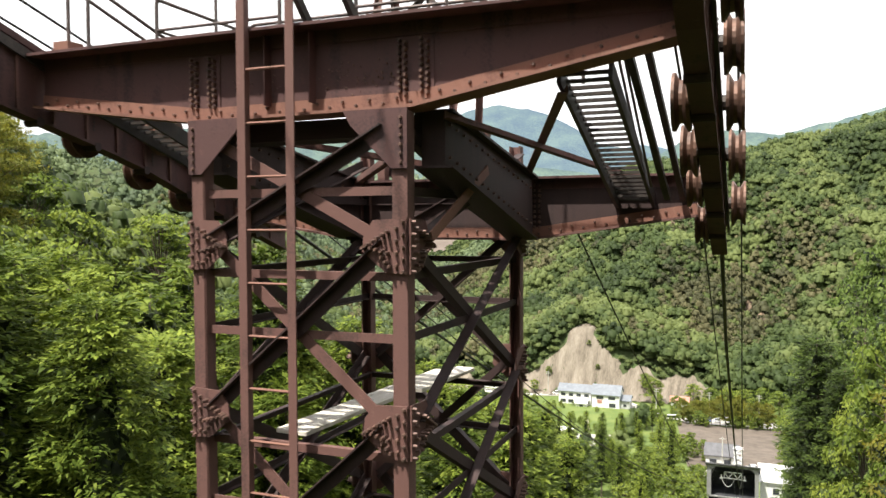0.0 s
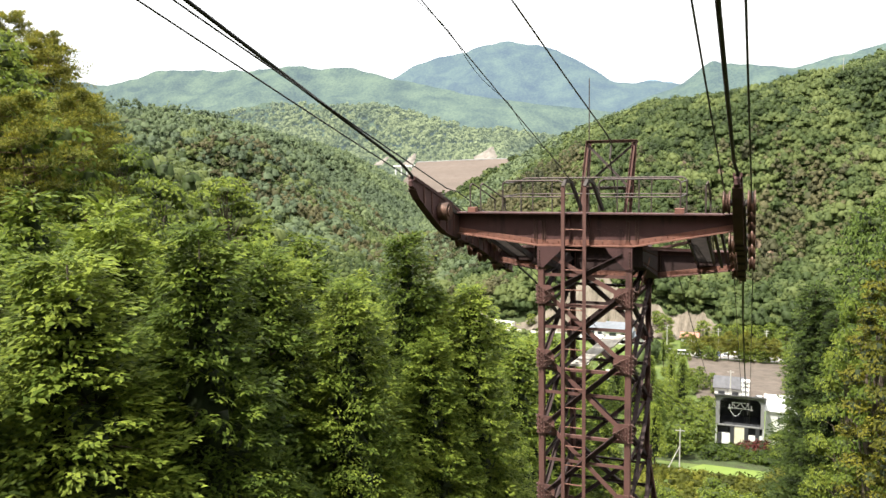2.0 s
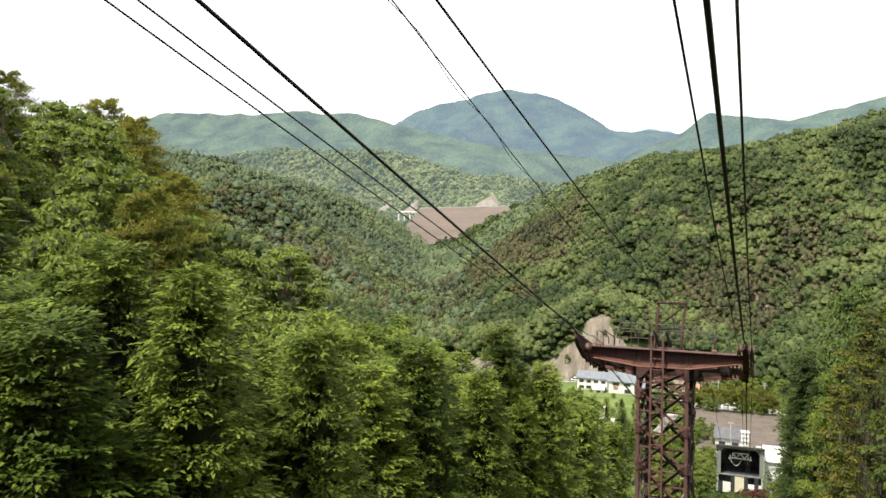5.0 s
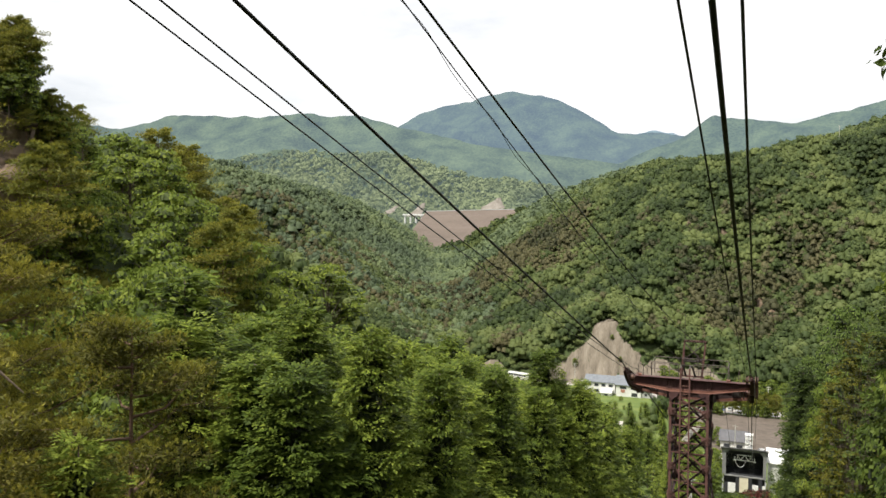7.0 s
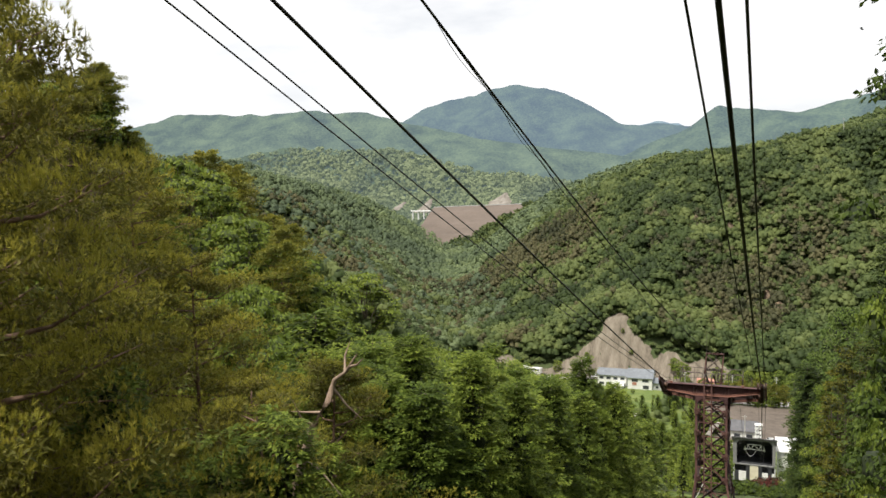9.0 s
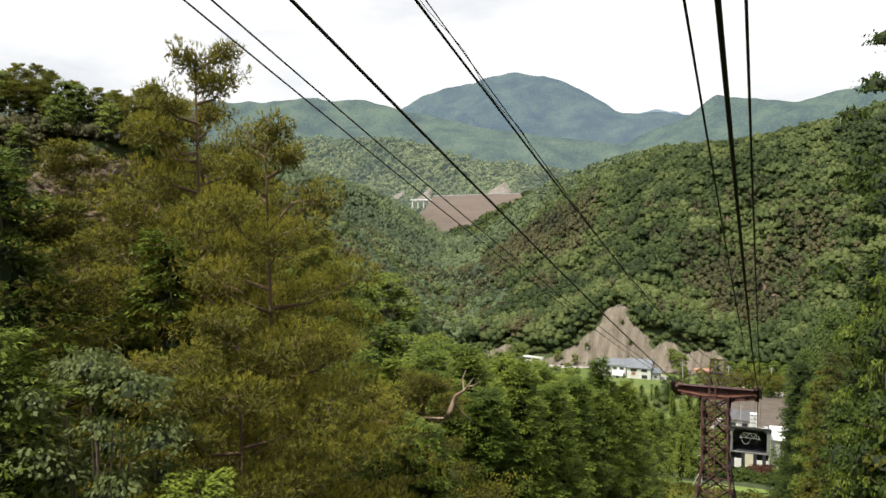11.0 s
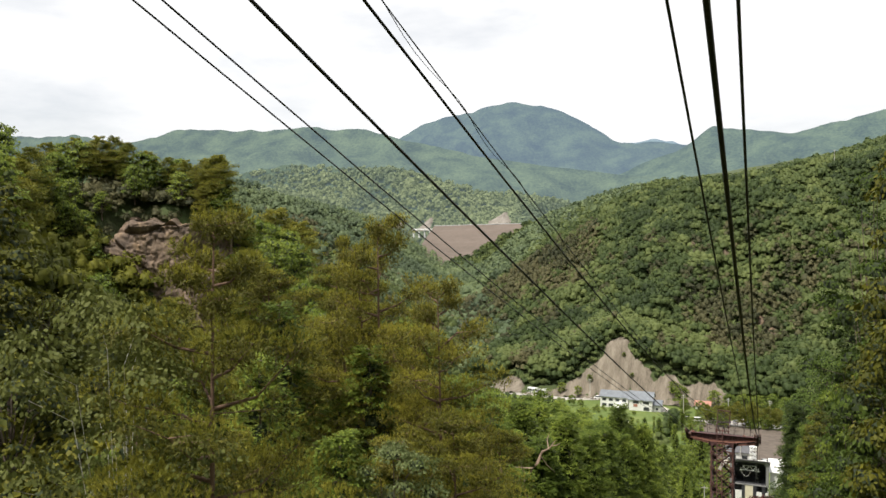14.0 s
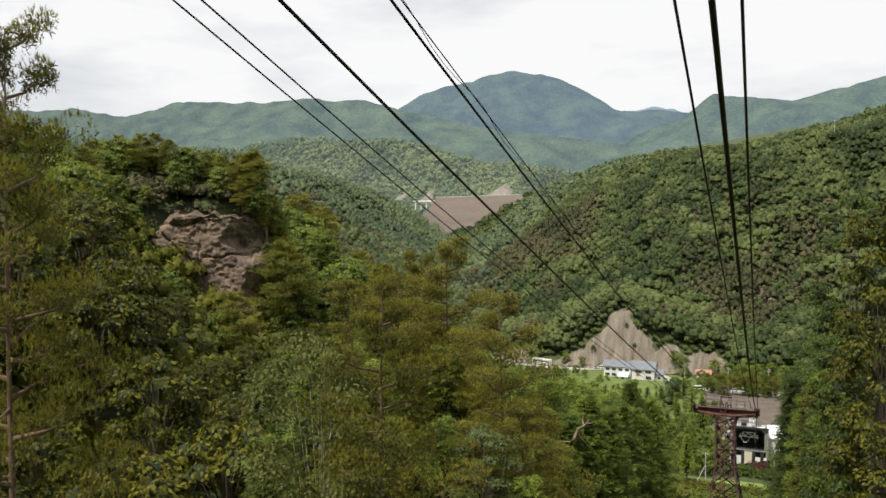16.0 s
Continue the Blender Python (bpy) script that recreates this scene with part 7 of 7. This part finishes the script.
def gabled(name, label, x0, x1, y0, y1, z0, eaves, ridge, wall, roof, windows, group="", along_x=True, storey=2.6):
    """A house: walls, a pitched roof with eaves, and framed windows on the side that faces the line."""
    ob = thing(name, label, "house", pose((x0 + x1) / 2, (y0 + y1) / 2, z0), group)
    w, d = (x1 - x0) / 2, (y1 - y0) / 2
    bm = bmesh.new()
    box(bm, (-w, -d, -1), (w, d, eaves))
    if not along_x:
        vs = [bm.verts.new(q) for q in ((-w, -d, eaves), (w, -d, eaves), (0, -d, ridge), (-w, d, eaves), (w, d, eaves), (0, d, ridge))]
        bm.faces.new(vs[:3])
        bm.faces.new(vs[5:2:-1])
    else:
        vs = [bm.verts.new(q) for q in ((-w, -d, eaves), (-w, d, eaves), (-w, 0, ridge), (w, -d, eaves), (w, d, eaves), (w, 0, ridge))]
        bm.faces.new(vs[:3])
        bm.faces.new(vs[5:2:-1])
    part("wall", bm, wall, ob)
    e = 0.5
    for s in (-1, 1):
        bm = bmesh.new()
        if along_x:
            k = (ridge - eaves) / d
            q = ((-w - e, s * (d + e), eaves - k * e), (w + e, s * (d + e), eaves - k * e), (w + e, 0, ridge + 0.1), (-w - e, 0, ridge + 0.1))
        else:
            k = (ridge - eaves) / w
            q = ((s * (w + e), -d - e, eaves - k * e), (s * (w + e), d + e, eaves - k * e), (0, d + e, ridge + 0.1), (0, -d - e, ridge + 0.1))
        fc = bm.faces.new([bm.verts.new(p) for p in q])
        g = bmesh.ops.extrude_face_region(bm, geom=[fc])
        bmesh.ops.translate(bm, vec=(0, 0, 0.22), verts=[p for p in g["geom"] if isinstance(p, bmesh.types.BMVert)])
        bmesh.ops.recalc_face_normals(bm, faces=bm.faces)
        part("roof", bm, roof, ob)
    for wx, wz, ww, wh in windows:
        bm = bmesh.new()
        box(bm, (wx - ww / 2 - 0.1, -d - 0.06, wz - 0.1), (wx + ww / 2 + 0.1, -d - 0.003, wz + wh + 0.1))
        fr = part("window", bm, M_CONC, ob)
        bm = bmesh.new()
        box(bm, (wx - ww / 2, -d - 0.10, wz), (wx + ww / 2, -d - 0.063, wz + wh))
        part("pane", bm, M_GLASS, fr)
    return ob


gz = land1(-64, 306)
gabled("guest_house", "long two-storey white house with a grey roof", -71.5, -58.6, 305, 312, gz, 5.2, 7.2, M_WALL, M_ROOF,
       [(-4.6 + 3.1 * i, 3.2, 1.7, 1.1) for i in range(4)] + [(-4.6 + 3.1 * i, 0.6, 2.0, 1.2) for i in range(4)])
gabled("shop_house", "white two-storey house with a grey gable roof", -57.6, -47.0, 302, 311, gz, 5.4, 8.2, M_WALL, M_ROOF,
       [(-2.2, 3.6, 2.6, 1.1), (2.4, 3.6, 2.6, 1.1), (2.6, 0.6, 2.4, 1.5)], along_x=True)
bm = bmesh.new()
box(bm, (-0.9, -0.05, 0), (0.9, 0.05, 1.3))
sign = tagged(part("shop_sign", bm, M_REDROOF), "reddish sign board on the white house", "sign")
sign.matrix_world = pose(-54.6, 301.9, gz + 2.0)
gabled("lean_to", "low white lean-to shed before the house", -63.5, -59.5, 300.5, 304.6, gz - 0.3, 2.0, 2.9, M_WHITE, M_WALL, [(0, 0.6, 1.4, 0.8)])
gabled("side_shed", "grey shed beside the white house", -46.8, -43.2, 303, 309, gz, 3.4, 4.8, M_CONC, M_ROOF, [(0, 1.0, 1.2, 1.0)])
gz = land1(-26, 317)
gabled("red_roof_hut", "small hut with a faded red roof", -29, -22.5, 314.5, 319.5, gz, 2.4, 3.7, M_WALL, M_REDROOF, [(-1.2, 0.9, 1.2, 0.9)])
gz = land1(-7, 232)
gabled("rest_house", "low rest house with a dark grey roof", -11.5, -3.2, 228, 237, gz, 3.2, 5.2, M_WALL, M_DARKROOF, [(-2.2, 1.0, 1.8, 1.1), (1.6, 1.0, 1.8, 1.1)])
gz = land1(-51, 258)
gabled("farm_shed", "pale flat shed in the yard", -60.5, -53.0, 243, 250, gz, 2.6, 3.2, M_WHITE, M_WALL, [(0, 0.8, 1.6, 0.9)])
gz = land1(4.3, 188)
gabled("station_annex", "plain white annex beside the station", 2.3, 9.0, 184, 197, gz, 8.6, 8.9, M_WALL, M_WALL, [(-0.2, 6.0, 1.2, 1.3), (-0.2, 2.4, 1.2, 1.3)])

# white stair tower behind the station
gz = land1(-3, 224)
ob = thing("stair_tower", "white steel stair tower", "stairs", pose(-2.9, 224.5, gz))
for x in (-0.9, 0.9):
    for y in (-0.9, 0.9):
        bm = bmesh.new()
        box(bm, (x - 0.12, y - 0.12, -0.2), (x + 0.12, y + 0.12, 6.2))
        part("post", bm, M_WHITE, ob)
for k in range(4):
    bm = bmesh.new()
    box(bm, (-1.1, -1.1, 1.4 * k + 0.8), (1.1, 1.1, 1.4 * k + 0.95))
    part("landing", bm, M_WHITE, ob)
    bm = bmesh.new()
    bar(bm, (-0.9 if k % 2 else 0.9, -0.9, 1.4 * k + 0.9), (0.9 if k % 2 else -0.9, -0.9, 1.4 * k + 2.3), 0.5, 0.12)
    part("flight", bm, M_WHITE, ob)
bm = bmesh.new()
box(bm, (-1.2, -1.2, 6.2), (1.2, 1.2, 6.4))
part("canopy", bm, M_WHITE, ob)

for i in range(34):
    x, y = rt.uniform(-74, -22), rt.uniform(258, 302)
    if -62 < x < -44 and y > 292:
        continue
    plant(rt.choice(K_SHRUB), x, y, rt.uniform(0.14, 0.30), rt.uniform(0, 6.28), "valley shrubs")

# pale stone pillar in the garden
gz = land1(-50.8, 257.8)
ob = thing("stone_pillar", "pale stone garden pillar with a pointed cap", "pillar", pose(-50.8, 257.8, gz))
for name, r1, r2, z0, z1 in (("plinth", 1.0, 0.9, -0.2, 0.7), ("shaft", 0.62, 0.50, 0.7, 2.9), ("cap", 0.85, 0.1, 2.9, 3.9)):
    bm = bmesh.new()
    rod(bm, (0, 0, z0), (0, 0, z1), r1, 8, r2)
    part(name, bm, M_CREAM, ob)


# ---- vehicles ----
def paint(name, c):
    m, n, l, b = material(name)
    noise_ = n.new("ShaderNodeTexNoise")
    noise_.inputs["Scale"].default_value = 3
    r = ramp(n, ((0.3, tuple(q * 0.85 for q in c)), (0.7, c)))
    l.new(noise_.outputs["Fac"], r.inputs["Fac"])
    l.new(r.outputs["Color"], b.inputs["Base Color"])
    b.inputs["Roughness"].default_value, b.inputs["Coat Weight"].default_value = 0.35, 0.5
    return m


PAINTS = {"white": paint("car_white", (0.80, 0.80, 0.79)), "silver": paint("car_silver", (0.45, 0.46, 0.47)), "black": paint("car_black", (0.03, 0.03, 0.035)), "blue": paint("car_blue", (0.05, 0.09, 0.20))}


def car(x, y, turn, colour, van=False):
    ob = thing("van" if van else "car", f"{colour} {'boxy van' if van else 'passenger car'} parked in the valley", "car", pose(x, y, land1(x, y) + 0.16, 0, 0, turn), "parked cars")
    h0, h1 = (0.95, 1.85) if van else (0.82, 1.45)
    bm = bmesh.new()
    box(bm, (-2.1, -0.85, 0.28), (2.1, 0.85, h0), None, 0.12)
    part("body", bm, PAINTS[colour], ob)
    bm = bmesh.new()
    a, b_, c_, d_ = (-2.0, -1.8, 1.4, 2.0) if van else (-1.7, -1.1, 0.5, 1.15)
    vs = [bm.verts.new((px, py, pz)) for py in (-0.78, 0.78) for px, pz in ((a, h0 - 0.02), (d_, h0 - 0.02), (c_, h1), (b_, h1))]
    for q in ((0, 1, 2, 3), (7, 6, 5, 4), (0, 4, 5, 1), (1, 5, 6, 2), (2, 6, 7, 3), (3, 7, 4, 0)):
        bm.faces.new([vs[i] for i in q])
    bmesh.ops.recalc_face_normals(bm, faces=bm.faces)
    part("cabin", bm, M_GLASS, ob, "dark glazed cabin")
    bm = bmesh.new()
    box(bm, (b_ + 0.02, -0.74, h1 - 0.002), (c_ - 0.02, 0.74, h1 + 0.05))
    part("car_roof", bm, PAINTS[colour], ob)
    for wx in (-1.3, 1.3):
        for wy in (-0.78, 0.78):
            bm = bmesh.new()
            rod(bm, (wx, wy - 0.1, 0.14), (wx, wy + 0.1, 0.14), 0.31, 14)
            part("wheel", bm, M_TYRE, ob)


rc = random.Random(9)
for i in range(9):
    car(-19.5 + 2.9 * i, 291.5 + 0.25 * i + rc.uniform(-0.3, 0.3), 90 + rc.uniform(-5, 5), rc.choice(("white", "silver", "black", "silver", "blue")), rc.random() < 0.3)
for x, y, t, c, v in ((0.2, 222.5, 10, "white", True), (3.2, 224.5, 20, "white", False), (1.2, 226.8, 15, "silver", False), (5.5, 222.0, 5, "white", False), (-26, 288.5, 15, "white", True), (-30.5, 290.5, 20, "silver", False), (-75.5, 320.5, 8, "white", False),
                      (-48.5, 244, 60, "white", True), (-46, 240, 70, "white", False), (-51.5, 240.5, 80, "silver", False)):
    car(x, y, t, c, v)
# a coach on the valley road
ob = thing("coach", "white coach parked on the valley road", "bus", pose(-106.5, 319.5, land1(-106.5, 319.5) + 0.2, 0, 0, -14))
bm = bmesh.new()
box(bm, (-5.2, -1.2, 0.35), (5.2, 1.2, 3.1), None, 0.15)
part("body", bm, PAINTS["white"], ob)
for k in range(7):
    bm = bmesh.new()
    box(bm, (-4.8 + 1.38 * k, -1.235, 1.55), (-3.6 + 1.38 * k, -1.203, 2.55))
    part("window", bm, M_GLASS, ob)
bm = bmesh.new()
box(bm, (-5.0, -1.225, 0.75), (5.0, -1.203, 1.15))
part("stripe", bm, M_CYPRESS, ob, "green stripe")
for wx in (-3.4, 3.2):
    for wy in (-1.05, 1.05):
        bm = bmesh.new()
        rod(bm, (wx, wy - 0.14, 0.28), (wx, wy + 0.14, 0.28), 0.48, 16)
        part("wheel", bm, M_TYRE, ob)


# ---- poles ----
def utility_pole(x, y, h, arms=2, strut=None):
    z = land1(x, y)
    ob = thing("utility_pole", "grey concrete utility pole with short crossarms", "pole", pose(x, y, z), "utility poles")
    bm = bmesh.new()
    rod(bm, (0, 0, -0.8), (0, 0, h), 0.17, 10, 0.10)
    part("shaft", bm, M_POLE, ob)
    for k in range(arms):
        bm = bmesh.new()
        box(bm, (-0.9, -0.06, h - 0.5 - 0.8 * k), (0.9, 0.06, h - 0.38 - 0.8 * k))
        part("crossarm", bm, M_POLE, ob)
    if strut:
        bm = bmesh.new()
        rod(bm, (strut[0], strut[1], -0.5), (0, 0, h * 0.65), 0.11, 8)
        part("strut", bm, M_POLE, ob)


for args in ((-13.5, 142.5, 10.0, 1, (-3.2, -1.0)), (-7.0, 224.5, 9.0, 1), (-33, 300, 9.5), (-14, 300, 9.5), (3, 302, 9.5), (-80, 322, 9.5), (44.5, 538, 15.0)):
    utility_pole(*args)

# ---- trees and bushes of the valley ----
for i in range(64):                                      # bushes under the ropeway
    y = 34 + 82 * rt.random()
    x = rt.uniform(-11 - 0.12 * y, 3 + 0.015 * y)
    plant(rt.choice(K_SHRUB), x, y, rt.uniform(0.36, 0.62), rt.uniform(0, 6.28), "bushes under the ropeway")
for i in range(26):
    x, y = rt.uniform(-34, -16), rt.uniform(120, 215)
    plant(rt.choice(K_BROAD_FAR + K_CYP_FAR[:1]), x, y, rt.uniform(0.55, 0.9), rt.uniform(0, 6.28), "valley trees")
for x, y, s in ((-36, 236, 0.55), (-40, 226, 0.62), (-44, 222, 0.66), (-33, 246, 0.5), (-47, 214, 0.7), (-52, 222, 0.66), (-56, 226, 0.6), (-30, 262, 0.5), (-66, 232, 0.6), (-72, 236, 0.55)):
    plant(rt.choice(K_CYP_FAR), x, y, s, rt.uniform(0, 6.28), "small valley conifers")
for x, y, s in ((-36, 318, 0.95), (-33, 306, 0.6), (-40, 328, 0.7), (-21, 320, 0.8), (-14, 312, 0.85), (-8, 316, 0.8), (-2, 312, 0.9), (4, 316, 0.9), (-26, 304, 0.6), (10, 310, 0.95), (-16, 303, 0.62), (-22, 300, 0.5),
                (-86, 322, 0.5), (-95, 325, 0.55), (-82, 331, 0.38), (-66, 339, 0.25), (-61, 333, 0.25), (-79, 296, 0.4), (-84, 300, 0.5), (-30, 276, 0.55), (-27, 270, 0.5), (-36, 282, 0.45)):
    plant(rt.choice(K_BROAD_FAR), x, y, s, rt.uniform(0, 6.28), "valley trees")
for i in range(60):
    x, y = rt.uniform(-95, -20), rt.uniform(196, 250)
    if -60 < x < -40 and 228 < y < 262:
        continue
    plant(rt.choice(K_BROAD_FAR + K_CYP_FAR), x, y, rt.uniform(0.40, 0.62) * (1.0 if y < 225 else 0.7), rt.uniform(0, 6.28), "valley trees")
for i in range(18):
    plant(rt.choice(K_SHRUB), rt.uniform(-20, -10.5), rt.uniform(188, 250), rt.uniform(0.35, 0.6), rt.uniform(0, 6.28), "valley trees")
for i in range(46):                                      # shrubs round the foot of the cliff and on its brow
    a, b = rt.uniform(-13, 13), (rt.uniform(10.5, 17) if i < 26 else rt.uniform(-10, -3.5))
    x, y = -72.2 + 0.866 * a + 0.50 * b, 13.6 + 0.50 * a - 0.866 * b
    plant(rt.choice(K_SHRUB if i % 4 else K_PINE_FAR), x, y, rt.uniform(0.26, 0.42) if i < 26 else rt.uniform(0.3, 0.6), rt.uniform(0, 6.28), "cliff shrubs")
for i in range(14):
    plant(rt.choice(K_SHRUB), rt.uniform(-22, 9), rt.uniform(280, 287), rt.uniform(0.4, 0.62), rt.uniform(0, 6.28), "valley trees")
for i in range(11):                                      # pines that screen the car park
    plant(rt.choice(K_PINE_FAR), -21 + 2.6 * i + rt.uniform(-1, 1), 284.5 + rt.uniform(-1.5, 2), rt.uniform(0.62, 0.85), rt.uniform(0, 6.28), "pines by the car park")
for i in range(16):
    plant(rt.choice(K_BROAD_FAR), rt.uniform(9, 26), rt.uniform(190, 292), rt.uniform(0.6, 0.95), rt.uniform(0, 6.28), "valley trees")
for i in range(16):                                      # screen beside the station
    x, y = (rt.uniform(4.5, 14), rt.uniform(135, 180)) if i < 9 else (rt.uniform(-19, -10.5), rt.uniform(164, 188))
    plant(rt.choice(K_SHRUB), x, y, rt.uniform(0.45, 0.8), rt.uniform(0, 6.28), "bushes by the station")
K_RED = tree_kind(broad(95, 2.6, 1.9, 700, 0.34, 0.1, 12), "maple_bush", "low dark red maple bush before the station", "bush", M_BARK, M_RED)
for x, y, s in ((-1.6, 172.5, 1.35), (1.2, 173, 1.5), (-3.4, 173.5, 0.9), (2.8, 172.0, 1.2)):
    plant(K_RED, x, y, s, rt.uniform(0, 6.28), "red bushes")
K_BUSH = tree_kind(broad(96, 2.0, 1.8, 700, 0.30, 0.05, 12), "garden_bush", "rounded green garden bush", "bush", M_BARK, M_BROAD)
for i in range(12):
    plant(K_BUSH, -9 + 1.2 * i, 171.0 + rt.uniform(-1.5, 1.5) - 0.25 * abs(i - 6), rt.uniform(1.0, 1.5), rt.uniform(0, 6.28), "garden bushes")
